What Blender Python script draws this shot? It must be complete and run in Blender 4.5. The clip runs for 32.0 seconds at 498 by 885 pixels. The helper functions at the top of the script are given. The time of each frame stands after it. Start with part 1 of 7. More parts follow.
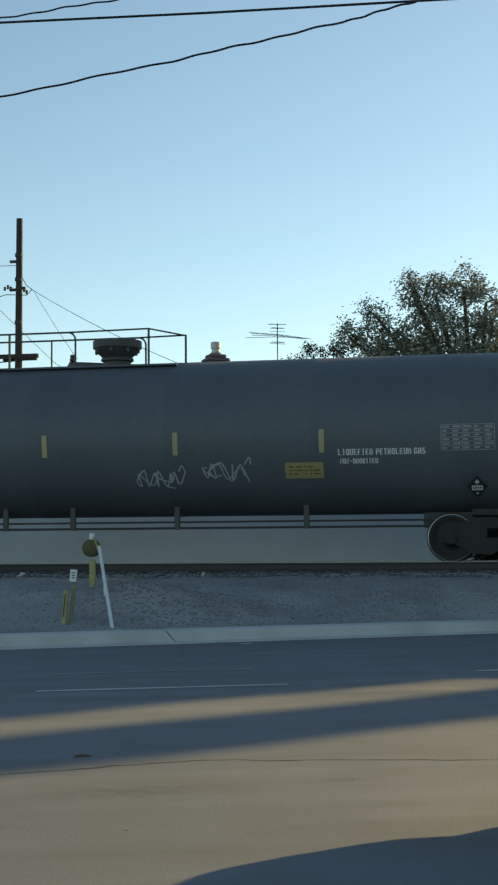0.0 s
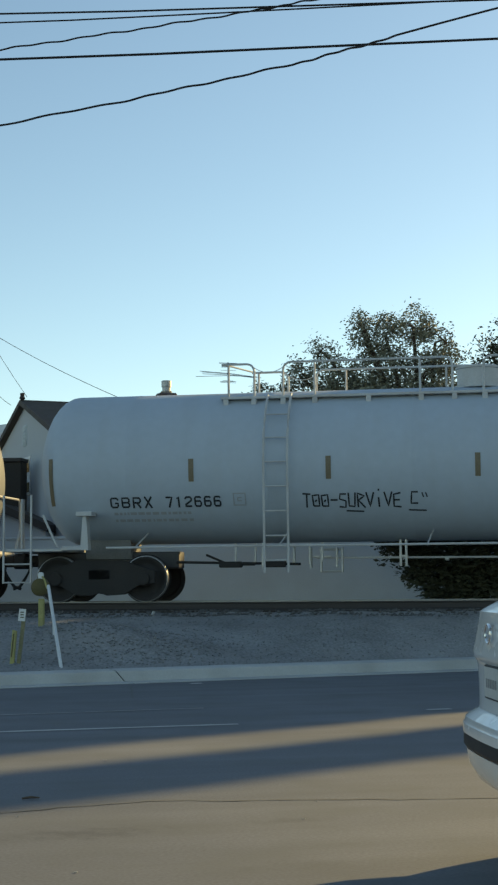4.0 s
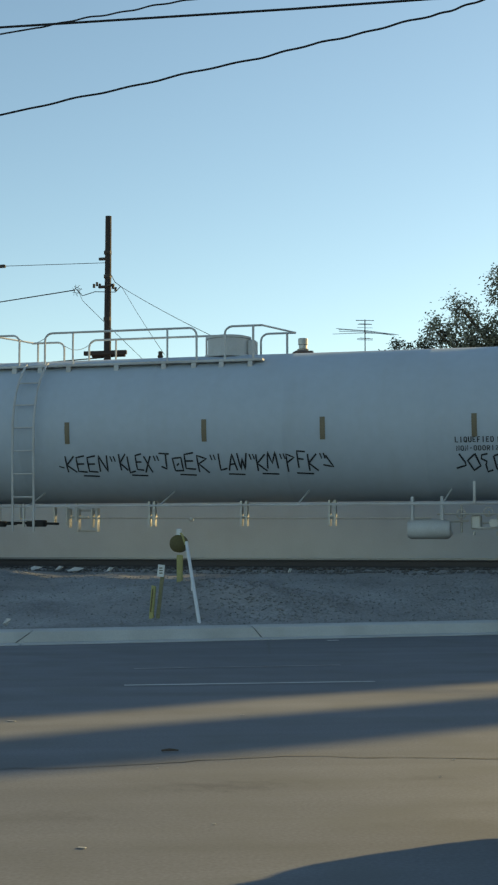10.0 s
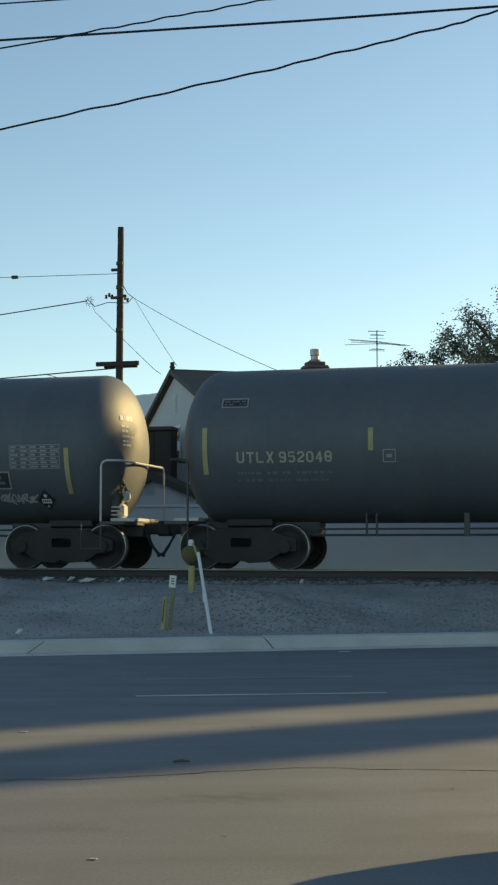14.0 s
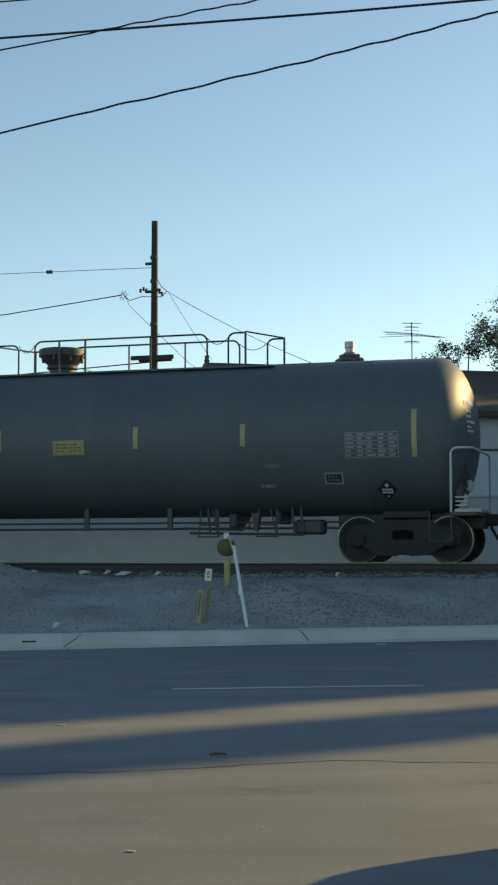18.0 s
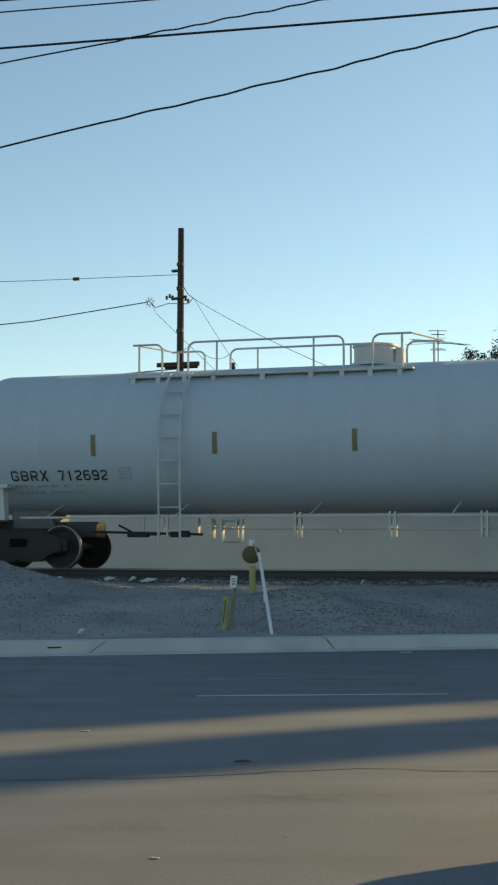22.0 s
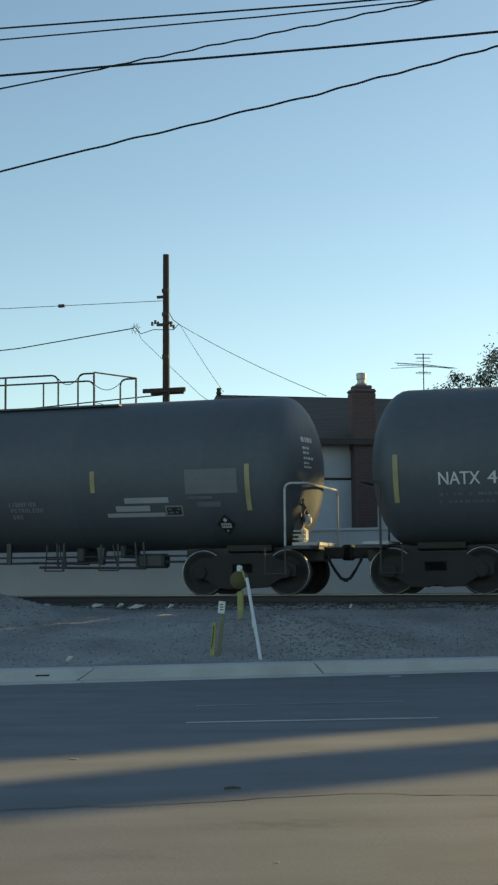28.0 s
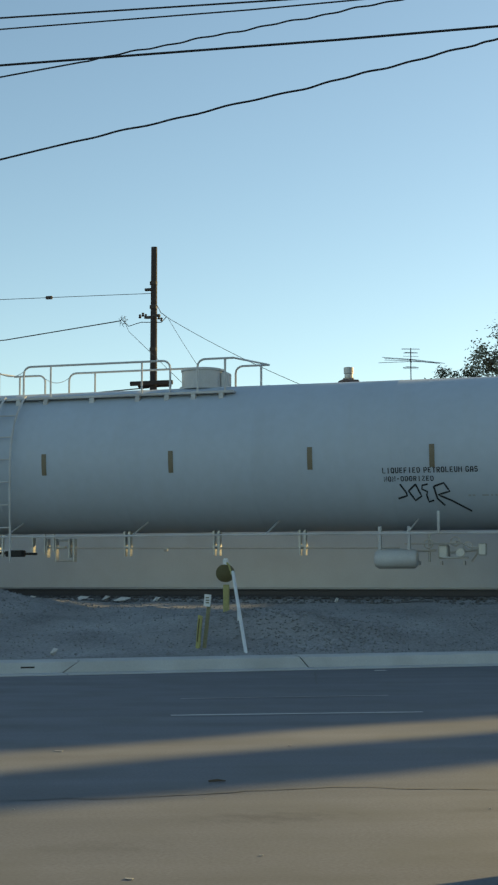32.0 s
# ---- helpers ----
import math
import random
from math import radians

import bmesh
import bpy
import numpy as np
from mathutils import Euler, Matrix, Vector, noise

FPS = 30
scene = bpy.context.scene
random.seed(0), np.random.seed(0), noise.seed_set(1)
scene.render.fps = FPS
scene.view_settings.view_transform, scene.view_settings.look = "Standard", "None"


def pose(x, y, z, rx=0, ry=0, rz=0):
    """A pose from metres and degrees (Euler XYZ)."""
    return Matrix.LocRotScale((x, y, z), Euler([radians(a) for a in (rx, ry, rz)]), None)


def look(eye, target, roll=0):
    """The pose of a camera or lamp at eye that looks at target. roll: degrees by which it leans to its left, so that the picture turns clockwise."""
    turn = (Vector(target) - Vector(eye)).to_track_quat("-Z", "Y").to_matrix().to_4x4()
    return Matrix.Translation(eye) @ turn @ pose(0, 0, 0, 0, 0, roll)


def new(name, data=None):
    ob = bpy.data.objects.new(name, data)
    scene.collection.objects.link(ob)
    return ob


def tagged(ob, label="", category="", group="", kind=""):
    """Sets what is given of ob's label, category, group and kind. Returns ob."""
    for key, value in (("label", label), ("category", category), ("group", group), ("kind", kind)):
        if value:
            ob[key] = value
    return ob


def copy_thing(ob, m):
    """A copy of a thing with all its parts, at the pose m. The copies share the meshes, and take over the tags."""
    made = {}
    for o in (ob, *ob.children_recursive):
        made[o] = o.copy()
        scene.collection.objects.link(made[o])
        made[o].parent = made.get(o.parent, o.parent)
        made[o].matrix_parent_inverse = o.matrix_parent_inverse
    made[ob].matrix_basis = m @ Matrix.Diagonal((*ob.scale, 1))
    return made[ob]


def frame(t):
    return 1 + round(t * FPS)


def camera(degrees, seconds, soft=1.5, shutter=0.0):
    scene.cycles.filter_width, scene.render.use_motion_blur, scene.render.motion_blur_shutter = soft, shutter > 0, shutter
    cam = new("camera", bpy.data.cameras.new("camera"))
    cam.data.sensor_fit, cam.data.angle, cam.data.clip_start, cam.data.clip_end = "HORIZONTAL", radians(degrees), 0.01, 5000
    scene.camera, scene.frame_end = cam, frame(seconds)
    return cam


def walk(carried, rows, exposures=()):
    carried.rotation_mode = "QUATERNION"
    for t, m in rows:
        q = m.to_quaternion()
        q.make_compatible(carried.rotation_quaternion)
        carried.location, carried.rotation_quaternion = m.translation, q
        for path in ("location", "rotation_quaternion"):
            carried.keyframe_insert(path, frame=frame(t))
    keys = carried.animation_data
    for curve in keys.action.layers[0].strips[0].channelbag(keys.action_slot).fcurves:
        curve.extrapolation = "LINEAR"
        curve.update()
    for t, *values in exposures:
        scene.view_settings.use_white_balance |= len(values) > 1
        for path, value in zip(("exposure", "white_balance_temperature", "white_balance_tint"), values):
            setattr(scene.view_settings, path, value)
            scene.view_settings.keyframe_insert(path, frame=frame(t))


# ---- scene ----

# The camera stands still at the roadside and only turns; the track runs along x, and y points away over it.
EYE = (0.0, 0.0, 1.45)
CAM = [
    (0.0, 94.083, 0.412, 11.004),
    (0.5, 94.407, 0.513, 10.301),
    (1.0, 94.514, 0.600, 9.499),
    (1.5, 94.513, 0.631, 8.799),
    (2.0, 94.492, 0.506, 8.330),
    (2.5, 94.664, 0.779, 8.117),
    (4.5, 95.800, 0.427, 9.919),
    (5.0, 95.856, 0.473, 11.123),
    (5.5, 95.853, 0.438, 12.230),
    (6.0, 95.759, 0.270, 13.004),
    (6.5, 95.563, 0.085, 13.512),
    (7.0, 95.215, -0.003, 13.849),
    (7.5, 94.759, -0.086, 14.011),
    (8.0, 94.272, -0.176, 13.956),
    (8.5, 93.895, -0.128, 13.833),
    (9.0, 93.779, -0.166, 13.830),
    (9.5, 93.822, -0.027, 14.098),
    (10.0, 93.949, 0.033, 14.452),
    (10.5, 94.091, -0.055, 14.709),
    (11.0, 94.084, 0.022, 14.691),
    (11.5, 94.057, -0.037, 14.540),
    (12.0, 94.091, -0.029, 14.370),
    (12.5, 94.217, 0.068, 14.353),
    (13.0, 94.417, 0.007, 14.442),
    (13.5, 94.473, -0.020, 14.679),
    (15.5, 93.613, -0.116, 15.285),
    (16.0, 93.493, -0.050, 15.096),
    (16.5, 93.505, -0.021, 15.064),
    (17.0, 93.637, 0.177, 15.384),
    (17.5, 93.877, 0.184, 15.904),
    (18.0, 94.104, 0.152, 16.328),
    (18.5, 94.243, 0.126, 16.509),
    (19.0, 94.379, 0.150, 16.548),
    (19.5, 94.534, 0.058, 16.638),
    (20.0, 94.640, 0.038, 16.939),
    (20.5, 94.712, 0.081, 17.401),
    (21.0, 94.676, -0.058, 17.600),
    (21.5, 94.584, -0.132, 17.555),
    (22.0, 94.386, -0.116, 17.330),
    (22.5, 94.201, -0.026, 17.245),
    (23.0, 94.072, 0.184, 17.531),
    (23.5, 94.132, 0.200, 18.020),
    (24.0, 94.337, 0.115, 18.539),
    (24.5, 94.549, 0.036, 18.822),
    (26.5, 94.674, 0.251, 18.064),
    (27.0, 94.871, 0.267, 17.580),
    (27.5, 95.165, 0.488, 17.157),
    (28.0, 95.383, 0.494, 16.849),
    (28.5, 95.532, 0.376, 16.721),
    (29.0, 95.693, 0.372, 16.680),
    (29.5, 95.788, 0.369, 16.696),
    (30.0, 95.907, 0.352, 16.758),
    (30.5, 95.919, 0.356, 16.826),
    (31.0, 95.791, 0.330, 16.757),
    (31.5, 95.517, 0.248, 16.457),
    (32.0, 95.119, 0.114, 16.292),
]

cam = camera(19.63, 32.0, soft=2.3)
walk(cam, [(t, pose(*EYE, rx, ry, rz)) for t, rx, ry, rz in CAM], exposures=((0.0, 0.59, 7200, -3), (32.0, 0.59, 7200, -3)))

# How far the train has gone to the left, in metres, time by time.
TRAIN = [
(0.0, -0.00), (0.5, 3.74), (1.0, 7.49), (1.5, 11.28), (2.0, 15.07), (2.5, 18.85), (4.5, 34.05), (5.0, 37.87), (5.5, 41.69), (6.0, 45.49), (6.5, 49.33), (7.0, 53.16), (7.5, 57.03), (8.0, 60.90), (8.5, 64.77), (9.0, 68.64), (9.5, 72.52), (10.0, 76.40), (10.5, 80.30), (11.0, 84.18), (11.5, 88.10), (12.0, 92.03), (12.5, 95.95), (13.0, 100.14), (13.5, 103.80), (15.5, 120.11), (16.0, 123.83), (16.5, 127.83), (17.0, 131.84), (17.5, 135.88), (18.0, 140.17), (18.5, 143.94), (19.0, 147.99), (19.5, 152.03), (20.0, 156.10), (20.5, 160.36), (21.0, 164.09), (21.5, 168.09), (22.0, 172.08), (22.5, 176.10), (23.0, 180.35), (23.5, 184.10), (24.0, 188.13), (24.5, 191.89), (26.5, 208.18), (27.0, 212.24), (27.5, 216.34), (28.0, 220.69), (28.5, 224.50), (29.0, 228.59), (29.5, 232.66), (30.0, 236.75), (30.5, 241.11), (31.0, 244.94), (31.5, 249.02), (32.0, 253.13)
]

# ---- light ----
SUN_AZ, SUN_EL = 38.5, 18.0
world = bpy.data.worlds.new("world")
scene.world = world
world.use_nodes = True
wn = world.node_tree.nodes
sky = wn.new("ShaderNodeTexSky")
sky.sky_type = "NISHITA"
sky.sun_disc = False
sky.sun_elevation = radians(SUN_EL)
sky.sun_rotation = radians(SUN_AZ)
sky.air_density, sky.dust_density, sky.ozone_density = 0.82, 0.3, 1.1
world.node_tree.links.new(sky.outputs[0], wn["Background"].inputs[0])
wn["Background"].inputs[1].default_value = 0.122

sun = new("sun", bpy.data.lights.new("sun", "SUN"))
sun.data.energy, sun.data.angle, sun.data.color = 4.5, radians(0.8), (1.0, 0.72, 0.36)
sd = Vector((math.sin(radians(SUN_AZ)) * math.cos(radians(SUN_EL)), math.cos(radians(SUN_AZ)) * math.cos(radians(SUN_EL)), math.sin(radians(SUN_EL))))
sun.matrix_world = look(sd * 60, (0, 0, 0))


# ---- materials ----
def material(name, color, rough=0.6, metal=0.0, vary=0.15, scale=3.0, fine=40.0, bump=0.0, dirt=None, dirt_amount=0.0, piece=0.0, streak=False):
    """A principled surface with broad and fine variation, and dirt in patches or downward streaks."""
    m = bpy.data.materials.new(name)
    m.use_nodes = True
    n, l = m.node_tree.nodes, m.node_tree.links
    b = n["Principled BSDF"]
    b.inputs["Roughness"].default_value = rough
    b.inputs["Metallic"].default_value = metal
    co = n.new("ShaderNodeTexCoord")
    broad = n.new("ShaderNodeTexNoise")
    broad.inputs["Scale"].default_value = scale
    broad.inputs["Detail"].default_value = 6
    grain = n.new("ShaderNodeTexNoise")
    grain.inputs["Scale"].default_value = fine
    grain.inputs["Detail"].default_value = 4
    for t in (broad, grain):
        l.new(co.outputs["Object"], t.inputs["Vector"])
    add = n.new("ShaderNodeMath")
    add.operation = "ADD"
    l.new(broad.outputs["Fac"], add.inputs[0])
    l.new(grain.outputs["Fac"], add.inputs[1])
    last = add.outputs[0]
    if piece:
        info = n.new("ShaderNodeObjectInfo")
        geo = n.new("ShaderNodeNewGeometry")
        mix = n.new("ShaderNodeMath")
        mix.operation = "ADD"
        l.new(info.outputs["Random"], mix.inputs[0])
        l.new(geo.outputs["Random Per Island"], mix.inputs[1])
        mul = n.new("ShaderNodeMath")
        mul.operation = "MULTIPLY_ADD"
        mul.inputs[1].default_value = piece
        l.new(mix.outputs[0], mul.inputs[0])
        l.new(last, mul.inputs[2])
        last = mul.outputs[0]
    ramp = n.new("ShaderNodeMapRange")
    ramp.inputs["From Min"].default_value, ramp.inputs["From Max"].default_value = 0.6, 1.4 + piece
    ramp.inputs["To Min"].default_value, ramp.inputs["To Max"].default_value = 1 - vary, 1 + vary
    l.new(last, ramp.inputs["Value"])
    mulc = n.new("ShaderNodeVectorMath")
    mulc.operation = "SCALE"
    mulc.inputs[0].default_value = color
    l.new(ramp.outputs[0], mulc.inputs["Scale"])
    out = mulc.outputs[0]
    if dirt:
        dn = n.new("ShaderNodeTexNoise")
        dn.inputs["Scale"].default_value = 1.3
        dn.inputs["Detail"].default_value = 8
        if streak:
            mp = n.new("ShaderNodeMapping")
            mp.inputs["Scale"].default_value = (1.7, 0.5, 0.35)
            l.new(co.outputs["Object"], mp.inputs["Vector"])
            l.new(mp.outputs[0], dn.inputs["Vector"])
        else:
            l.new(co.outputs["Object"], dn.inputs["Vector"])
        dr = n.new("ShaderNodeMapRange")
        dr.inputs["From Min"].default_value, dr.inputs["From Max"].default_value = 0.45, 0.75
        dr.inputs["To Max"].default_value = dirt_amount
        l.new(dn.outputs["Fac"], dr.inputs["Value"])
        mx = n.new("ShaderNodeMix")
        mx.data_type = "RGBA"
        mx.inputs["B"].default_value = (*dirt, 1)
        l.new(dr.outputs[0], mx.inputs["Factor"])
        l.new(out, mx.inputs["A"])
        out = mx.outputs["Result"]
    l.new(out, b.inputs["Base Color"])
    rr = n.new("ShaderNodeMapRange")
    rr.inputs["From Min"].default_value, rr.inputs["From Max"].default_value = 0.3, 0.7
    rr.inputs["To Min"].default_value, rr.inputs["To Max"].default_value = max(rough - 0.08, 0), min(rough + 0.1, 1)
    l.new(broad.outputs["Fac"], rr.inputs["Value"])
    l.new(rr.outputs[0], b.inputs["Roughness"])
    if bump:
        bp = n.new("ShaderNodeBump")
        bp.inputs["Strength"].default_value = 0.5
        bp.inputs["Distance"].default_value = bump
        l.new(grain.outputs["Fac"], bp.inputs["Height"])
        l.new(bp.outputs[0], b.inputs["Normal"])
    return m


M_white = material("white_tank_paint", (0.44, 0.50, 0.565), 0.56, vary=0.05, scale=0.5, fine=6, dirt=(0.36, 0.36, 0.34), dirt_amount=0.16, streak=True)
M_white.node_tree.nodes["Principled BSDF"].inputs["Specular IOR Level"].default_value = 0.4
M_whitepart = material("white_part_paint", (0.52, 0.525, 0.52), 0.5, vary=0.12, dirt=(0.25, 0.2, 0.16), dirt_amount=0.4)
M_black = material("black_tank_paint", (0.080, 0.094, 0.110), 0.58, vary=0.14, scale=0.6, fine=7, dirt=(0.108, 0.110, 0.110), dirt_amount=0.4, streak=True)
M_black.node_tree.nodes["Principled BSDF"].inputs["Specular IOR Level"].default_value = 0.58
M_blackpart = material("black_part_paint", (0.055, 0.055, 0.056), 0.55, vary=0.25, dirt=(0.09, 0.07, 0.06), dirt_amount=0.4)
M_truck = material("cast_steel_grime", (0.024, 0.023, 0.022), 0.8, vary=0.3, bump=0.004, dirt=(0.042, 0.034, 0.029), dirt_amount=0.5)
M_wheel = material("wheel_steel", (0.024, 0.022, 0.021), 0.65, metal=0.2, vary=0.25, dirt=(0.05, 0.038, 0.033), dirt_amount=0.5)
M_rim = material("worn_wheel_rim", (0.40, 0.39, 0.38), 0.32, metal=0.7, vary=0.2)
M_pipe = material("galvanized_pipe", (0.55, 0.54, 0.50), 0.4, metal=0.2, vary=0.15)
M_stripe = material("yellow_reflector", (0.37, 0.32, 0.16), 0.5, vary=0.25)
M_stripebrown = material("brown_reflector", (0.18, 0.145, 0.09), 0.5, vary=0.25)
M_yellow = material("yellow_placard", (0.31, 0.27, 0.12), 0.5, vary=0.12)
M_ink = material("black_stencil", (0.025, 0.026, 0.028), 0.6, vary=0.1)
M_chalk = material("white_stencil", (0.66, 0.66, 0.65), 0.6, vary=0.1)
M_faintw = material("faded_white_lettering", (0.27, 0.275, 0.28), 0.6, vary=0.2)
M_print = material("worn_small_print", (0.15, 0.152, 0.155), 0.6, vary=0.3)
M_primer = material("grey_primer_patch", (0.175, 0.185, 0.19), 0.8, vary=0.15)
M_faintb = material("faded_grey_lettering", (0.36, 0.37, 0.38), 0.6, vary=0.1)
M_ylet = material("yellow_stencil", (0.37, 0.35, 0.28), 0.6, vary=0.25, fine=25)
M_red = material("red_mark", (0.45, 0.06, 0.04), 0.5)
M_asphalt = material("asphalt", (0.137, 0.147, 0.162), 0.85, vary=0.28, scale=0.22, fine=45, bump=0.0012, dirt=(0.110, 0.118, 0.120), dirt_amount=0.8)


def worn_lanes(m, angle, streak, stains):
    """Long streaks along the road, and mottled oil stains (x, y, half length, half width, strength) on it."""
    n, l = m.node_tree.nodes, m.node_tree.links
    b = n["Principled BSDF"]
    colour = b.inputs["Base Color"].links[0].from_socket
    co = n.new("ShaderNodeTexCoord")
    turn = n.new("ShaderNodeVectorRotate")
    turn.rotation_type = "Z_AXIS"
    turn.inputs["Angle"].default_value = -angle
    l.new(co.outputs["Object"], turn.inputs["Vector"])
    along = n.new("ShaderNodeVectorMath")
    along.operation = "MULTIPLY"
    along.inputs[1].default_value = (0.16, 1.7, 1.0)
    l.new(turn.outputs[0], along.inputs[0])
    lines = n.new("ShaderNodeTexNoise")
    lines.inputs["Scale"].default_value = 1.0
    lines.inputs["Detail"].default_value = 5
    l.new(along.outputs[0], lines.inputs["Vector"])
    span = n.new("ShaderNodeMapRange")
    span.inputs["From Min"].default_value, span.inputs["From Max"].default_value = 0.3, 0.7
    span.inputs["To Min"].default_value, span.inputs["To Max"].default_value = 1 - streak, 1 + streak
    l.new(lines.outputs["Fac"], span.inputs["Value"])
    last = span.outputs[0]
    mottle = n.new("ShaderNodeTexNoise")
    mottle.inputs["Scale"].default_value = 7.0
    mottle.inputs["Detail"].default_value = 6
    l.new(co.outputs["Object"], mottle.inputs["Vector"])
    for x, y, a, c, amount in stains:
        off = n.new("ShaderNodeVectorMath")
        off.operation = "SUBTRACT"
        off.inputs[1].default_value = (x, y, 0)
        l.new(co.outputs["Object"], off.inputs[0])
        rot = n.new("ShaderNodeVectorRotate")
        rot.rotation_type = "Z_AXIS"
        rot.inputs["Angle"].default_value = -angle
        l.new(off.outputs[0], rot.inputs["Vector"])
        size = n.new("ShaderNodeVectorMath")
        size.operation = "MULTIPLY"
        size.inputs[1].default_value = (1 / a, 1 / c, 0)
        l.new(rot.outputs[0], size.inputs[0])
        far = n.new("ShaderNodeVectorMath")
        far.operation = "LENGTH"
        l.new(size.outputs[0], far.inputs[0])
        blot = n.new("ShaderNodeMath")
        blot.operation = "MULTIPLY_ADD"
        blot.inputs[1].default_value = 2.2
        l.new(mottle.outputs["Fac"], blot.inputs[0])
        l.new(far.outputs["Value"], blot.inputs[2])
        edge = n.new("ShaderNodeMapRange")
        edge.interpolation_type = "SMOOTHSTEP"
        edge.inputs["From Min"].default_value, edge.inputs["From Max"].default_value = 0.9, 2.1
        edge.inputs["To Min"].default_value, edge.inputs["To Max"].default_value = 1 - amount, 1.0
        l.new(blot.outputs[0], edge.inputs["Value"])
        mul = n.new("ShaderNodeMath")
        mul.operation = "MULTIPLY"
        l.new(last, mul.inputs[0])
        l.new(edge.outputs[0], mul.inputs[1])
        last = mul.outputs[0]
    out = n.new("ShaderNodeVectorMath")
    out.operation = "SCALE"
    l.new(colour, out.inputs[0])
    l.new(last, out.inputs["Scale"])
    l.new(out.outputs[0], b.inputs["Base Color"])


worn_lanes(M_asphalt, radians(23.0), 0.13, ((-2.3, 8.4, 0.62, 0.30, 0.30), (-1.2, 8.95, 0.35, 0.14, 0.22), (-2.95, 7.2, 0.5, 0.25, 0.18), (-0.9, 7.6, 0.5, 0.2, 0.12)))
M_seam = material("crack_sealer", (0.122, 0.130, 0.129), 0.85, vary=0.2)
M_kerb = material("kerb_concrete", (0.47, 0.48, 0.47), 0.85, vary=0.12, scale=1.5, fine=50, bump=0.003, dirt=(0.30, 0.29, 0.27), dirt_amount=0.4)
M_line = material("worn_road_paint", (0.5, 0.5, 0.48), 0.7, vary=0.3, fine=90)
M_linefaint = material("old_road_paint", (0.33, 0.33, 0.32), 0.85, vary=0.3, fine=90)
M_gravel = material("gravel_ground", (0.250, 0.252, 0.250), 0.95, vary=0.5, scale=0.9, fine=22, bump=0.03, dirt=(0.28, 0.27, 0.26), dirt_amount=0.7)
M_stone = material("gravel_stones", (0.228, 0.231, 0.231), 0.9, vary=0.25, fine=20, piece=0.22)
# grey darkened for the shade under the tank, plus grime patches
M_saddle = material("grimy_shaded_steel", (0.21, 0.21, 0.205), 0.7, vary=0.25, dirt=(0.10, 0.085, 0.07), dirt_amount=0.5)
M_ballast = material("dark_ballast", (0.10, 0.098, 0.095), 0.95, vary=0.35, fine=20, piece=0.4)
M_railtop = material("dull_rail_top", (0.30, 0.295, 0.29), 0.38, metal=0.7, vary=0.2)
M_tie = material("creosoted_timber", (0.045, 0.037, 0.03), 0.9, vary=0.3, bump=0.006)
M_rail = material("rail_steel", (0.062, 0.055, 0.052), 0.7, metal=0.3, vary=0.2)
M_wall = material("pale_wall_render", (0.58, 0.63, 0.65), 0.85, vary=0.07, scale=0.6, fine=30, bump=0.002, dirt=(0.48, 0.50, 0.50), dirt_amount=0.35)
M_stucco = material("house_stucco", (0.50, 0.515, 0.53), 0.9, vary=0.06, scale=0.8, fine=60, bump=0.004)
M_roof = material("brown_shingle", (0.068, 0.058, 0.050), 0.9, vary=0.2, scale=3, fine=25, bump=0.004, piece=0.4)
M_brick = material("chimney_brick", (0.125, 0.086, 0.084), 0.9, vary=0.2, fine=30, bump=0.004, piece=0.28)
M_mortar = material("chimney_mortar", (0.125, 0.10, 0.098), 0.95, vary=0.1)
M_trim = material("white_trim", (0.72, 0.71, 0.69), 0.5, vary=0.05)
M_dark = material("dark_fascia", (0.05, 0.04, 0.035), 0.7)
M_wood = material("weathered_pole", (0.040, 0.032, 0.031), 0.9, vary=0.3, scale=2, fine=30, bump=0.01)
M_wire = material("black_cable", (0.012, 0.012, 0.013), 0.6)
M_metal = material("grey_metal", (0.35, 0.35, 0.35), 0.4, metal=0.8, vary=0.1)
M_bark = material("bark", (0.10, 0.075, 0.055), 0.95, vary=0.3, bump=0.01)
M_leaf = material("leaf", (0.21, 0.21, 0.15), 0.7, vary=0.3, piece=0.7)
M_leafdark = material("dark_leaf", (0.06, 0.068, 0.04), 0.75, vary=0.3, piece=0.6)
M_post = material("marker_yellow", (0.36, 0.34, 0.13), 0.65, vary=0.25, dirt=(0.22, 0.21, 0.13), dirt_amount=0.6)
M_pvc = material("white_plastic", (0.68, 0.69, 0.68), 0.45, vary=0.08)
M_olive = material("weathered_housing", (0.10, 0.085, 0.03), 0.7, vary=0.25)
M_carpaint = material("white_car_paint", (0.72, 0.73, 0.74), 0.22, vary=0.02)
M_carpaint.node_tree.nodes["Principled BSDF"].inputs["Coat Weight"].default_value = 0.6
M_plastic = material("black_plastic", (0.02, 0.02, 0.021), 0.55, vary=0.1)
M_taillight = material("red_lens", (0.35, 0.02, 0.02), 0.15)
M_chrome = material("chrome", (0.75, 0.76, 0.78), 0.12, metal=1.0, vary=0.02)
M_rubber = material("tyre_rubber", (0.02, 0.02, 0.02), 0.85, vary=0.1)
M_glass = material("dark_glass", (0.02, 0.022, 0.025), 0.06, vary=0.02)
# distance haze is put into the hill's pale colour
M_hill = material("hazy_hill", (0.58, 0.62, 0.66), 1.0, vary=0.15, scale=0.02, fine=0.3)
M_litter = material("pale_litter", (0.62, 0.60, 0.56), 0.8, vary=0.2)
M_fleck = material("dusty_fleck", (0.36, 0.35, 0.33), 0.85, vary=0.2)
M_stake = material("weathered_stake", (0.20, 0.19, 0.11), 0.75, vary=0.3)
# glow of backlit leaves is put into this colour
M_sunleaf = material("sunlit_leaf", (0.33, 0.28, 0.16), 0.75, vary=0.3, piece=0.6)


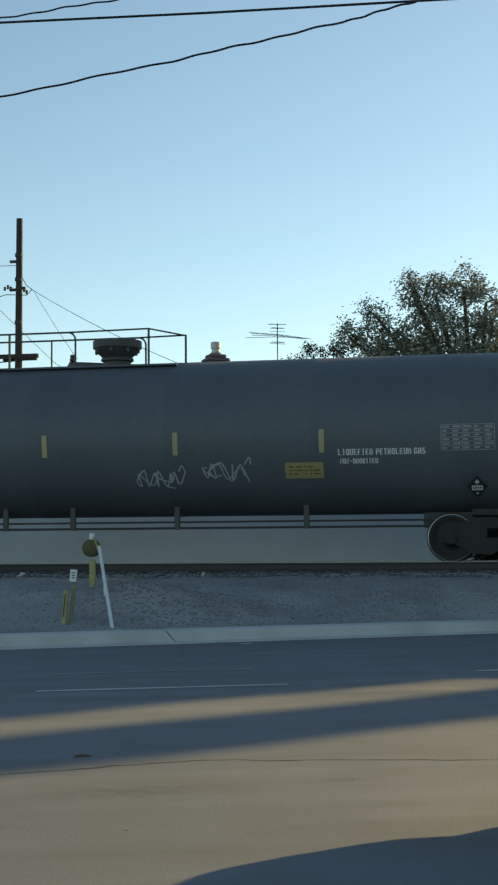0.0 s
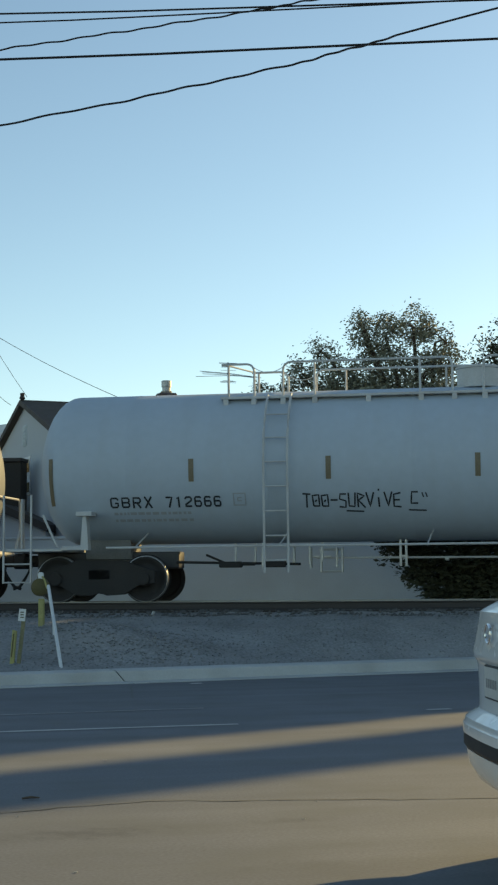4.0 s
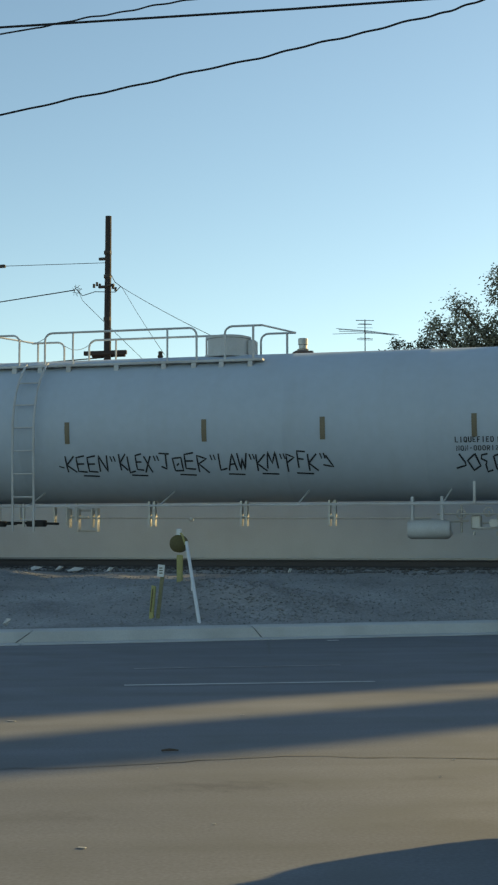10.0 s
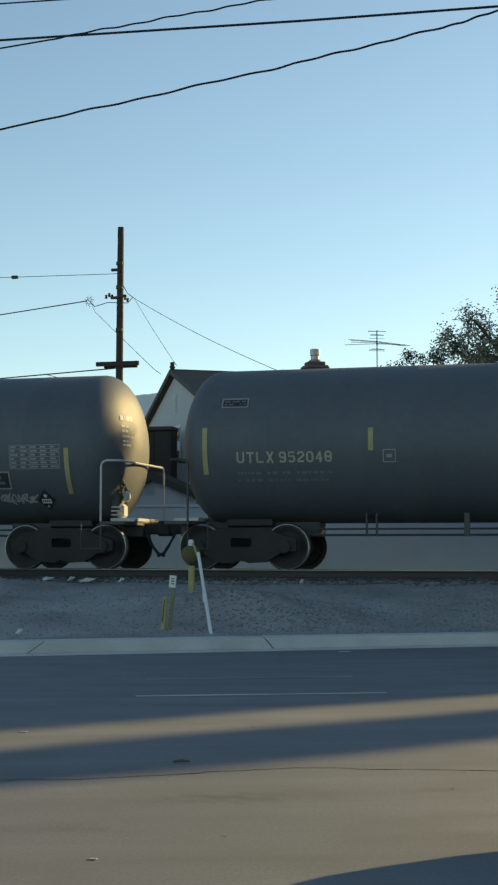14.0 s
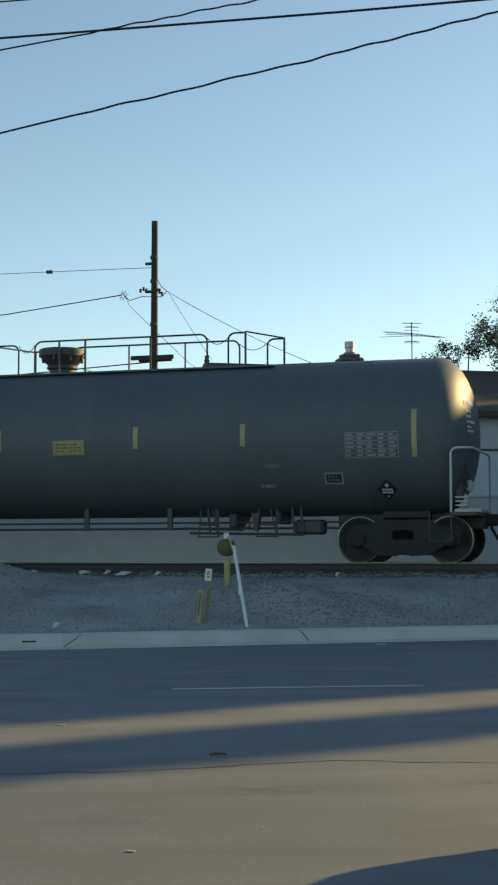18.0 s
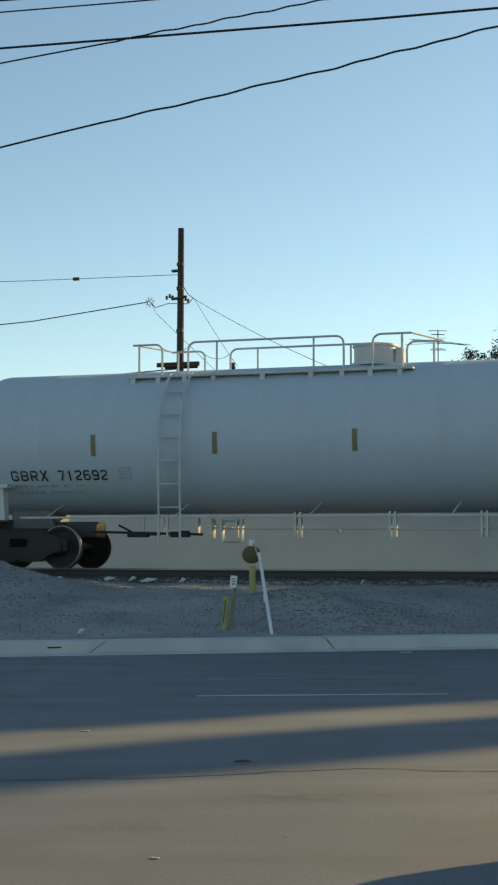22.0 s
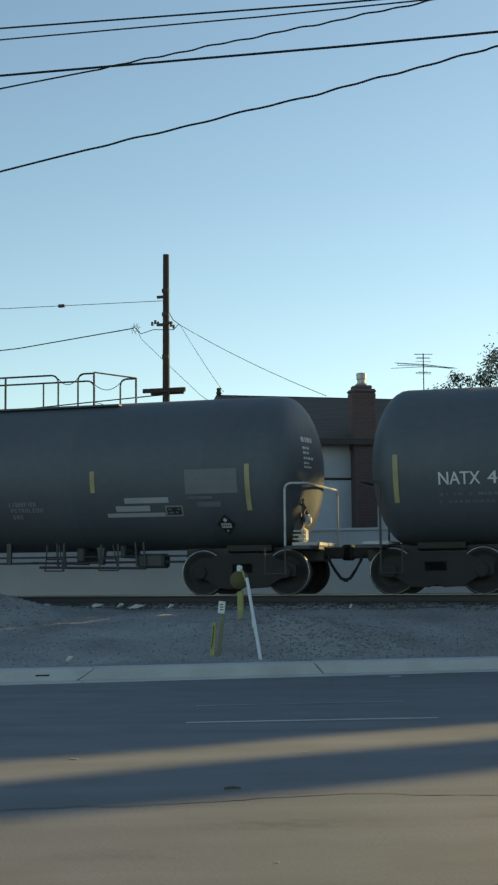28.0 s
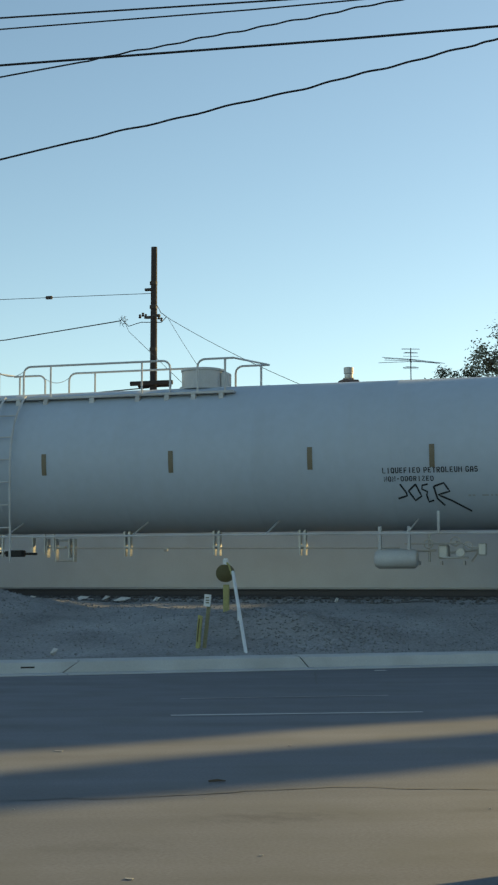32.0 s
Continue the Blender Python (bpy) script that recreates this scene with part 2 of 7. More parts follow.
# ---- mesh building ----
class Shape:
    """Gathers vertices and faces, and links them as one mesh object."""

    def __init__(self):
        self.v, self.f = [], []

    def put(self, vs, fs):
        o = len(self.v)
        self.v += [tuple(p) for p in vs]
        self.f += [tuple(i + o for i in q) for q in fs]
        return self

    def box(self, x0, x1, y0, y1, z0, z1):
        return self.put([(x, y, z) for z in (z0, z1) for y in (y0, y1) for x in (x0, x1)],
                        [(0, 2, 3, 1), (4, 5, 7, 6), (0, 1, 5, 4), (2, 6, 7, 3), (0, 4, 6, 2), (1, 3, 7, 5)])

    def block(self, x0, x1, y0, y1, z0, z1, c):
        """A box whose edges are cut off at 45 degrees by c."""
        bm = bmesh.new()
        bmesh.ops.create_cube(bm, size=1)
        for v in bm.verts:
            v.co = Vector(((x0 + x1) / 2 + v.co.x * (x1 - x0), (y0 + y1) / 2 + v.co.y * (y1 - y0), (z0 + z1) / 2 + v.co.z * (z1 - z0)))
        bmesh.ops.bevel(bm, geom=bm.edges[:], offset=c, segments=1, affect="EDGES")
        bm.verts.index_update()
        self.put([v.co for v in bm.verts], [[v.index for v in f.verts] for f in bm.faces])
        bm.free()
        return self

    def prism(self, outline, axis, a, b):
        """An outline of (u, v) pairs drawn out along an axis from a to b."""
        def at(u, v, w):
            return {"x": (w, u, v), "y": (u, w, v), "z": (u, v, w)}[axis]
        n = len(outline)
        self.put([at(u, v, a) for u, v in outline] + [at(u, v, b) for u, v in outline],
                 [tuple(range(n))[::-1], tuple(range(n, 2 * n))] + [(i, (i + 1) % n, n + (i + 1) % n, n + i) for i in range(n)])
        return self

    def tube(self, pts, r, sides=6, closed=False, caps=True):
        pts = [Vector(p) for p in pts]
        n = len(pts)
        rad = r if isinstance(r, (list, tuple)) else [r] * n
        rings = []
        for i, p in enumerate(pts):
            d = (pts[min(i + 1, n - 1)] - pts[max(i - 1, 0)]).normalized()
            up = Vector((0, 0, 1)) if abs(d.z) < 0.9 else Vector((0, 1, 0))
            s = d.cross(up).normalized()
            u = s.cross(d)
            rings += [p + (s * math.cos(a) + u * math.sin(a)) * rad[i] for a in (2 * math.pi * k / sides for k in range(sides))]
        fs = [(i * sides + k, i * sides + (k + 1) % sides, (i + 1) * sides + (k + 1) % sides, (i + 1) * sides + k) for i in range(n - 1) for k in range(sides)]
        if caps:
            fs += [tuple(range(sides))[::-1], tuple(range((n - 1) * sides, n * sides))]
        return self.put(rings, fs)

    def lathe(self, profile, axis, centre, sides=32):
        """A profile of (along, radius) pairs turned about an axis through a point."""
        cx, cy, cz = centre
        vs = []
        for w, r in profile:
            for k in range(sides):
                a = 2 * math.pi * k / sides
                c, s = r * math.cos(a), r * math.sin(a)
                vs.append({"x": (cx + w, cy + c, cz + s), "y": (cx + s, cy + w, cz + c), "z": (cx + c, cy + s, cz + w)}[axis])
        n = len(profile)
        fs = [(i * sides + k, i * sides + (k + 1) % sides, (i + 1) * sides + (k + 1) % sides, (i + 1) * sides + k) for i in range(n - 1) for k in range(sides)]
        fs += [tuple(range(sides))[::-1], tuple(range((n - 1) * sides, n * sides))]
        return self.put(vs, fs)

    def mesh(self, name, mat, smooth=False):
        me = bpy.data.meshes.new(name)
        me.from_pydata(self.v, [], self.f)
        bm = bmesh.new()
        bm.from_mesh(me)
        bmesh.ops.recalc_face_normals(bm, faces=bm.faces[:])
        bm.to_mesh(me)
        bm.free()
        if smooth:
            me.polygons.foreach_set("use_smooth", [True] * len(me.polygons))
            me.set_sharp_from_angle(angle=radians(35))
        me.materials.append(mat)
        return me

    def link(self, name, mat, parent=None, label="", smooth=False, at=None):
        ob = new(name, self.mesh(name, mat, smooth))
        ob.parent = parent
        if at:
            ob.location = at
        if label:
            ob["label"] = label
        return ob


def part(name, me, parent, label="", at=None):
    """A mesh that exists already, linked as one part of a thing."""
    ob = new(name, me)
    ob.parent = parent
    if at:
        ob.location = at
    if label:
        ob["label"] = label
    return ob


# ---- ground, road and kerb ----
TRACK_Y, RAIL_TOP = 28.79, 1.11


def kerb_y(x):
    """Where the edge of the carriageway runs: it bends with the road."""
    if x < -14:
        return 15.25 + 0.42 * (x + 14)
    if x < 1:
        return 15.25 + 0.633 * (x + 14)
    return 24.74 + 0.12 * (x - 1) if x < 12 else 26.06


KN = Vector((-0.535, 0.845))


def smooth(t):
    t = min(max(t, 0.0), 1.0)
    return t * t * (3 - 2 * t)


def ground_z(x, y):
    d = (y - kerb_y(x)) * 0.845
    if d < 0.5:
        return -0.3
    if y > 31.0:
        return 0.93
    z = 0.14 + 0.70 * smooth((y - kerb_y(x) - 0.9) / max(27.0 - kerb_y(x) - 0.9, 0.8))
    if y > 26.6:
        z = max(z, 0.55 + 0.36 * smooth((y - 26.6) / 0.9))
    rough = 0.05 * noise.noise((x * 0.9, y * 0.9, 0)) + 0.025 * noise.noise((x * 3.1, y * 3.1, 4))
    z += rough * smooth((d - 0.8) / 0.6) * (1 if y < 27.2 else 0.35)
    z += 0.95 * math.exp(-((x + 14.2) ** 2 / 4.3 + (y - 24.5) ** 2 / 2.0)) + 0.34 * math.exp(-((x + 6.3) ** 2 / 3.2 + (y - 23.7) ** 2 / 0.5))
    return z


def graded(a, b, step, far):
    xs = list(np.arange(a, b, step))
    lo, hi, s = a, b, step
    while hi < far or lo > -far:
        s *= 1.5
        lo, hi = max(lo - s, -far), min(hi + s, far)
        xs = ([lo] if lo < xs[0] else []) + xs + ([hi] if hi > xs[-1] else [])
    return xs


gx, gy = graded(-22.0, 6.0, 0.16, 2500.0), graded(14.0, 32.0, 0.16, 2500.0)
vs = [(x, y, ground_z(x, y)) for y in gy for x in gx]
nx = len(gx)
fs = [(j * nx + i, j * nx + i + 1, (j + 1) * nx + i + 1, (j + 1) * nx + i) for j in range(len(gy) - 1) for i in range(nx - 1)]
ground = Shape().put(vs, fs).link("ground", M_gravel, smooth=True)
tagged(ground, "grey gravel and dirt verge rising from the kerb to the railway", "ground", kind="structure")

rx = [-160, -120, -80, -50] + list(np.arange(-30, 30, 0.5)) + [50, 90, 160]
vs, fs = [], []
for i, x in enumerate(rx):
    for k, s in enumerate((0, 0.03, 0.1, 0.25, 0.5, 1)):
        y0 = kerb_y(x)
        vs.append((x, y0 + (-60 - y0) * s, 0.0))
for i in range(len(rx) - 1):
    fs += [(i * 6 + k, i * 6 + k + 1, i * 6 + k + 7, i * 6 + k + 6) for k in range(5)]
road = Shape().put(vs, fs).link("road", M_asphalt)
tagged(road, "worn brown-grey asphalt road with cracks and faded lines", "road", kind="structure")

kerb = tagged(new("kerb"), "pale concrete kerb and gutter with open joints", "kerb", kind="structure")
# joints of the kerb: where each stands at its foot, and how far its top leans along the kerb
JOINTS = ((-31.5, 0.0), (-26.0, 0.1), (-20.2, 0.0), (-14.3, -0.1), (-8.2, 0.22), (-5.05, -0.12), (1.6, 0.05), (7.5, 0.0), (13.4, -0.05), (19.5, 0.0))
for (a, sa), (b, sb) in zip(JOINTS, JOINTS[1:]):
    a, b = a + 0.009, b - 0.009
    n = 6
    prof = ((0.0, -0.05), (0.0, 0.008), (0.44, 0.004), (0.46, 0.15), (0.50, 0.17), (0.86, 0.175), (0.86, -0.1))
    sh = Shape()
    pv = []
    for k in range(n + 1):
        f = k / n
        for d, z in prof:
            x = a + (b - a) * f + (sa * (1 - f) + sb * f) * min(max(z, 0.0) / 0.17, 1.0)
            pv.append((x + KN.x * d, kerb_y(x) + KN.y * d, z + 0.004))
    m = len(prof)
    sh.put(pv, [(k * m + i, k * m + (i + 1) % m, (k + 1) * m + (i + 1) % m, (k + 1) * m + i) for k in range(n) for i in range(m)] + [tuple(range(m)), tuple(range(n * m, (n + 1) * m))[::-1]])
    sh.link("kerb_stone", M_kerb, kerb)


slot = Vector((-8.62, kerb_y(-8.62)))
Shape().box(-0.10, 0.10, -0.004, 0.004, -0.012, 0.012).link("drain_slot", M_tie, kerb, "dark drain slot in the kerb face").matrix_basis = pose(slot.x + KN.x * 0.453, slot.y + KN.y * 0.453, 0.09, 0, 0, 32.3)


def road_strip(name, mat, pts, width, label, wob=0.0):
    vs, fs = [], []
    for i, (x, y) in enumerate(pts):
        q = Vector(pts[min(i + 1, len(pts) - 1)]) - Vector(pts[max(i - 1, 0)])
        q = Vector((-q.y, q.x)).normalized() * width / 2 * (1 + wob * noise.noise((x * 7, y * 7, 0)))
        vs += [(x - q.x, y - q.y, 0.005), (x + q.x, y + q.y, 0.005)]
    fs = [(2 * i, 2 * i + 1, 2 * i + 3, 2 * i + 2) for i in range(len(pts) - 1)]
    return tagged(Shape().put(vs, fs).link(name, mat), label, "road marking", kind="structure")


def between(a, b, n, wob=0.0):
    return [(a[0] + (b[0] - a[0]) * i / n + wob * noise.noise((i * 0.7, a[0], 1)), a[1] + (b[1] - a[1]) * i / n + wob * noise.noise((i * 0.9, a[1], 7))) for i in range(n + 1)]


road_strip("lane_line", M_line, between((-4.89, 13.91), (-2.5, 14.93), 12), 0.10, "worn white painted lane line on asphalt", 0.5)
road_strip("lane_line", M_linefaint, between((-5.42, 15.75), (-3.22, 16.81), 12), 0.07, "almost worn away white lane line", 0.6)
road_strip("lane_line", M_line, between((-0.62, 16.75), (-0.35, 16.88), 3), 0.12, "short rest of a white lane line", 0.5)
road_strip("road_crack", M_seam, between((-9.0, 6.3), (-3.35, 8.85), 40, 0.08) + between((-3.2, 8.95), (-2.24, 9.63), 10, 0.05) + between((-2.1, 9.66), (4.0, 10.6), 40, 0.06), 0.022, "dark sealed crack across the asphalt", 0.8)
road_strip("road_crack", M_seam, between((-5.02, 20.6), (-4.42, 18.2), 12, 0.03), 0.03, "thin crack running out from the kerb joint", 0.6)
road_strip("gutter_mark", M_litter, between((-4.2, 20.9), (-4.05, 21.0), 2), 0.1, "pale scrap lying by the gutter", 0.4)

# ---- railway ----
track = tagged(new("railway_track"), "railway track of rusty rails on dark timber ties", "railway track", kind="structure")
for dy in (-0.755, 0.755):
    prof = [(-0.075, -0.18), (0.075, -0.18), (0.075, -0.165), (0.012, -0.14), (0.012, -0.045), (0.036, -0.035), (0.036, -0.004), (0.03, 0.0), (-0.03, 0.0), (-0.036, -0.004), (-0.036, -0.035), (-0.012, -0.045), (-0.012, -0.14), (-0.075, -0.165)]
    Shape().prism([(TRACK_Y + dy + u, RAIL_TOP + v) for u, v in prof], "x", -280, 300).link("rail", M_rail, track)
    Shape().box(-280, 300, TRACK_Y + dy - 0.039, TRACK_Y + dy + 0.039, RAIL_TOP - 0.010, RAIL_TOP + 0.003).link("running_surface", M_railtop, track, "worn top of the rail")
tie = Shape().block(-0.115, 0.115, -1.3, 1.3, -0.17, 0, 0.012).mesh("tie", M_tie)
for k in range(90):
    part("tie", tie, track, at=(-30 + k * 0.5 + 0.03 * noise.noise((k * 3.3, 0, 0)), TRACK_Y, 0.935))
rest = Shape()
for k in range(500):
    x = -265 + k * 0.5 if k < 470 else 15 + (k - 470) * 0.5
    rest.box(x - 0.115, x + 0.115, TRACK_Y - 1.3, TRACK_Y + 1.3, 0.77, 0.932)
tagged(rest.link("far_ties", M_tie, track), kind="stuff")

rng = random.Random(5)


def pebble(sh, x, y, z, r, squash=0.7):
    a = rng.uniform(0, 6.28)
    q = []
    for dx, dy, dz in ((1, 0, 0), (0, 1, 0), (-1, 0, 0), (0, -1, 0), (0, 0, 1), (0, 0, -1)):
        k = r * rng.uniform(0.65, 1.25)
        q.append((x + (dx * math.cos(a) - dy * math.sin(a)) * k, y + (dx * math.sin(a) + dy * math.cos(a)) * k, z + dz * k * squash))
    sh.put(q, [(0, 1, 4), (1, 2, 4), (2, 3, 4), (3, 0, 4), (1, 0, 5), (2, 1, 5), (3, 2, 5), (0, 3, 5)])


ballast = Shape()
for k in range(9000):
    x = rng.uniform(-21, 5)
    y = rng.uniform(27.0, 30.6)
    pebble(ballast, x, y, ground_z(x, y) + 0.01, rng.uniform(0.025, 0.06))
tagged(ballast.link("ballast", M_ballast), "dark crushed stone ballast under the ties", "ballast", kind="stuff")
gravel = Shape()
for k in range(26000):
    x = rng.uniform(-21, 4)
    y = kerb_y(x) + 1.1 + (27.2 - kerb_y(x) - 1.1) * rng.random()
    heap = 0.25 + math.exp(-((x + 13.5) ** 2 / 6 + (y - 23.7) ** 2 / 5)) + 0.9 * math.exp(-((x + 5.9) ** 2 / 3 + (y - 23.4) ** 2 / 1.2))
    if rng.random() < heap + 0.3 * noise.noise((x * 0.5, y * 0.5, 9)):
        pebble(gravel, x, y, ground_z(x, y) + 0.008, rng.uniform(0.008, 0.026) * (1.3 if heap > 0.6 else 0.9))
tagged(gravel.link("gravel", M_stone), "loose grey gravel in heaps on the verge", "gravel", kind="stuff")
for k, (x, y, w) in enumerate(((-11.5, 27.2, 0.15), (-11.0, 27.3, 0.06), (-10.6, 27.15, 0.17), (-12.6, 27.2, 0.07), (-9.9, 27.25, 0.05), (-9.15, 20.6, 0.035), (-6.2, 27.2, 0.03))):
    sh = Shape()
    z = ground_z(x, y) + 0.02
    sh.put([(x - w, y - 0.08, z), (x + w * 0.7, y - 0.12, z + 0.02), (x + w, y + 0.1, z + 0.07), (x - w * 0.6, y + 0.12, z + 0.05), (x, y, z + 0.09), (x, y, z - 0.03)],
           [(0, 1, 4), (1, 2, 4), (2, 3, 4), (3, 0, 4), (1, 0, 5), (2, 1, 5), (3, 2, 5), (0, 3, 5)])
    tagged(sh.link("scrap", M_litter), "crumpled pale scrap lying beside the track", "litter", "scraps beside the track")
for x, y, w in ((-1.1, 9.01, 0.012), (-2.05, 7.23, 0.014), (-4.8, 10.92, 0.05), (-3.1, 11.8, 0.02), (-2.5, 6.52, 0.03), (-1.1, 9.73, 0.012), (-3.9, 8.2, 0.012), (0.2, 11.2, 0.014), (-2.9, 8.9, 0.010)):
    tagged(Shape().block(x - w * 0.7, x + w * 0.7, y - w * 0.35, y + w * 0.35, 0.003, 0.007, 0.001).link("scrap", M_fleck), "tiny pale fleck lying on the asphalt", "litter", "flecks on the road")

tagged(Shape().tube([(-3.10, 9.60, 0.012), (-3.05, 9.63, 0.016), (-2.99, 9.645, 0.012)], [0.007, 0.010, 0.005], 6).link("twig", M_bark), "short dark twig lying on the sealed crack", "twig")

# ---- pale boundary wall behind the track ----
wall = tagged(new("wall_track"), "low pale rendered wall along the far side of the track", "wall", kind="structure")
for x, x2 in ((-76, -22), (-22, 2), (2, 32), (32, 68)):
    Shape().block(x + 0.0008, x2 - 0.0008, 35.0, 35.18, 0.4, 2.6, 0.008).link("wall_panel", M_wall, wall)
    Shape().block(x + 0.004, x2 - 0.004, 34.97, 35.21, 2.6, 2.67, 0.01).link("coping", M_wall, wall)

# unseen walls added to block sun from verge, tank ends and roof
tagged(Shape().block(1.75, 15.0, 47.2, 47.5, 0.4, 9.61, 0.02).link("wall_neighbour", M_wall), "unseen plain wall added to shade the verge and rails", "wall", kind="structure")
tagged(Shape().block(10.0, 15.2, 47.55, 47.85, 0.4, 12.3, 0.02).link("wall_upper_wing", M_wall), "unseen taller wall added to shade the lower tank ends", "wall", kind="structure")
tagged(Shape().block(2.0, 10.2, 60.0, 60.4, 0.4, 15.4, 0.02).link("wall_far_block", M_wall), "unseen tall wall added to shade the house roof", "wall", kind="structure")

# ---- house ----
house = tagged(new("house"), "white stucco house with a low brown shingle gable roof", "house")
house.location, house.rotation_euler = (-12.89, 40.0, 0.93), (0, 0, radians(31))
HW, HR, HE, HL = 5.0, 5.86, 4.25, 14.0
T = 0.2
# gable wall with a window opening, front wall with three openings (x along the ridge, -y towards the track)
Shape().prism([(-HW, 0), (HW, 0), (HW, HE), (0, HR - 0.05), (-HW, HE)], "x", 0.0, T).link("gable_wall", M_stucco, house)
Shape().prism([(-HW, 0), (HW, 0), (HW, HE), (0, HR - 0.05), (-HW, HE)], "x", HL - T, HL).link("gable_wall", M_stucco, house)
OPEN = ((3.1, 4.6, 3.12, 3.85),)
edge = T
for a, b, c, d in OPEN:
    for x0, x1, z0, z1 in ((edge, a, 0, HE), (a, b, 0, c), (a, b, d, HE), (b, HL - T, 0, HE)):
        Shape().box(x0, x1, -HW, -HW + T, z0, z1).link("front_wall", M_stucco, house)
# paler facing below a dark ledge, in sheets
for k in range(6):
    Shape().block(0.02 + k * 2.3, 2.3 + k * 2.3 - 0.012, -HW - 0.026, -HW - 0.004, 0.05, 3.06, 0.004).link("facing_sheet", M_wall, house)
Shape().block(-0.04, HL + 0.04, -HW - 0.075, -HW - 0.004, 3.065, 3.115, 0.008).link("ledge", M_dark, house, "dark ledge along the front")
Shape().block(-0.06, -0.004, 1.3, 4.6, 3.76, 3.81, 0.008).link("ledge", M_dark, house)
Shape().box(T, HL - T, HW - T, HW, 0, HE).link("back_wall", M_stucco, house)


def house_window(x0, x1, z0, z1, y, parent, mullion=True):
    w = Shape()
    for a, b, c, d in ((x0, x0 + 0.06, z0, z1), (x1 - 0.06, x1, z0, z1), (x0 + 0.06, x1 - 0.06, z0, z0 + 0.06), (x0 + 0.06, x1 - 0.06, z1 - 0.06, z1)):
        w.box(a, b, y - 0.03, y + 0.05, c, d)
    win = w.link("window", M_trim, parent, "white framed window")
    Shape().box(x0 + 0.06, x1 - 0.06, y + 0.01, y + 0.02, z0 + 0.06, z1 - 0.06).link("pane", M_glass, win)
    cx = x0 + (x1 - x0) * 0.62
    Shape().box(cx + 0.03, x1 - 0.065, y - 0.004, y + 0.006, z0 + 0.065, z1 - 0.065).link("blind", M_faintb, win, "pale drawn blind")
    if mullion:
        Shape().box(cx - 0.025, cx + 0.025, y - 0.02, y + 0.005, z0 + 0.06, z1 - 0.06).link("mullion", M_trim, win)
    Shape().block(x0 - 0.05, x1 + 0.05, y - 0.09, y - 0.032, z0 - 0.06, z0, 0.008).link("sill", M_trim, win)


for a, b, c, d in OPEN:
    house_window(a, b, c, d, -HW + 0.03, house)
gw = Shape()
gw.box(-0.03, -0.002, -0.72, 1.25, 3.1, 4.2)
gwin = gw.link("gable_window", M_trim, house, "white framed window in the gable")
Shape().box(-0.045, -0.032, 0.22, 1.17, 3.18, 4.12).link("pane", M_glass, gwin)
Shape().box(-0.045, -0.032, -0.64, 0.14, 3.75, 4.12).link("pane", M_glass, gwin)
Shape().box(-0.045, -0.032, -0.64, 0.14, 3.18, 3.45).link("pane", M_glass, gwin)
vent = Shape().box(-0.02, -0.002, -0.22, 0.22, 4.55, 5.15).link("gable_vent", M_wall, house, "louvred gable vent")
for k in range(6):
    Shape().box(-0.045, -0.022, -0.2, 0.2, 4.6 + k * 0.09, 4.65 + k * 0.09).link("slat", M_wall, vent)
# roof: two slabs with courses of shingles
slope = (HR - HE) / HW
for side in (-1, 1):
    ov = HW + 0.45
    Shape().prism([(0, HR), (side * ov, HR - slope * ov), (side * ov, HR - slope * ov - 0.12), (0, HR - 0.14)], "x", -0.14, HL + 0.35).link("roof", M_roof, house)
    n = 30
    for k in range(n):
        y0, y1 = side * ov * k / n, side * ov * (k + 1.15) / n
        zz = lambda y: HR - slope * abs(y)
        Shape().put([(-0.15, y0, zz(y0) + 0.006), (HL + 0.36, y0, zz(y0) + 0.006), (HL + 0.36, y1, zz(y1) + 0.010), (-0.15, y1, zz(y1) + 0.010),
                     (-0.15, y1, zz(y1) + 0.004), (HL + 0.36, y1, zz(y1) + 0.004)], [(0, 1, 2, 3), (3, 2, 5, 4)]).link("shingle_course", M_roof, house)
    Shape().put([(-0.18, 0, HR + 0.03), (-0.18, side * ov, HR - slope * ov + 0.03), (-0.18, side * ov, HR - slope * ov - 0.12), (-0.18, 0, HR - 0.12),
                 (-0.145, 0, HR + 0.03), (-0.145, side * ov, HR - slope * ov + 0.03), (-0.145, side * ov, HR - slope * ov - 0.12), (-0.145, 0, HR - 0.12)],
                [(0, 1, 2, 3), (7, 6, 5, 4), (0, 4, 5, 1), (1, 5, 6, 2), (2, 6, 7, 3)]).link("bargeboard", M_dark, house)
Shape().tube([(-0.16, 0, HR), (HL + 0.36, 0, HR)], 0.035, 6).link("ridge_cap", M_roof, house)
Shape().block(-0.35, HL + 0.35, -HW - 0.5, -HW - 0.44, HE - 0.3, HE - 0.14, 0.006).link("fascia", M_dark, house)

Shape().lathe([(0, 0.05), (0.06, 0.09), (0.12, 0.06), (0.2, 0.07), (0.22, 0.02)], "z", (-0.1, 0, HR + 0.02), 10).link("wire_bracket", M_dark, house)

# ---- small gabled shed and dark barn beside the house ----
shed = tagged(new("garden_shed"), "small pale gabled shed with a thick dark roof edge", "shed")
SX0, SX1, SXM, SY0, SY1, SE, SR = -13.30, -11.05, -12.30, 36.30, 37.3, 3.0, 3.55
Shape().prism([(SX0 + 0.12, 0.6), (SX1 - 0.06, 0.6), (SX1 - 0.06, SE - 0.06), (SXM, SR - 0.1), (SX0 + 0.12, SE - 0.06)], "y", SY0, SY1).link("wall", M_stucco, shed)
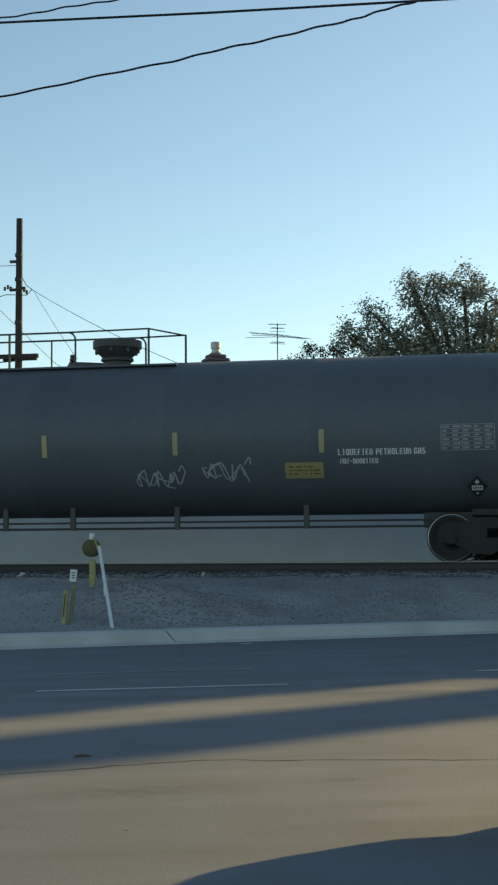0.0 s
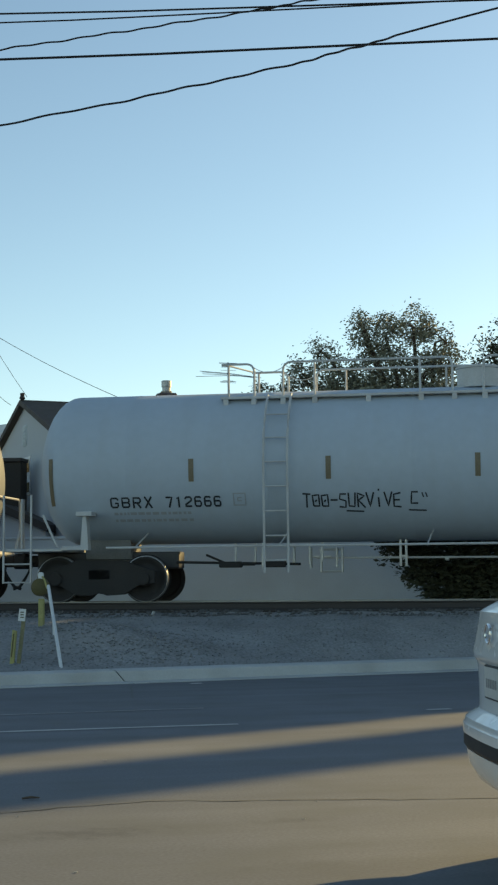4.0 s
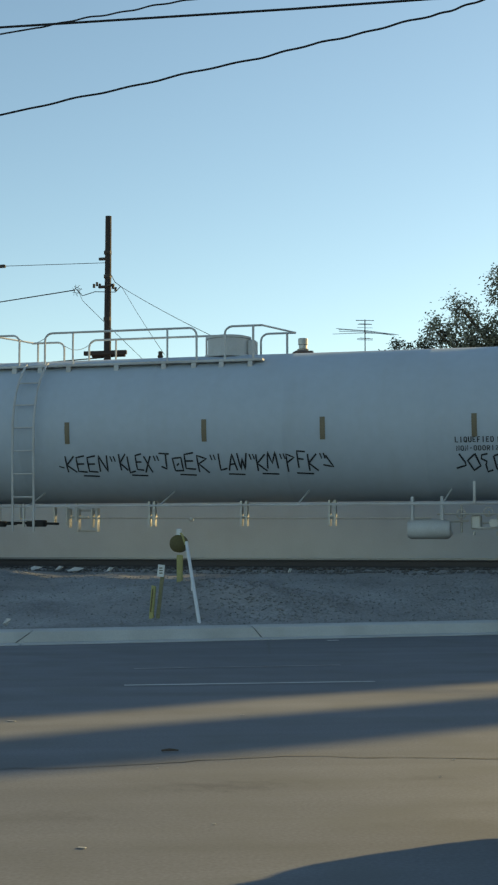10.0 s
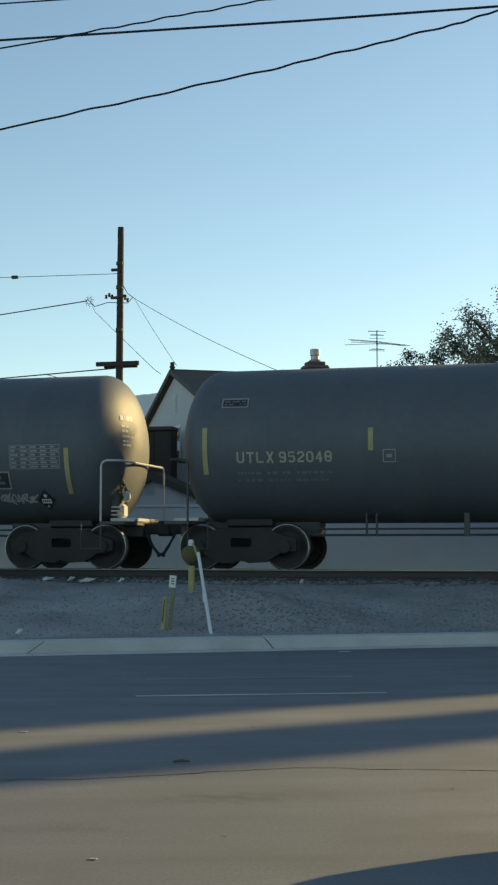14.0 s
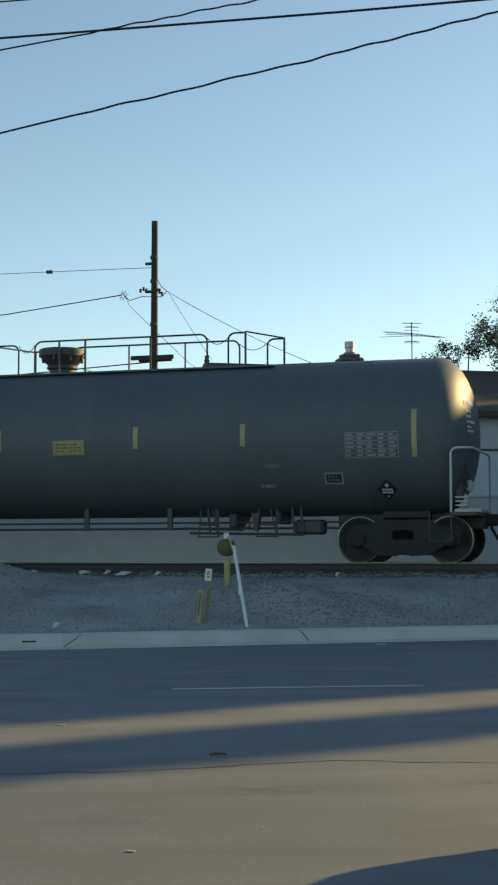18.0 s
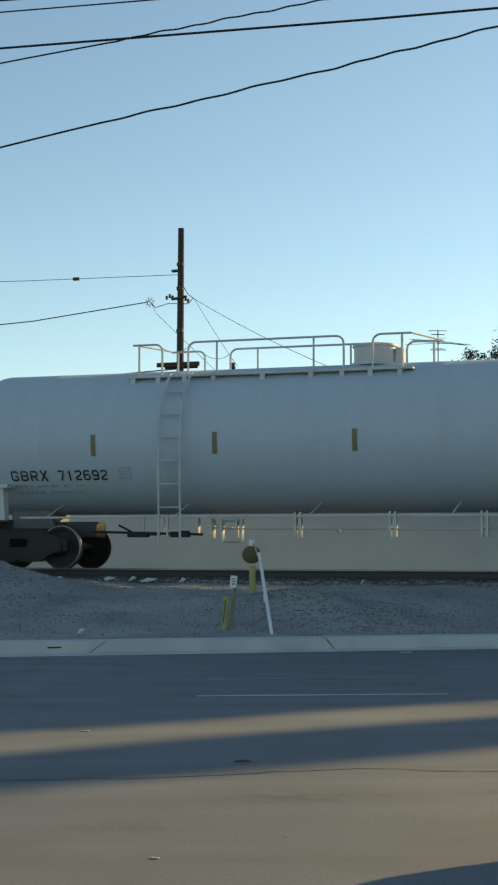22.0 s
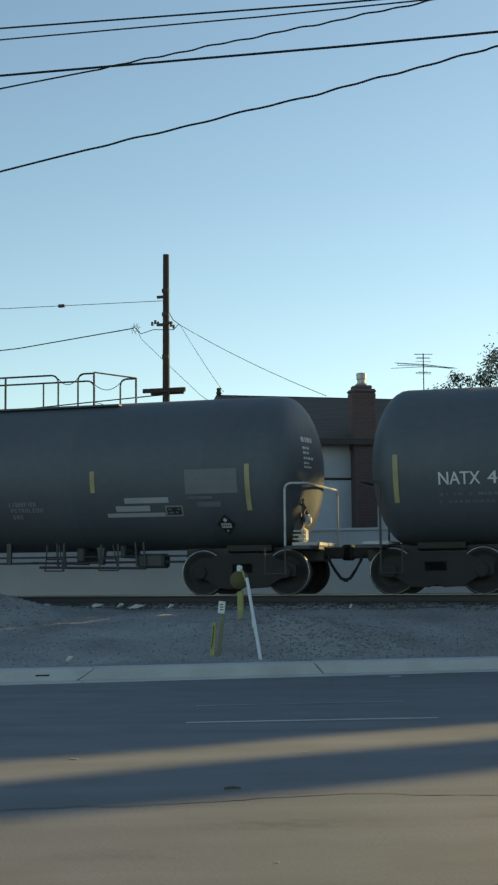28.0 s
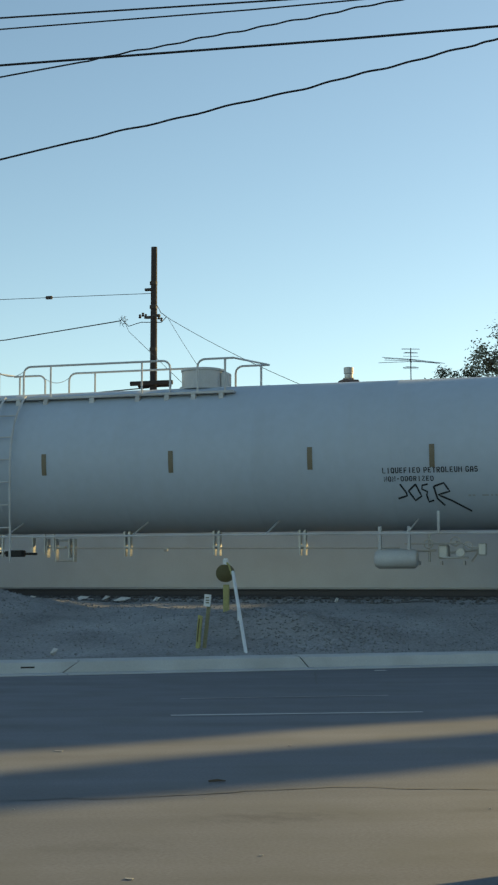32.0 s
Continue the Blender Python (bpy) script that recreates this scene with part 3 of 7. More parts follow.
for x, z in ((SX0, SE), (SX1, SE)):
    Shape().prism([(SXM, SR + 0.04), (x, z + 0.04), (x, z - 0.16), (SXM, SR - 0.18)], "y", SY0 - 0.18, SY1 + 0.1).link("roof_slope", M_dark, shed)
lv = Shape().box(-12.56, -12.28, SY0 - 0.03, SY0 - 0.002, 3.0, 3.27).link("louvre", M_wall, shed, "pale louvred vent")
for k in range(5):
    Shape().box(-12.54, -12.30, SY0 - 0.05, SY0 - 0.032, 3.03 + k * 0.047, 3.052 + k * 0.047).link("slat", M_faintb, lv)
barn = tagged(new("barn"), "dark weathered board barn with a flat roof edge", "barn")
Shape().box(-24.0, -12.45, 38.3, 38.8, 0.6, 4.86).link("wall", M_tie, barn)
for k in range(23):
    x = -24.0 + k * 0.502
    Shape().block(x + 0.006, x + 0.496, 38.262, 38.297, 0.62, 4.84 + 0.01 * math.sin(k * 2.3), 0.006).link("board", M_tie, barn)
Shape().block(-24.1, -12.42, 38.2, 38.85, 4.87, 4.98, 0.02).link("roof_edge", M_dark, barn)

chimney = tagged(new("chimney"), "tall brown brick chimney with a metal flue cap", "chimney")
chimney.location, chimney.rotation_euler = (-8.10, 37.05, 0.93), (0, 0, radians(31))
cs = Shape()
CT = 5.45
cs.box(-0.30, 0.30, -0.34, 0.16, 0, CT - 0.12)
cs.link("chimney_body", M_mortar, chimney)
brick = Shape().block(-0.0995, 0.0995, -0.018, 0.018, -0.0345, 0.0345, 0.004).mesh("brick", M_brick)
brick_half = Shape().block(-0.048, 0.048, -0.018, 0.018, -0.0345, 0.0345, 0.004).mesh("brick", M_brick)
brick_end = Shape().block(-0.018, 0.018, -0.0995, 0.0995, -0.0345, 0.0345, 0.004).mesh("brick", M_brick)
joined = Shape()
for row in range(70):
    z = CT - 0.16 - row * 0.075
    for k in range(-2, 3):
        x = k * 0.205 + (0.1025 if row % 2 else 0)
        if -0.22 <= x <= 0.22:
            if row < 45:
                part("brick", brick, chimney, at=(x, -0.345, z))
            else:
                joined.block(x - 0.095, x + 0.095, -0.367, -0.323, z - 0.028, z + 0.028, 0.005)
    for x in ((-0.255, 0.255) if row % 2 else ()):
        if row < 45:
            part("brick", brick_half, chimney, at=(x, -0.345, z))
        else:
            joined.block(x - 0.045, x + 0.045, -0.367, -0.323, z - 0.028, z + 0.028, 0.005)
    for y in ((-0.2, 0.01) if row % 2 else (-0.25, -0.04)):
        if row < 20:
            part("brick", brick_end, chimney, at=(-0.305, y, z))
tagged(joined.link("lower_bricks", M_brick, chimney), kind="stuff")
Shape().block(-0.33, 0.33, -0.385, 0.18, CT - 0.12, CT, 0.05).link("crown", M_brick, chimney, "corbelled crown")
Shape().block(-0.24, 0.24, -0.3, 0.1, CT, CT + 0.1, 0.03).link("crown_cap", M_mortar, chimney)
Shape().lathe([(0, 0.14), (0.05, 0.15), (0.06, 0.11), (0.16, 0.11), (0.17, 0.13), (0.33, 0.13), (0.34, 0.10)], "z", (0, -0.1, CT + 0.1), 14).link("flue_cap", M_metal, chimney, "metal flue cap")

antenna = tagged(new("antenna"), "thin rooftop television aerial on a mast", "antenna")
antenna.location, antenna.rotation_euler = (-7.50, 43.4, -0.08), (0, 0, radians(18))
Shape().tube([(0, 0, 6.55), (0, 0, 8.35)], 0.016, 6).link("mast", M_wire, antenna)
Shape().tube([(-0.12, -0.7, 7.90), (0.12, 0.7, 8.02)], 0.018, 5).link("boom", M_wire, antenna)
for y, z, w, tilt in ((-0.55, 7.92, 0.95, 0.06), (-0.3, 7.94, 0.85, 0.05), (0.0, 7.96, 0.80, 0.02), (0.4, 7.99, 0.95, -0.04)):
    Shape().tube([(-w, y, z + tilt), (0, y, z), (w, y, z - tilt - 0.06)], 0.008, 4).link("element", M_metal, antenna)
for z, w in ((8.33, 0.27), (8.22, 0.18), (8.1, 0.24), (7.72, 0.24), (7.78, 0.16)):
    Shape().tube([(-w, 0, z), (w, 0, z - 0.01)], 0.006, 4).link("element", M_metal, antenna)
for z, w in ((8.32, 0.28), (8.2, 0.22), (7.75, 0.24)):
    Shape().tube([(-w, 0, z), (w, 0, z)], 0.010, 4).link("element", M_metal, antenna)

# ---- utility pole with its lines ----
pole = tagged(new("utility_pole"), "dark weathered wooden utility pole with a short crossarm", "utility pole")
PX, PY = -18.31, 50.0
Shape().tube([(PX, PY, 0.5), (PX, PY, 5), (PX + 0.02, PY, 13.57)], [0.16, 0.15, 0.115], 12).link("pole", M_wood, pole)
Shape().block(PX - 0.85, PX + 0.82, PY - 0.22, PY - 0.10, 8.34, 8.5, 0.015).link("crossarm", M_wood, pole)
Shape().block(PX - 0.65, PX + 0.65, PY + 0.10, PY + 0.22, 8.30, 8.40, 0.015).link("crossarm", M_wood, pole)
for x, z in ((PX - 0.15, 11.95), (PX + 0.14, 10.95), (PX - 0.16, 10.9)):
    Shape().block(x - 0.16, x + 0.16, PY - 0.15, PY - 0.04, z - 0.05, z + 0.05, 0.015).link("bracket", M_dark, pole)
for z in (11.3, 9.7, 12.2):
    Shape().lathe([(-0.06, 0.15), (0.06, 0.15)], "z", (PX, PY, z), 10).link("band", M_dark, pole)
for k, (dx, dz) in enumerate(((-0.5, 0.1), (-0.38, 0.16), (-0.27, 0.1), (0.25, 0.02), (0.35, -0.06))):
    Shape().lathe([(-0.07, 0.03), (-0.05, 0.06), (0.02, 0.04), (0.06, 0.055), (0.08, 0.02)], "z", (PX + dx, PY - 0.1, 10.85 + dz), 8).link("insulator", M_dark, pole)


def cable(pts, r, label, sag=0.0, n=24, wob=0.0, name="cable"):
    """A line through given points, with sag between its ends and the waviness of a twisted bundle."""
    out = []
    m = len(pts) - 1
    for i in range(n + 1):
        f = i / n * m
        k = min(int(f), m - 1)
        p = Vector(pts[k]).lerp(Vector(pts[k + 1]), f - k)
        p.z -= sag * 4 * (i / n) * (1 - i / n)
        if wob:
            p.z += wob * (math.sin(i * 0.75) + 0.9 * math.sin(i * 0.31 + 1))
        out.append(p)
    return tagged(Shape().tube(out, r, 5).link(name, M_wire), label, "cable")


cable([(-18.2, PY, 11.40), (-17.95, 49.8, 11.04), (-17.6, 49.6, 10.79)], 0.014, "short line from the pole to where the drops part", 0.0, 8)
cable([(-17.6, 49.6, 10.79), (-10.15, 41.70, 6.87)], 0.010, "thin service drop from the pole to the house roof", 0.12)
cable([(-17.6, 49.6, 10.79), (-12.88, 40.1, 6.92)], 0.008, "thin service line from the pole to the gable", 0.05)
cable([(-19.5, PY, 10.9), (-19.29, PY, 10.47), (-15.6, 46, 7.7), (-15.2, 45.6, 7.42)], 0.009, "thin line running down beside the pole", 0.05)
cable([(-19.6, PY, 10.85), (-24.6, 50.5, 10.43), (-60, 53, 9.2)], 0.022, "dark line running off from the pole", 0.0)
cable([(PX, PY, 11.82), (-24.6, 50, 11.93), (-60, 50, 12.9)], 0.012, "thin line running off from the pole top", 0.0)
tagged(Shape().block(-22.68, -22.42, 49.94, 50.06, 11.83, 11.95, 0.02).link("splice_box", M_dark), "small dark splice on the line", "splice box")
cable([(-19.6, PY, 10.92), (-19.3, PY, 10.62), (-18.8, PY, 10.75), (-18.0, PY, 10.7), (-17.8, PY, 10.9)], 0.015, "slack loop of line at the pole", 0.0, 16)
for k in range(7):
    a = k * 0.9
    cable([(-19.5 + 0.2 * math.cos(a), PY - 0.05, 10.85 + 0.2 * math.sin(a)), (-19.5 + 0.2 * math.cos(a + 2.2), PY - 0.05, 10.8 + 0.22 * math.sin(a + 2.2))], 0.007, "coil of spare line hung by the pole", 0.0, 4)
cable([(-45, 51, 7.0), (-21.73, 50, 8.1), (PX - 0.15, PY, 8.27)], 0.024, "dark line running to the pole", 0.0)
cable([(-45, 51, 6.9), (-23.3, 50, 7.34), (PX - 0.15, PY, 7.42)], 0.026, "thick dark cable running to the pole", 0.0)
cable([(-21.2, 50, 8.12), (-20.0, 50, 7.78), (PX - 0.15, PY, 7.78)], 0.012, "slack thin line by the pole", 0.0)
tagged(Shape().lathe([(-20.42, 0.02), (-20.36, 0.07), (-20.2, 0.095), (-19.5, 0.095), (-19.34, 0.07), (-19.28, 0.02)], "x", (0, 49.98, 7.36), 12).link("splice_case", M_wire, smooth=True), "long black splice case hung on the cable", "splice case")

tagged(Shape().block(PX - 0.06, PX + 0.06, PY - 0.22, PY - 0.15, 6.25, 6.78, 0.01).link("pole_plate", M_trim), "white plate fixed to the wooden pole", "plate")

# lines over the road
WY = 16.0
for x, y, h in ((-22.0, 16.05, 11.0), (16.0, 16.05, 12.5), (-45.0, 51.05, 11.0)):
    p = tagged(new("utility_pole"), "plain dark wooden utility pole", "utility pole")
    Shape().tube([(x, y, -0.3), (x, y, h * 0.5), (x, y, h)], [0.17, 0.15, 0.12], 12).link("pole", M_wood, p)
    Shape().block(x - 0.09, x + 0.09, y - 1.1, y + 1.1, h - 1.2, h - 1.05, 0.015).link("crossarm", M_wood, p)
def over(pts, r, label, wob=0.0, n=60):
    a, b = Vector(pts[0]), Vector(pts[1])
    c, d = Vector(pts[-2]), Vector(pts[-1])
    lo, hi = a + (a - b) * ((a.x + 22.0) / (b.x - a.x)), d + (d - c) * ((16.0 - d.x) / (d.x - c.x))
    return cable([lo] + [Vector(p) for p in pts] + [hi], r, label, 0.0, n * 2, wob)


over([(-6.81, WY, 8.34), (-3.94, WY, 8.19), (-0.76, WY, 8.06)], 0.012, "black power line over the road")
over([(-6.81, WY, 8.21), (-4.64, WY, 8.13), (-2.86, WY, 8.09), (-0.8, WY, 8.05)], 0.010, "thin black line over the road")
over([(-6.8, WY, 7.72), (-5.35, WY, 7.84), (-3.95, WY, 7.95), (-2.59, WY, 8.07), (-1.7, WY, 8.17)], 0.011, "twisted black cable crossing over the road", 0.006, 90)
over([(-6.8, WY + 0.4, 7.90), (-3.67, WY + 0.4, 7.80), (-0.77, WY + 0.4, 7.735)], 0.016, "thick black cable over the road")
over([(-6.79, WY - 0.3, 6.61), (-3.95, WY - 0.3, 6.99), (-1.94, WY - 0.3, 7.30), (-0.77, WY - 0.3, 7.55)], 0.013, "twisted black cable crossing over the road", 0.006, 90)


# ---- plants and distance ----
def leaves(centre, radii, count, size, seed, droop=0.5, hollow=0.35):
    r = random.Random(seed)
    sh = Shape()
    c = Vector(centre)
    clumps = []
    while len(clumps) < max(count // 48, 3):
        d = Vector((r.gauss(0, 1), r.gauss(0, 1), r.gauss(0, 1))).normalized() * r.uniform(hollow, 1) ** 0.5
        d *= 0.8 + 0.35 * noise.noise(d * 2.2 + Vector((seed, 0, 0)))
        clumps.append(c + Vector((d.x * radii[0], d.y * radii[1], d.z * radii[2])))
    for k in range(count):
        p = clumps[k % len(clumps)] + Vector((r.gauss(0, 0.20), r.gauss(0, 0.20), r.gauss(0, 0.19))) * (radii[2] / 1.6) ** 0.5
        a = r.uniform(0, 6.28)
        d = Vector((math.cos(a), math.sin(a), r.uniform(-1.2, 0.4) * droop * 2)).normalized()
        s = d.cross(Vector((r.gauss(0, 1), r.gauss(0, 1), r.gauss(0, 1)))).normalized()
        L, w = size * r.uniform(0.6, 1.4), size * 0.2 * r.uniform(0.7, 1.3)
        sh.put([p, p + d * L * 0.5 + s * w, p + d * L, p + d * L * 0.5 - s * w], [(0, 1, 2, 3)])
    return sh, clumps


def tree(name, base, height, lumps, count, size, mat, label, seed, category="tree", trunk=0.22, droop=0.6):
    t = tagged(new(name), label, category)
    r = random.Random(seed)
    b = Vector(base)
    fork = b + Vector((0.1, 0, height * 0.38))
    Shape().tube([b - Vector((0, 0, 0.3)), b + Vector((0.06, 0, height * 0.2)), fork], [trunk * 1.25, trunk, trunk * 0.8], 10).link("trunk", M_bark, t)
    total = sum(l[3] * l[4] * l[5] for l in lumps)
    for i, (x, y, z, a, c, d) in enumerate(lumps):
        centre = Vector((x, y, z))
        sh, clumps = leaves(centre, (a, c, d), int(count * a * c * d / total), size * (1.35 if z < base[2] + height * 0.76 else 1.0), seed + i, droop)
        limb = Shape()
        limb.tube([fork, fork.lerp(centre, 0.5) + Vector((0.1, 0, 0.25)), centre], [trunk * 0.6, trunk * 0.42, trunk * 0.22], 7)
        order = sorted(clumps, key=lambda q: (q - centre).length)[::2]
        for k, q in enumerate(order):
            o = min(order[:k], key=lambda p: (p - q).length + 0.4 * (p - centre).length) if k else centre
            w = trunk * (0.16 if k < len(order) // 3 else 0.08)
            limb.tube([o, o.lerp(q, 0.5) + Vector((r.gauss(0, 0.05), 0, 0.1)), q], [w, w * 0.7, w * 0.4], 5)
        limb.link("limb", M_bark, t)
        sh.link("crown", mat, t)
    return t


tree("pepper_tree", (-1.9, 46, 0.9), 8.5, [(-5.6, 46, 8.15, 0.6, 0.9, 0.75), (-4.75, 46, 8.85, 0.6, 0.9, 0.75), (-4.5, 46, 7.7, 1.2, 1.2, 0.9), (-3.55, 46, 9.55, 0.55, 1.0, 0.75), (-2.8, 46, 9.4, 0.75, 1.0, 0.8),
      (-1.9, 46, 9.65, 0.7, 1.0, 0.8), (-1.2, 46, 9.1, 0.65, 1.0, 0.8), (-0.75, 46, 8.5, 0.55, 1.0, 0.75), (-3.0, 46, 8.4, 1.3, 1.3, 1.0), (-1.6, 46, 8.1, 1.1, 1.2, 0.9), (-3.6, 46, 7.2, 2.2, 1.5, 0.9), (-1.3, 46, 7.1, 1.6, 1.5, 0.9), (-3.65, 46, 10.1, 0.25, 0.4, 0.3)],
     26000, 0.125, M_leaf, "airy grey-green pepper tree with bare limbs showing", 11)
tree("broadleaf_tree", (2.0, 45, 0.9), 8.0, [(0.55, 45, 8.55, 0.75, 1.2, 1.0), (1.5, 45, 8.5, 0.85, 1.4, 1.05), (3.4, 45, 7.4, 1.3, 2, 1.2), (0.9, 45, 7.2, 1.5, 1.5, 1.2), (2.4, 45, 6.8, 2.2, 2, 1.5)],
     14000, 0.14, M_leafdark, "dense dark green tree behind the house", 23)
tree("shrub", (-6.6, 46, 0.9), 6.5, [(-6.75, 46, 7.55, 0.5, 0.7, 0.45), (-6.1, 46, 7.7, 0.45, 0.7, 0.4), (-7.2, 46, 7.35, 0.4, 0.6, 0.35)], 1500, 0.11, M_leafdark, "small thin tree top above the roof", 31, "tree", 0.09)
tree("shrub", (-3.0, 40.5, 0.9), 4.0, [(-3.2, 40.5, 4.6, 1.3, 1.0, 1.3), (-2.2, 40.5, 3.2, 1.3, 1.0, 1.6)], 4200, 0.16, M_leaf, "leafy green shrub beside the house", 37, "shrub", 0.1)
tree("wall_bush", (0.4, 31.4, 0.9), 2.2, [(-1.55, 31.4, 2.35, 0.8, 0.42, 0.5), (-1.15, 31.4, 1.85, 0.75, 0.42, 0.45), (-0.6, 31.4, 1.35, 0.8, 0.42, 0.5), (0.1, 31.4, 2.1, 1.3, 0.45, 0.9), (0.3, 31.3, 1.25, 1.2, 0.4, 0.5)], 18000, 0.10, M_leafdark, "dark overgrown bush spreading in front of the wall", 87, "bush", 0.08, 0.2)
tree("wall_bush", (3.2, 31.4, 0.9), 2.4, [(2.0, 31.4, 1.7, 1.3, 0.45, 0.9), (3.6, 31.4, 1.9, 1.5, 0.45, 1.1), (5.4, 31.4, 1.8, 1.4, 0.45, 1.0)], 14000, 0.12, M_leafdark, "dark overgrown bush spreading in front of the wall", 88, "bush", 0.08, 0.2)
for x, h, seed in ((-15.0, 4.4, 44), (-17.0, 4.45, 41), (-19.2, 4.4, 42), (-21.5, 4.5, 43), (-23.8, 4.3, 45)):
    tree("hedge_bush", (x, 39.6, 0.9), h, [(x, 39.6, h * 0.66 + 0.9, 1.45, 1.0, h * 0.34), (x + 0.4, 39.6, h * 0.33 + 0.9, 1.4, 1.0, h * 0.36)], 10000, 0.11, M_leafdark, "dark dense hedge bush behind the wall", seed, "bush", 0.1, 0.2)
for x, h, seed in ((-19.0, 6.3, 51), (-21.6, 6.8, 52), (-24.4, 6.5, 53), (-27.4, 6.3, 54)):
    tree("far_tree", (x, 55, 0.9), h, [(x - 0.8, 55, h * 0.72 + 0.9, 1.3, 1.2, h * 0.25), (x + 0.7, 55, h * 0.66 + 0.9, 1.4, 1.2, h * 0.27), (x, 55, h * 0.4 + 0.9, 2.0, 1.2, h * 0.3)], 5000, 0.24, M_sunleaf, "brownish-green tree beyond the yards, sun glow in its leaf colour", seed, "tree", 0.14)

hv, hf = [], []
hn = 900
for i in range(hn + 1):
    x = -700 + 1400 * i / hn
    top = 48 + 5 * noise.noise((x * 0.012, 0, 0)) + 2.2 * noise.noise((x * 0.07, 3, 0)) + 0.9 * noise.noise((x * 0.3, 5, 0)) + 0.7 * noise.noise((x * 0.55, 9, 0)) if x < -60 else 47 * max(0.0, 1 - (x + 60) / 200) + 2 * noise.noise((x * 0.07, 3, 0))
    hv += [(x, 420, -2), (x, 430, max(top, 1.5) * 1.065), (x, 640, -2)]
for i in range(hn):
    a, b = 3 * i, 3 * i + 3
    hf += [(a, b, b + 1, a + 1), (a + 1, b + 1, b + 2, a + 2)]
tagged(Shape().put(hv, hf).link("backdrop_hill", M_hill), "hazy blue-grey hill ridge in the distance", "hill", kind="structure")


# ---- tank cars: x along the car from its coupler face, y away from the road, z above the rail ----
TR = 1.525


def shell(zc):
    """Radius of the tank whose axis lies at this height: the black ones are stouter."""
    return TR if zc > 2.6 else 1.585
HEAD = 1.34


def side_y(z, zc, lift=0.006, x=None):
    """How far out the tank side lies at a height; on the rounded end too where x is given."""
    r = shell(zc) if x is None or x >= HEAD else shell(zc) * math.sqrt(1 - ((HEAD - x) / 0.76) ** 2)
    return -math.sqrt(max((r + lift) ** 2 - (z - zc) ** 2, 0.0))


def patch(x0, x1, z0, z1, zc, n=6, lift=0.006, length=None):
    """A thin plate that follows the curve of the tank side (and of its rounded end)."""
    sh = Shape()
    vs, fs = [], []
    for i in range(n + 1):
        z = z0 + (z1 - z0) * i / n
        for lf in (lift, lift + 0.006):
            for x in (x0, x1):
                vs.append((x, side_y(z, zc, lf, x), z))
    for i in range(n):
        a, b = 4 * i, 4 * i + 4
        fs += [(a + 2, a + 3, b + 3, b + 2), (a, b, b + 1, a + 1), (a, a + 2, b + 2, b), (a + 1, b + 1, b + 3, a + 3)]
    fs += [(0, 1, 3, 2), (4 * n, 4 * n + 2, 4 * n + 3, 4 * n + 1)]
    return sh.put(vs, fs)


def ribbon(sh, pts, w, zc, lift=0.007):
    """A painted stroke through (x, z) points on the tank side."""
    vs, fs = [], []
    fine = [pts[0]]
    for (ax, az), (bx, bz) in zip(pts, pts[1:]):
        k = max(1, int(math.hypot(bx - ax, bz - az) / 0.06))
        fine += [(ax + (bx - ax) * i / k, az + (bz - az) * i / k) for i in range(1, k + 1)]
    pts = fine
    n = len(pts)
    for i, (x, z) in enumerate(pts):
        a, b = pts[max(i - 1, 0)], pts[min(i + 1, n - 1)]
        d = Vector((b[0] - a[0], b[1] - a[1]))
        d = d.normalized() if d.length > 1e-6 else Vector((1, 0))
        q = Vector((-d.y, d.x)) * w / 2
        for s in (-1, 1):
            vs.append((x + s * q.x, side_y(z + s * q.y, zc, lift), z + s * q.y))
    fs = [(2 * i, 2 * i + 1, 2 * i + 3, 2 * i + 2) for i in range(n - 1)]
    return sh.put(vs, fs)


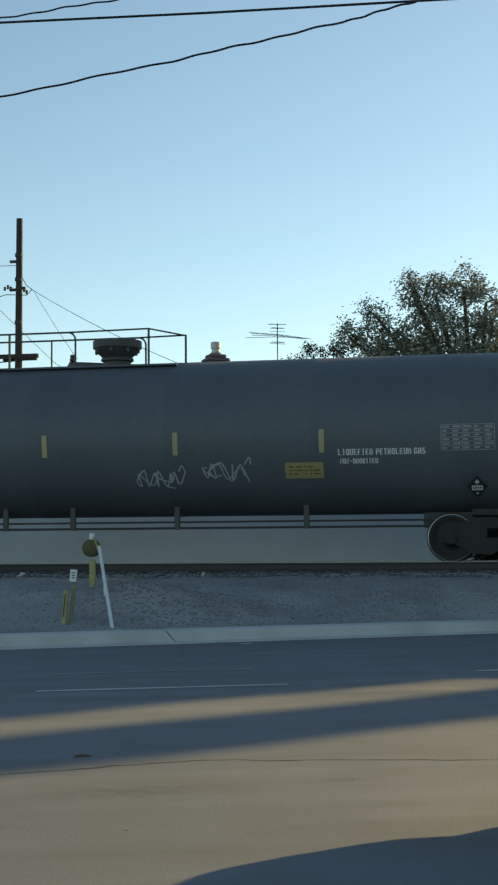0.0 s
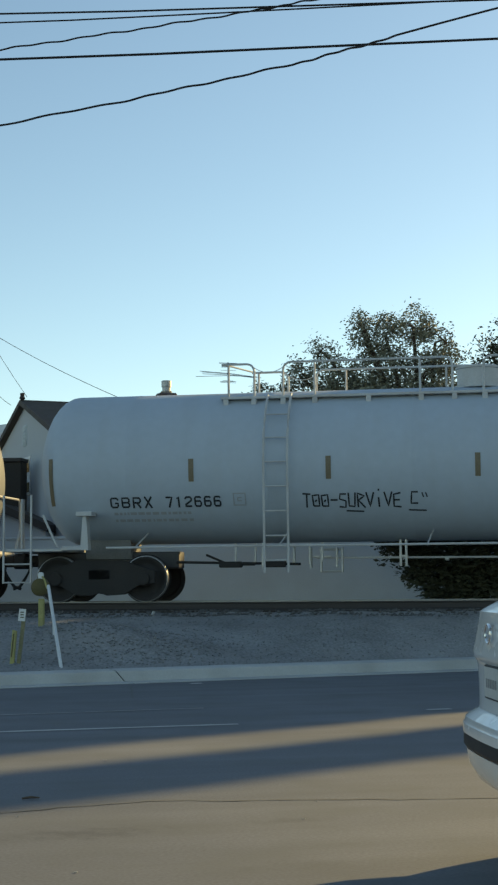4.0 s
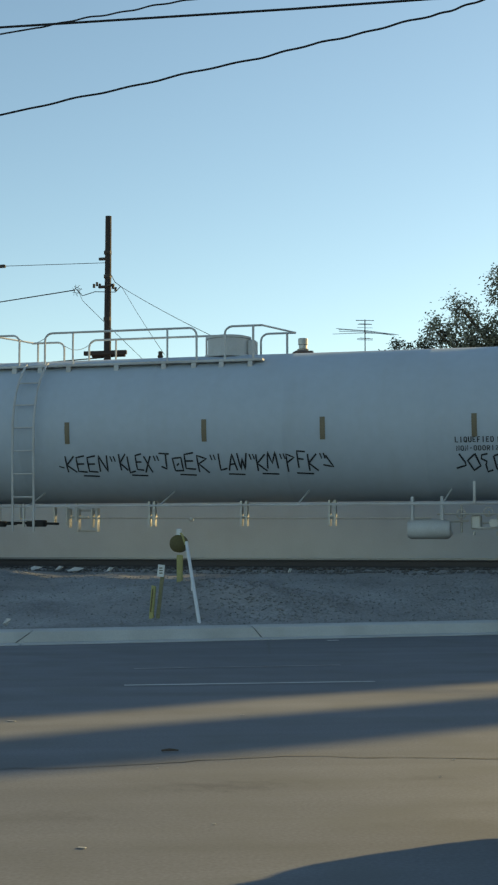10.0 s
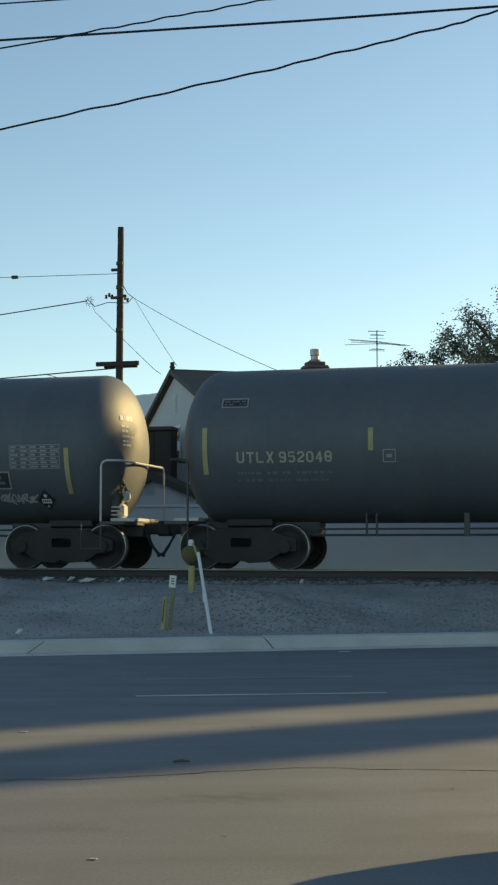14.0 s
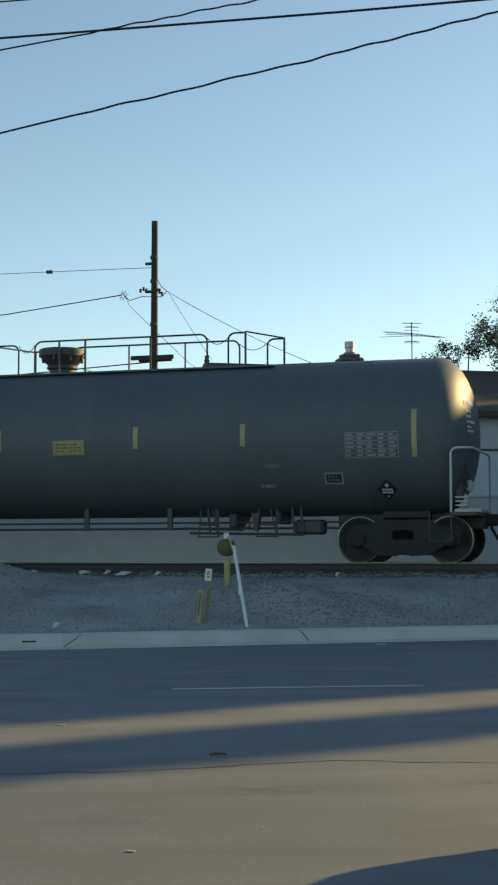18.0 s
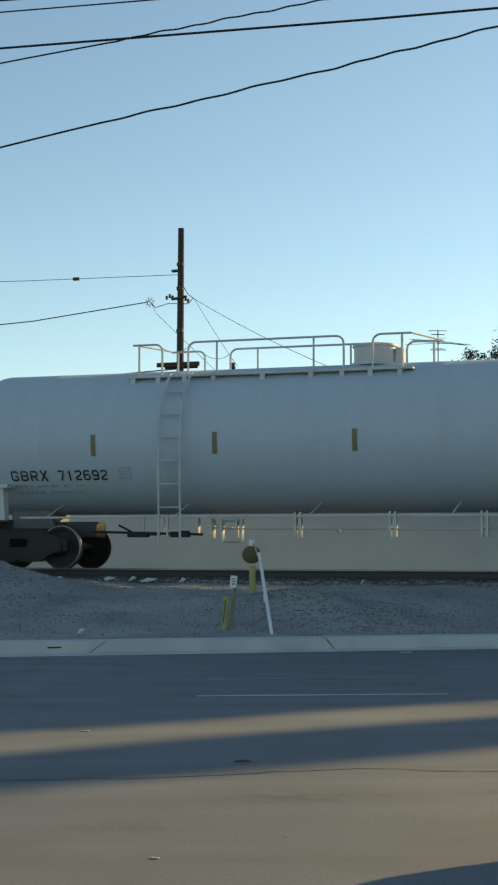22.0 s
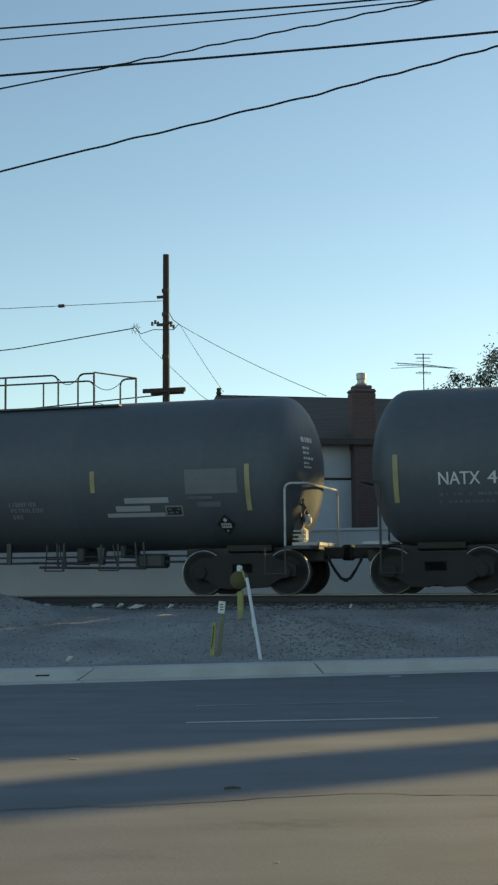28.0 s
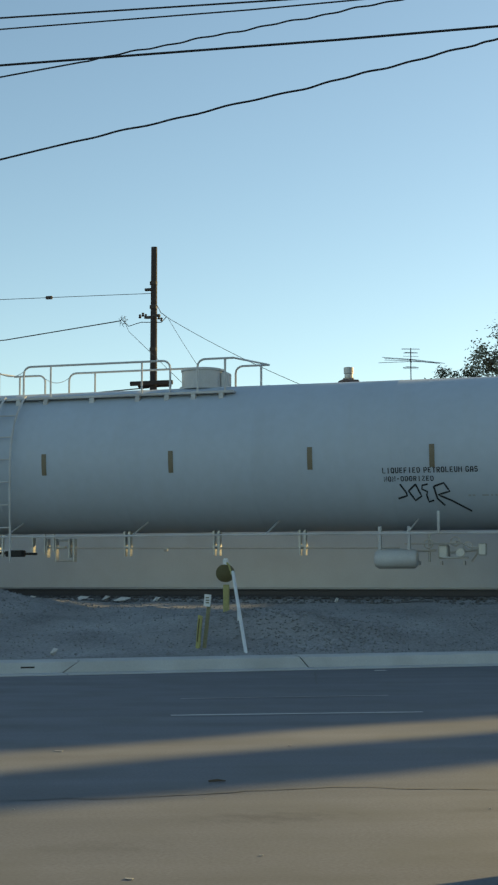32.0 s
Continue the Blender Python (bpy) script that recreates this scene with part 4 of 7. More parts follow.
def lettering(text, x0, x1, z, height, zc, mat, parent, name="lettering", bold=0.0, lift=0.011, label=""):
    """Stencilled words set between x0 and x1, wrapped on the tank side."""
    cu = bpy.data.curves.new("text", "FONT")
    cu.body, cu.size, cu.resolution_u = text, 1.0, 2
    tmp = bpy.data.objects.new("text", cu)
    scene.collection.objects.link(tmp)
    me = bpy.data.meshes.new_from_object(tmp.evaluated_get(bpy.context.evaluated_depsgraph_get()))
    bpy.data.objects.remove(tmp)
    bpy.data.curves.remove(cu)
    xs, ys = [v.co.x for v in me.vertices], [v.co.y for v in me.vertices]
    ax, bx, ay, by = min(xs), max(xs), min(ys), max(ys)
    for v in me.vertices:
        x = x0 + (v.co.x - ax) / (bx - ax) * (x1 - x0)
        zz = z + ((v.co.y - ay) / (by - ay) - 0.5) * height
        v.co = (x, side_y(zz, zc, lift), zz)
    co = [v.co.copy() for v in me.vertices]
    fa = [tuple(p.vertices) for p in me.polygons]
    # gather the faces letter by letter
    spans = []
    for f in fa:
        lo, hi = min(co[i].x for i in f), max(co[i].x for i in f)
        hit = [q for q in spans if q[0] < hi - 1e-5 and q[1] > lo + 1e-5]
        for q in hit:
            spans.remove(q)
        spans.append((min([lo] + [q[0] for q in hit]), max([hi] + [q[1] for q in hit]), sum([q[2] for q in hit], []) + [f]))
    if height < 0.2:
        spans = [(0, 0, fa)]
    # struck three times, slightly apart, for the heavy stencil strokes
    step = bold * (x1 - x0) / (bx - ax)
    last = None
    for lo, hi, faces in sorted(spans, key=lambda q: q[0]):
        vs, fs = [], []
        for k in (-1, 0, 1):
            for f in faces:
                fs.append(tuple(range(len(vs), len(vs) + len(f))))
                vs += [(co[i].x + k * step, co[i].y - 0.0012 * (k + 1), co[i].z) for i in f]
        one = bpy.data.meshes.new(name)
        one.from_pydata(vs, [], fs)
        one.materials.append(mat)
        if height < 0.2:
            return tagged(part(name, one, parent, label), kind="stuff")
        last = part("letter", one, parent, label)
    return last


RING = [(0.25, 0.1), (0.75, 0.1), (0.9, 0.25), (0.9, 0.75), (0.75, 0.9), (0.25, 0.9), (0.1, 0.75), (0.1, 0.25), (0.25, 0.1)]
BLOCK = {"O": (RING,), "0": (RING,), "Q": (RING, [(0.6, 0.3), (0.95, 0.0)]), "8": (RING, [(0.2, 0.5), (0.8, 0.5)]), "X": ([(0.1, 0), (0.9, 1)], [(0.1, 1), (0.9, 0)]),
         "G": ([(0.9, 0.70), (0.9, 0.8), (0.78, 0.9), (0.22, 0.9), (0.1, 0.78), (0.1, 0.22), (0.22, 0.1), (0.78, 0.1), (0.9, 0.22), (0.9, 0.45), (0.55, 0.45)],),
         "B": ([(0.1, 0.1), (0.1, 0.9), (0.76, 0.9), (0.9, 0.78), (0.9, 0.62), (0.78, 0.5), (0.1, 0.5)], [(0.78, 0.5), (0.9, 0.38), (0.9, 0.22), (0.76, 0.1), (0.1, 0.1)]),
         "R": ([(0.1, 0), (0.1, 0.9), (0.76, 0.9), (0.9, 0.78), (0.9, 0.6), (0.76, 0.47), (0.1, 0.47)], [(0.5, 0.47), (0.9, 0)]), "P": ([(0.1, 0), (0.1, 0.9), (0.76, 0.9), (0.9, 0.78), (0.9, 0.57), (0.76, 0.45), (0.1, 0.45)],),
         "D": ([(0.1, 0.1), (0.1, 0.9), (0.7, 0.9), (0.9, 0.7), (0.9, 0.3), (0.7, 0.1), (0.1, 0.1)],), "U": ([(0.1, 1), (0.1, 0.25), (0.25, 0.1), (0.75, 0.1), (0.9, 0.25), (0.9, 1)],),
         "T": ([(0, 0.9), (1, 0.9)], [(0.5, 0.9), (0.5, 0)]), "L": ([(0.1, 1), (0.1, 0.1), (0.95, 0.1)],), "I": ([(0.5, 0), (0.5, 1)],), "1": ([(0.25, 0.76), (0.5, 0.92), (0.5, 0)],), "-": ([(0.2, 0.5), (0.8, 0.5)],),
         "2": ([(0.1, 0.72), (0.1, 0.8), (0.24, 0.9), (0.76, 0.9), (0.9, 0.78), (0.9, 0.6), (0.1, 0.24), (0.1, 0.1), (0.95, 0.1)],), "7": ([(0.05, 0.9), (0.9, 0.9), (0.45, 0)],), "4": ([(0.7, 0), (0.7, 0.95), (0.1, 0.33), (1, 0.33)],),
         "3": ([(0.1, 0.8), (0.22, 0.9), (0.78, 0.9), (0.9, 0.78), (0.9, 0.62), (0.78, 0.5), (0.4, 0.5)], [(0.78, 0.5), (0.9, 0.38), (0.9, 0.22), (0.78, 0.1), (0.22, 0.1), (0.1, 0.2)]),
         "5": ([(0.9, 0.9), (0.1, 0.9), (0.1, 0.56), (0.76, 0.56), (0.9, 0.44), (0.9, 0.22), (0.76, 0.1), (0.22, 0.1), (0.1, 0.2)],), "A": ([(0.1, 0), (0.1, 0.65), (0.32, 0.9), (0.68, 0.9), (0.9, 0.65), (0.9, 0)], [(0.1, 0.38), (0.9, 0.38)]),
         "6": ([(0.9, 0.8), (0.78, 0.9), (0.22, 0.9), (0.1, 0.78), (0.1, 0.22), (0.22, 0.1), (0.78, 0.1), (0.9, 0.22), (0.9, 0.42), (0.78, 0.54), (0.1, 0.54)],),
         "9": ([(0.1, 0.2), (0.22, 0.1), (0.78, 0.1), (0.9, 0.22), (0.9, 0.78), (0.78, 0.9), (0.22, 0.9), (0.1, 0.78), (0.1, 0.58), (0.22, 0.46), (0.9, 0.46)],),
         "E": ([(0.9, 0.9), (0.1, 0.9), (0.1, 0.1), (0.9, 0.1)], [(0.1, 0.5), (0.75, 0.5)]), "F": ([(0.9, 0.9), (0.1, 0.9), (0.1, 0)], [(0.1, 0.5), (0.75, 0.5)]), "M": ([(0.05, 0), (0.05, 0.95), (0.5, 0.45), (0.95, 0.95), (0.95, 0)],),
         "N": ([(0.1, 0), (0.1, 0.95), (0.9, 0.05), (0.9, 1)],), "S": ([(0.9, 0.8), (0.76, 0.9), (0.24, 0.9), (0.1, 0.78), (0.1, 0.62), (0.24, 0.52), (0.76, 0.48), (0.9, 0.38), (0.9, 0.22), (0.76, 0.1), (0.24, 0.1), (0.1, 0.2)],),
         "Z": ([(0.05, 0.9), (0.9, 0.9), (0.1, 0.1), (0.95, 0.1)],)}


def block_letters(text, x0, x1, z, height, zc, mat, parent, label="", weight=0.165, fill=0.76):
    """Squared stencil capitals with cut corners, wrapped on the tank side."""
    n = sum(0.6 if c == " " else 1.0 for c in text) - (1 - fill)
    step = (x1 - x0) / n
    x = x0
    joined = Shape()
    for c in text:
        if c != " ":
            sh = joined if height < 0.2 else Shape()
            for j, pts in enumerate(BLOCK[c]):
                ribbon(sh, [(x + u * step * fill, z + (v - 0.5) * height) for u, v in pts], weight * height, zc, 0.008 + 0.002 * j)
            if height >= 0.2:
                sh.link("letter", mat, parent, label)
        x += step * (0.6 if c == " " else 1.0)
    if height < 0.2:
        tagged(joined.link("lettering", mat, parent, label), kind="stuff")


def bars(x0, x1, z, height, zc, mat, parent, name="small_print", seed=1, lift=0.006):
    """Print too small to read: a row of plain bars."""
    r = random.Random(seed)
    sh = Shape()
    x = x0
    while x < x1 - 0.02:
        w = min(r.uniform(0.03, 0.13), x1 - x)
        ribbon(sh, [(x, z), (x + w, z)], height, zc, lift)
        x += w + r.uniform(0.02, 0.05) + (0.09 if r.random() < 0.16 else 0.0)
    return tagged(sh.link(name, mat, parent), kind="stuff")


def swing(pts, steps=5):
    """A smooth line through the points."""
    q = [pts[0]] + list(pts) + [pts[-1]]
    out = []
    for k in range(len(pts) - 1):
        for i in range(steps):
            f = i / steps
            out.append(tuple(0.5 * (2 * q[k + 1][c] + (q[k + 2][c] - q[k][c]) * f + (2 * q[k][c] - 5 * q[k + 1][c] + 4 * q[k + 2][c] - q[k + 3][c]) * f * f
                                    + (3 * q[k + 1][c] - q[k][c] - 3 * q[k + 2][c] + q[k + 3][c]) * f ** 3) for c in (0, 1)))
    return out + [pts[-1]]


def scrawl(x0, x1, z, height, zc, mat, parent, seed, w=0.034, name="painted_scrawl"):
    """Spray-painted tangle of swings and slashes that spells nothing."""
    r = random.Random(seed)
    sh = Shape()
    for run in range(2):
        pts = []
        x, up = x0 + run * height * 0.15, True
        while x < x1:
            reach = height * r.uniform(0.2, 0.5) * (0.75 if run else 1.0)
            pts.append((x + r.uniform(-0.12, 0.12) * height, z + (reach if up else -reach)))
            if r.random() < 0.3:
                pts.append((x - height * r.uniform(0.1, 0.4), z + r.uniform(-0.2, 0.2) * height))
            x += height * r.uniform(0.12, 0.34) * (1 + run)
            up = not up
        if len(pts) > 2:
            ribbon(sh, swing(pts), w * (1.0 if run == 0 else 0.8), zc, 0.007 + 0.002 * run)
    for k in range(int((x1 - x0) / height)):
        a = r.uniform(x0, x1)
        b = z + r.uniform(-0.5, 0.4) * height
        ribbon(sh, swing([(a, b), (a + height * r.uniform(0.1, 0.3), b + height * r.uniform(-0.2, 0.35)), (a + height * r.uniform(0.3, 0.6), b + height * r.uniform(-0.1, 0.2))]), w * 0.9, zc, 0.011)
    return sh.link(name, mat, parent, "spray-painted scrawl")


def tag_strokes(x, z, k, zc, mat, parent):
    """The angular four-part scrawl that many of the white tanks carry."""
    sh = Shape()
    for pts in ([(0.32, 0.19), (0.43, 0.03), (0.44, -0.03), (0.26, -0.08)], [(0.62, 0.18), (0.48, 0.06), (0.59, -0.12), (0.72, -0.04), (0.62, 0.19)],
                [(0.86, 0.18), (0.75, 0.16), (0.74, 0.09), (0.84, 0.04), (0.82, -0.02), (0.85, -0.15), (0.95, -0.12)], [(0.97, 0.14), (1.02, -0.09), (1.15, -0.22)],
                [(0.98, 0.14), (1.17, 0.20), (1.27, 0.04), (1.04, -0.02), (1.29, -0.13), (1.65, -0.33)]):
        ribbon(sh, [(x + u * k, z + v * k) for u, v in pts], 0.034, zc)
    return sh.link("painted_scrawl", mat, parent, "angular black spray-painted scrawl")


GLYPH = {"K": ([(0.15, 0), (0.1, 1)], [(0.95, 1), (0.15, 0.45), (1, 0)]), "E": ([(0.9, 1), (0.1, 0.9), (0.1, 0.05), (0.95, 0)], [(0.1, 0.5), (0.8, 0.5)]),
         "N": ([(0.1, 0), (0.15, 1), (0.85, 0), (0.95, 1)],), "L": ([(0.1, 1), (0.15, 0), (0.9, 0.1)],), "X": ([(0.05, 0), (0.95, 1)], [(0.1, 1), (0.95, 0)]),
         "J": ([(0, 1), (0.9, 0.95)], [(0.6, 0.95), (0.55, 0.05), (0.1, 0.2)]), "O": ([(0.2, 0.1), (0.1, 0.85), (0.85, 0.9), (0.9, 0.1), (0.2, 0.1)], [(0.4, 0.4), (0.6, 0.55)]),
         "R": ([(0.15, 0), (0.1, 1), (0.9, 0.8), (0.2, 0.5), (1, -0.05)],), "A": ([(0, 0), (0.5, 1), (0.9, 0)], [(0.15, 0.35), (0.75, 0.4)]), "W": ([(0, 1), (0.25, 0), (0.5, 0.7), (0.7, 0), (1, 1)],),
         "M": ([(0, 0), (0.15, 1), (0.5, 0.3), (0.85, 1), (1, 0)],), "P": ([(0.2, -0.05), (0.15, 1), (0.9, 0.8), (0.2, 0.5)],), "F": ([(0.2, 0), (0.15, 1), (0.95, 0.95)], [(0.15, 0.55), (0.75, 0.5)]),
         "I": ([(0.5, 0), (0.45, 0.7)], [(0.45, 1.15), (0.5, 1.3)]), "T": ([(0.0, 1), (0.95, 0.95)], [(0.5, 0.95), (0.45, 0)]), "S": ([(0.9, 0.95), (0.2, 0.95), (0.1, 0.6), (0.85, 0.45), (0.8, 0.0), (0.05, 0.05)],),
         "U": ([(0.1, 1), (0.15, 0.05), (0.8, 0), (0.9, 1)],), "V": ([(0.05, 1), (0.5, 0), (0.95, 1)],), "C": ([(0.9, 0.9), (0.2, 0.9), (0.1, 0.1), (0.9, 0.1)],), "-": ([(0.1, 0.5), (0.95, 0.5)],)}


def sprayed_words(rows, z, height, zc, mat, parent, quoted=True):
    """Spray-painted capitals in single strokes, with quote marks and underlines."""
    for k, (word, x0, x1) in enumerate(rows):
        sh = Shape()
        w = (x1 - x0) / len(word)
        for i, c in enumerate(word):
            dz = 0.03 * math.sin(3.1 * i + k)
            for j, pts in enumerate(GLYPH[c]):
                ribbon(sh, [(x0 + (i + 0.02 + 0.94 * u) * w, z + dz + height * v) for u, v in pts], 0.032, zc, 0.007 + 0.002 * j)
        for u in (0.05, 0.12) if quoted or k == len(rows) - 1 else ():
            ribbon(sh, [(x1 + u, z + height * 0.95), (x1 + u + 0.03, z + height * 0.62)], 0.026, zc)
        m = (x0 + x1) / 2
        ribbon(sh, [(m - 0.12, z - 0.07), (m + 0.22, z - 0.085)], 0.028, zc)
        sh.link("painted_scrawl", mat, parent, "black spray-painted capitals")


def diamond(x, z, s, zc, lift):
    """A diamond plate that follows the tank side."""
    vs = []
    for lf in (lift, lift + 0.006):
        for u, v in ((0, 1), (0.5, 0.5), (1, 0), (0.5, -0.5), (0, -1), (-0.5, -0.5), (-1, 0), (-0.5, 0.5), (0, 0)):
            vs.append((x + u * s, side_y(z + v * s, zc, lf), z + v * s))
    fs = []
    for k in range(8):
        q = (k + 1) % 8
        fs += [(k, q, 8), (9 + q, 9 + k, 17), (k, 9 + k, 9 + q, q)]
    return Shape().put(vs, fs)


def placard(x, z, s, zc, parent, pale):
    """A dark diamond with a pale panel across it, a small flame mark above and a figure below."""
    p = diamond(x, z, s, zc, 0.012).link("hazard_placard", M_ink, parent, "dark diamond hazard placard with a pale panel")
    patch(x - s * 0.52, x + s * 0.52, z - s * 0.34, z + s * 0.10, zc, 2, 0.024).link("panel", pale, p)
    for k in range(4):
        patch(x + s * (-0.40 + 0.22 * k), x + s * (-0.28 + 0.22 * k), z - s * 0.20, z - s * 0.02, zc, 1, 0.036).link("figure", M_ink, p)
    diamond(x, z + s * 0.42, s * 0.22, zc, 0.024).link("flame_mark", pale, p)
    diamond(x, z - s * 0.62, s * 0.13, zc, 0.024).link("figure", pale, p)
    return p


def data_table(x0, x1, z0, z1, zc, mat, parent, seed):
    """A stencilled table of small print: frame lines and rows of bars."""
    sh = Shape()
    r = random.Random(seed)
    n = 6
    for i in range(n + 1):
        z = z0 + (z1 - z0) * i / n
        ribbon(sh, [(x0, z), (x1, z)], 0.012, zc)
        if i < n:
            for c in range(5):
                a = x0 + (x1 - x0) * (c + 0.1) / 5
                ribbon(sh, [(a, z + (z1 - z0) * 0.5 / n), (a + (x1 - x0) / 5 * r.uniform(0.4, 0.8), z + (z1 - z0) * 0.5 / n)], (z1 - z0) / n * 0.45, zc, 0.008)
    for c in (0, 2, 5):
        x = x0 + (x1 - x0) * c / 5
        ribbon(sh, [(x, z0), (x, z1)], 0.012, zc)
    return sh.link("data_table", mat, parent, "stencilled table of inspection data")


def tank(kind, L, zc, car):
    prof = []
    R = shell(zc)
    n = 10
    for i in range(n + 1):
        a = math.pi / 2 * i / n
        prof.append((HEAD - 0.76 * math.cos(a), R * math.sin(a) + 0.001))
    ring = [2.6 + k * (L - 5.2) / 5 for k in range(6)]
    for x in ring:
        prof += [(x - 0.03, R), (x - 0.012, R + 0.004), (x + 0.012, R + 0.004), (x + 0.03, R)]
    for i in range(n + 1):
        a = math.pi / 2 * (n - i) / n
        prof.append((L - HEAD + 0.76 * math.cos(a), R * math.sin(a) + 0.001))
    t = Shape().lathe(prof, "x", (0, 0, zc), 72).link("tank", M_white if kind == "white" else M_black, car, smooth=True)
    return t


def loop_rail(x0, x1, y, z0, z1, r, rad, left=True, right=True):
    """A bent pipe guard: up, round the corner, along, and down again."""
    pts = []
    if left:
        pts += [(x0, y, z0)] + [(x0 + rad - rad * math.cos(a), y, z1 - rad + rad * math.sin(a)) for a in np.linspace(0, math.pi / 2, 5)]
    else:
        pts += [(x0, y, z1)]
    if right:
        pts += [(x1 - rad + rad * math.sin(a), y, z1 - rad + rad * math.cos(a)) for a in np.linspace(0, math.pi / 2, 5)] + [(x1, y, z0)]
    else:
        pts += [(x1, y, z1)]
    return Shape().tube(pts, r, 6)


# a truck: two side frames with springs and a bolster; the wheelsets turn in it
def side_frame(y):
    pts = [(-1.12, 0.38), (-1.12, 0.60), (-0.80, 0.70), (-0.48, 0.82), (0.48, 0.82), (0.80, 0.70), (1.12, 0.60), (1.12, 0.38), (0.78, 0.32), (0.50, 0.15), (0.16, 0.13), (0.0, 0.19), (-0.16, 0.13), (-0.50, 0.15), (-0.78, 0.32)]
    sh = Shape().prism(pts, "y", y - 0.07, y + 0.07)
    for x in (-0.89, 0.89):
        sh.lathe([(-0.13, 0.10), (-0.12, 0.13), (0.0, 0.15), (0.08, 0.15)] if y < 0 else [(-0.08, 0.15), (0.0, 0.15), (0.12, 0.13), (0.13, 0.10)], "y", (x, y, 0.46), 14)
    return sh


ME_frame = [side_frame(-0.98).mesh("side_frame", M_truck), side_frame(0.98).mesh("side_frame", M_truck)]
ME_bolster = Shape().block(-0.24, 0.24, -1.05, 1.05, 0.42, 0.66, 0.03).block(-0.35, 0.35, -0.35, 0.35, 0.66, 0.82, 0.03).mesh("bolster", M_truck)
sp = Shape()
for y in (-0.98, 0.98):
    for x in (-0.26, 0.0, 0.26):
        sp.lathe([(0.22 + 0.2 * i / 8, 0.075 if i % 2 else 0.058) for i in range(9)], "z", (x, y, 0.0), 10)
ME_springs = sp.mesh("springs", M_truck)
wh = Shape()
WR = 0.457
for s in (-1, 1):
    prof = [(-0.06, 0.10), (-0.09, 0.14), (-0.05, 0.17), (-0.015, 0.26), (-0.03, 0.34), (-0.062, 0.385), (-0.066, 0.44), (-0.06, WR - 0.004), (0.03, WR + 0.004), (0.045, WR + 0.028), (0.062, WR + 0.02), (0.066, 0.40), (0.02, 0.36), (0.015, 0.20), (0.07, 0.15), (0.08, 0.10)]
    if s > 0:
        prof = [(-a, b) for a, b in prof[::-1]]
    wh.lathe(prof, "y", (0, s * 0.79, 0), 36)
wh.lathe([(-1.05, 0.07), (-0.85, 0.09), (-0.7, 0.085), (0.7, 0.085), (0.85, 0.09), (1.05, 0.07)], "y", (0, 0, 0), 12)
ME_wheelset = wh.mesh("wheelset", M_wheel, smooth=True)
ME_wheelset.materials.append(M_rim)
for p in ME_wheelset.polygons:
    if math.hypot(p.center.x, p.center.z) > 0.425 and abs(p.center.y) > 0.80:
        p.material_index = 1


def truck(car, x):
    t = part("truck", ME_bolster, car, "grimy cast steel railway truck", at=(x, 0, 0))
    for me in ME_frame:
        part("side_frame", me, t)
    part("springs", ME_springs, t)
    for dx in (-0.89, 0.89):
        part("wheelset", ME_wheelset, t, at=(dx, 0, WR))
    return t


def coupler(car, x, s):
    """Draft gear, knuckle and hanging air hose at one end."""
    sh = Shape().block(min(x, x + s * 0.75), max(x, x + s * 0.75), -0.13, 0.13, 0.72, 0.95, 0.03)
    sh.block(x - 0.12, x + 0.12, -0.19, 0.16, 0.68, 1.0, 0.05)
    c = sh.link("coupler", M_truck, car)
    pts = [(x + s * 0.36, -0.30, 0.82), (x + s * 0.31, -0.34, 0.66), (x + s * 0.20, -0.34, 0.47), (x + s * 0.09, -0.32, 0.32), (x - s * 0.05, -0.30, 0.27)]
    Shape().tube(pts, 0.032, 7).link("air_hose", M_rubber, c, "black rubber air hose")
    return c


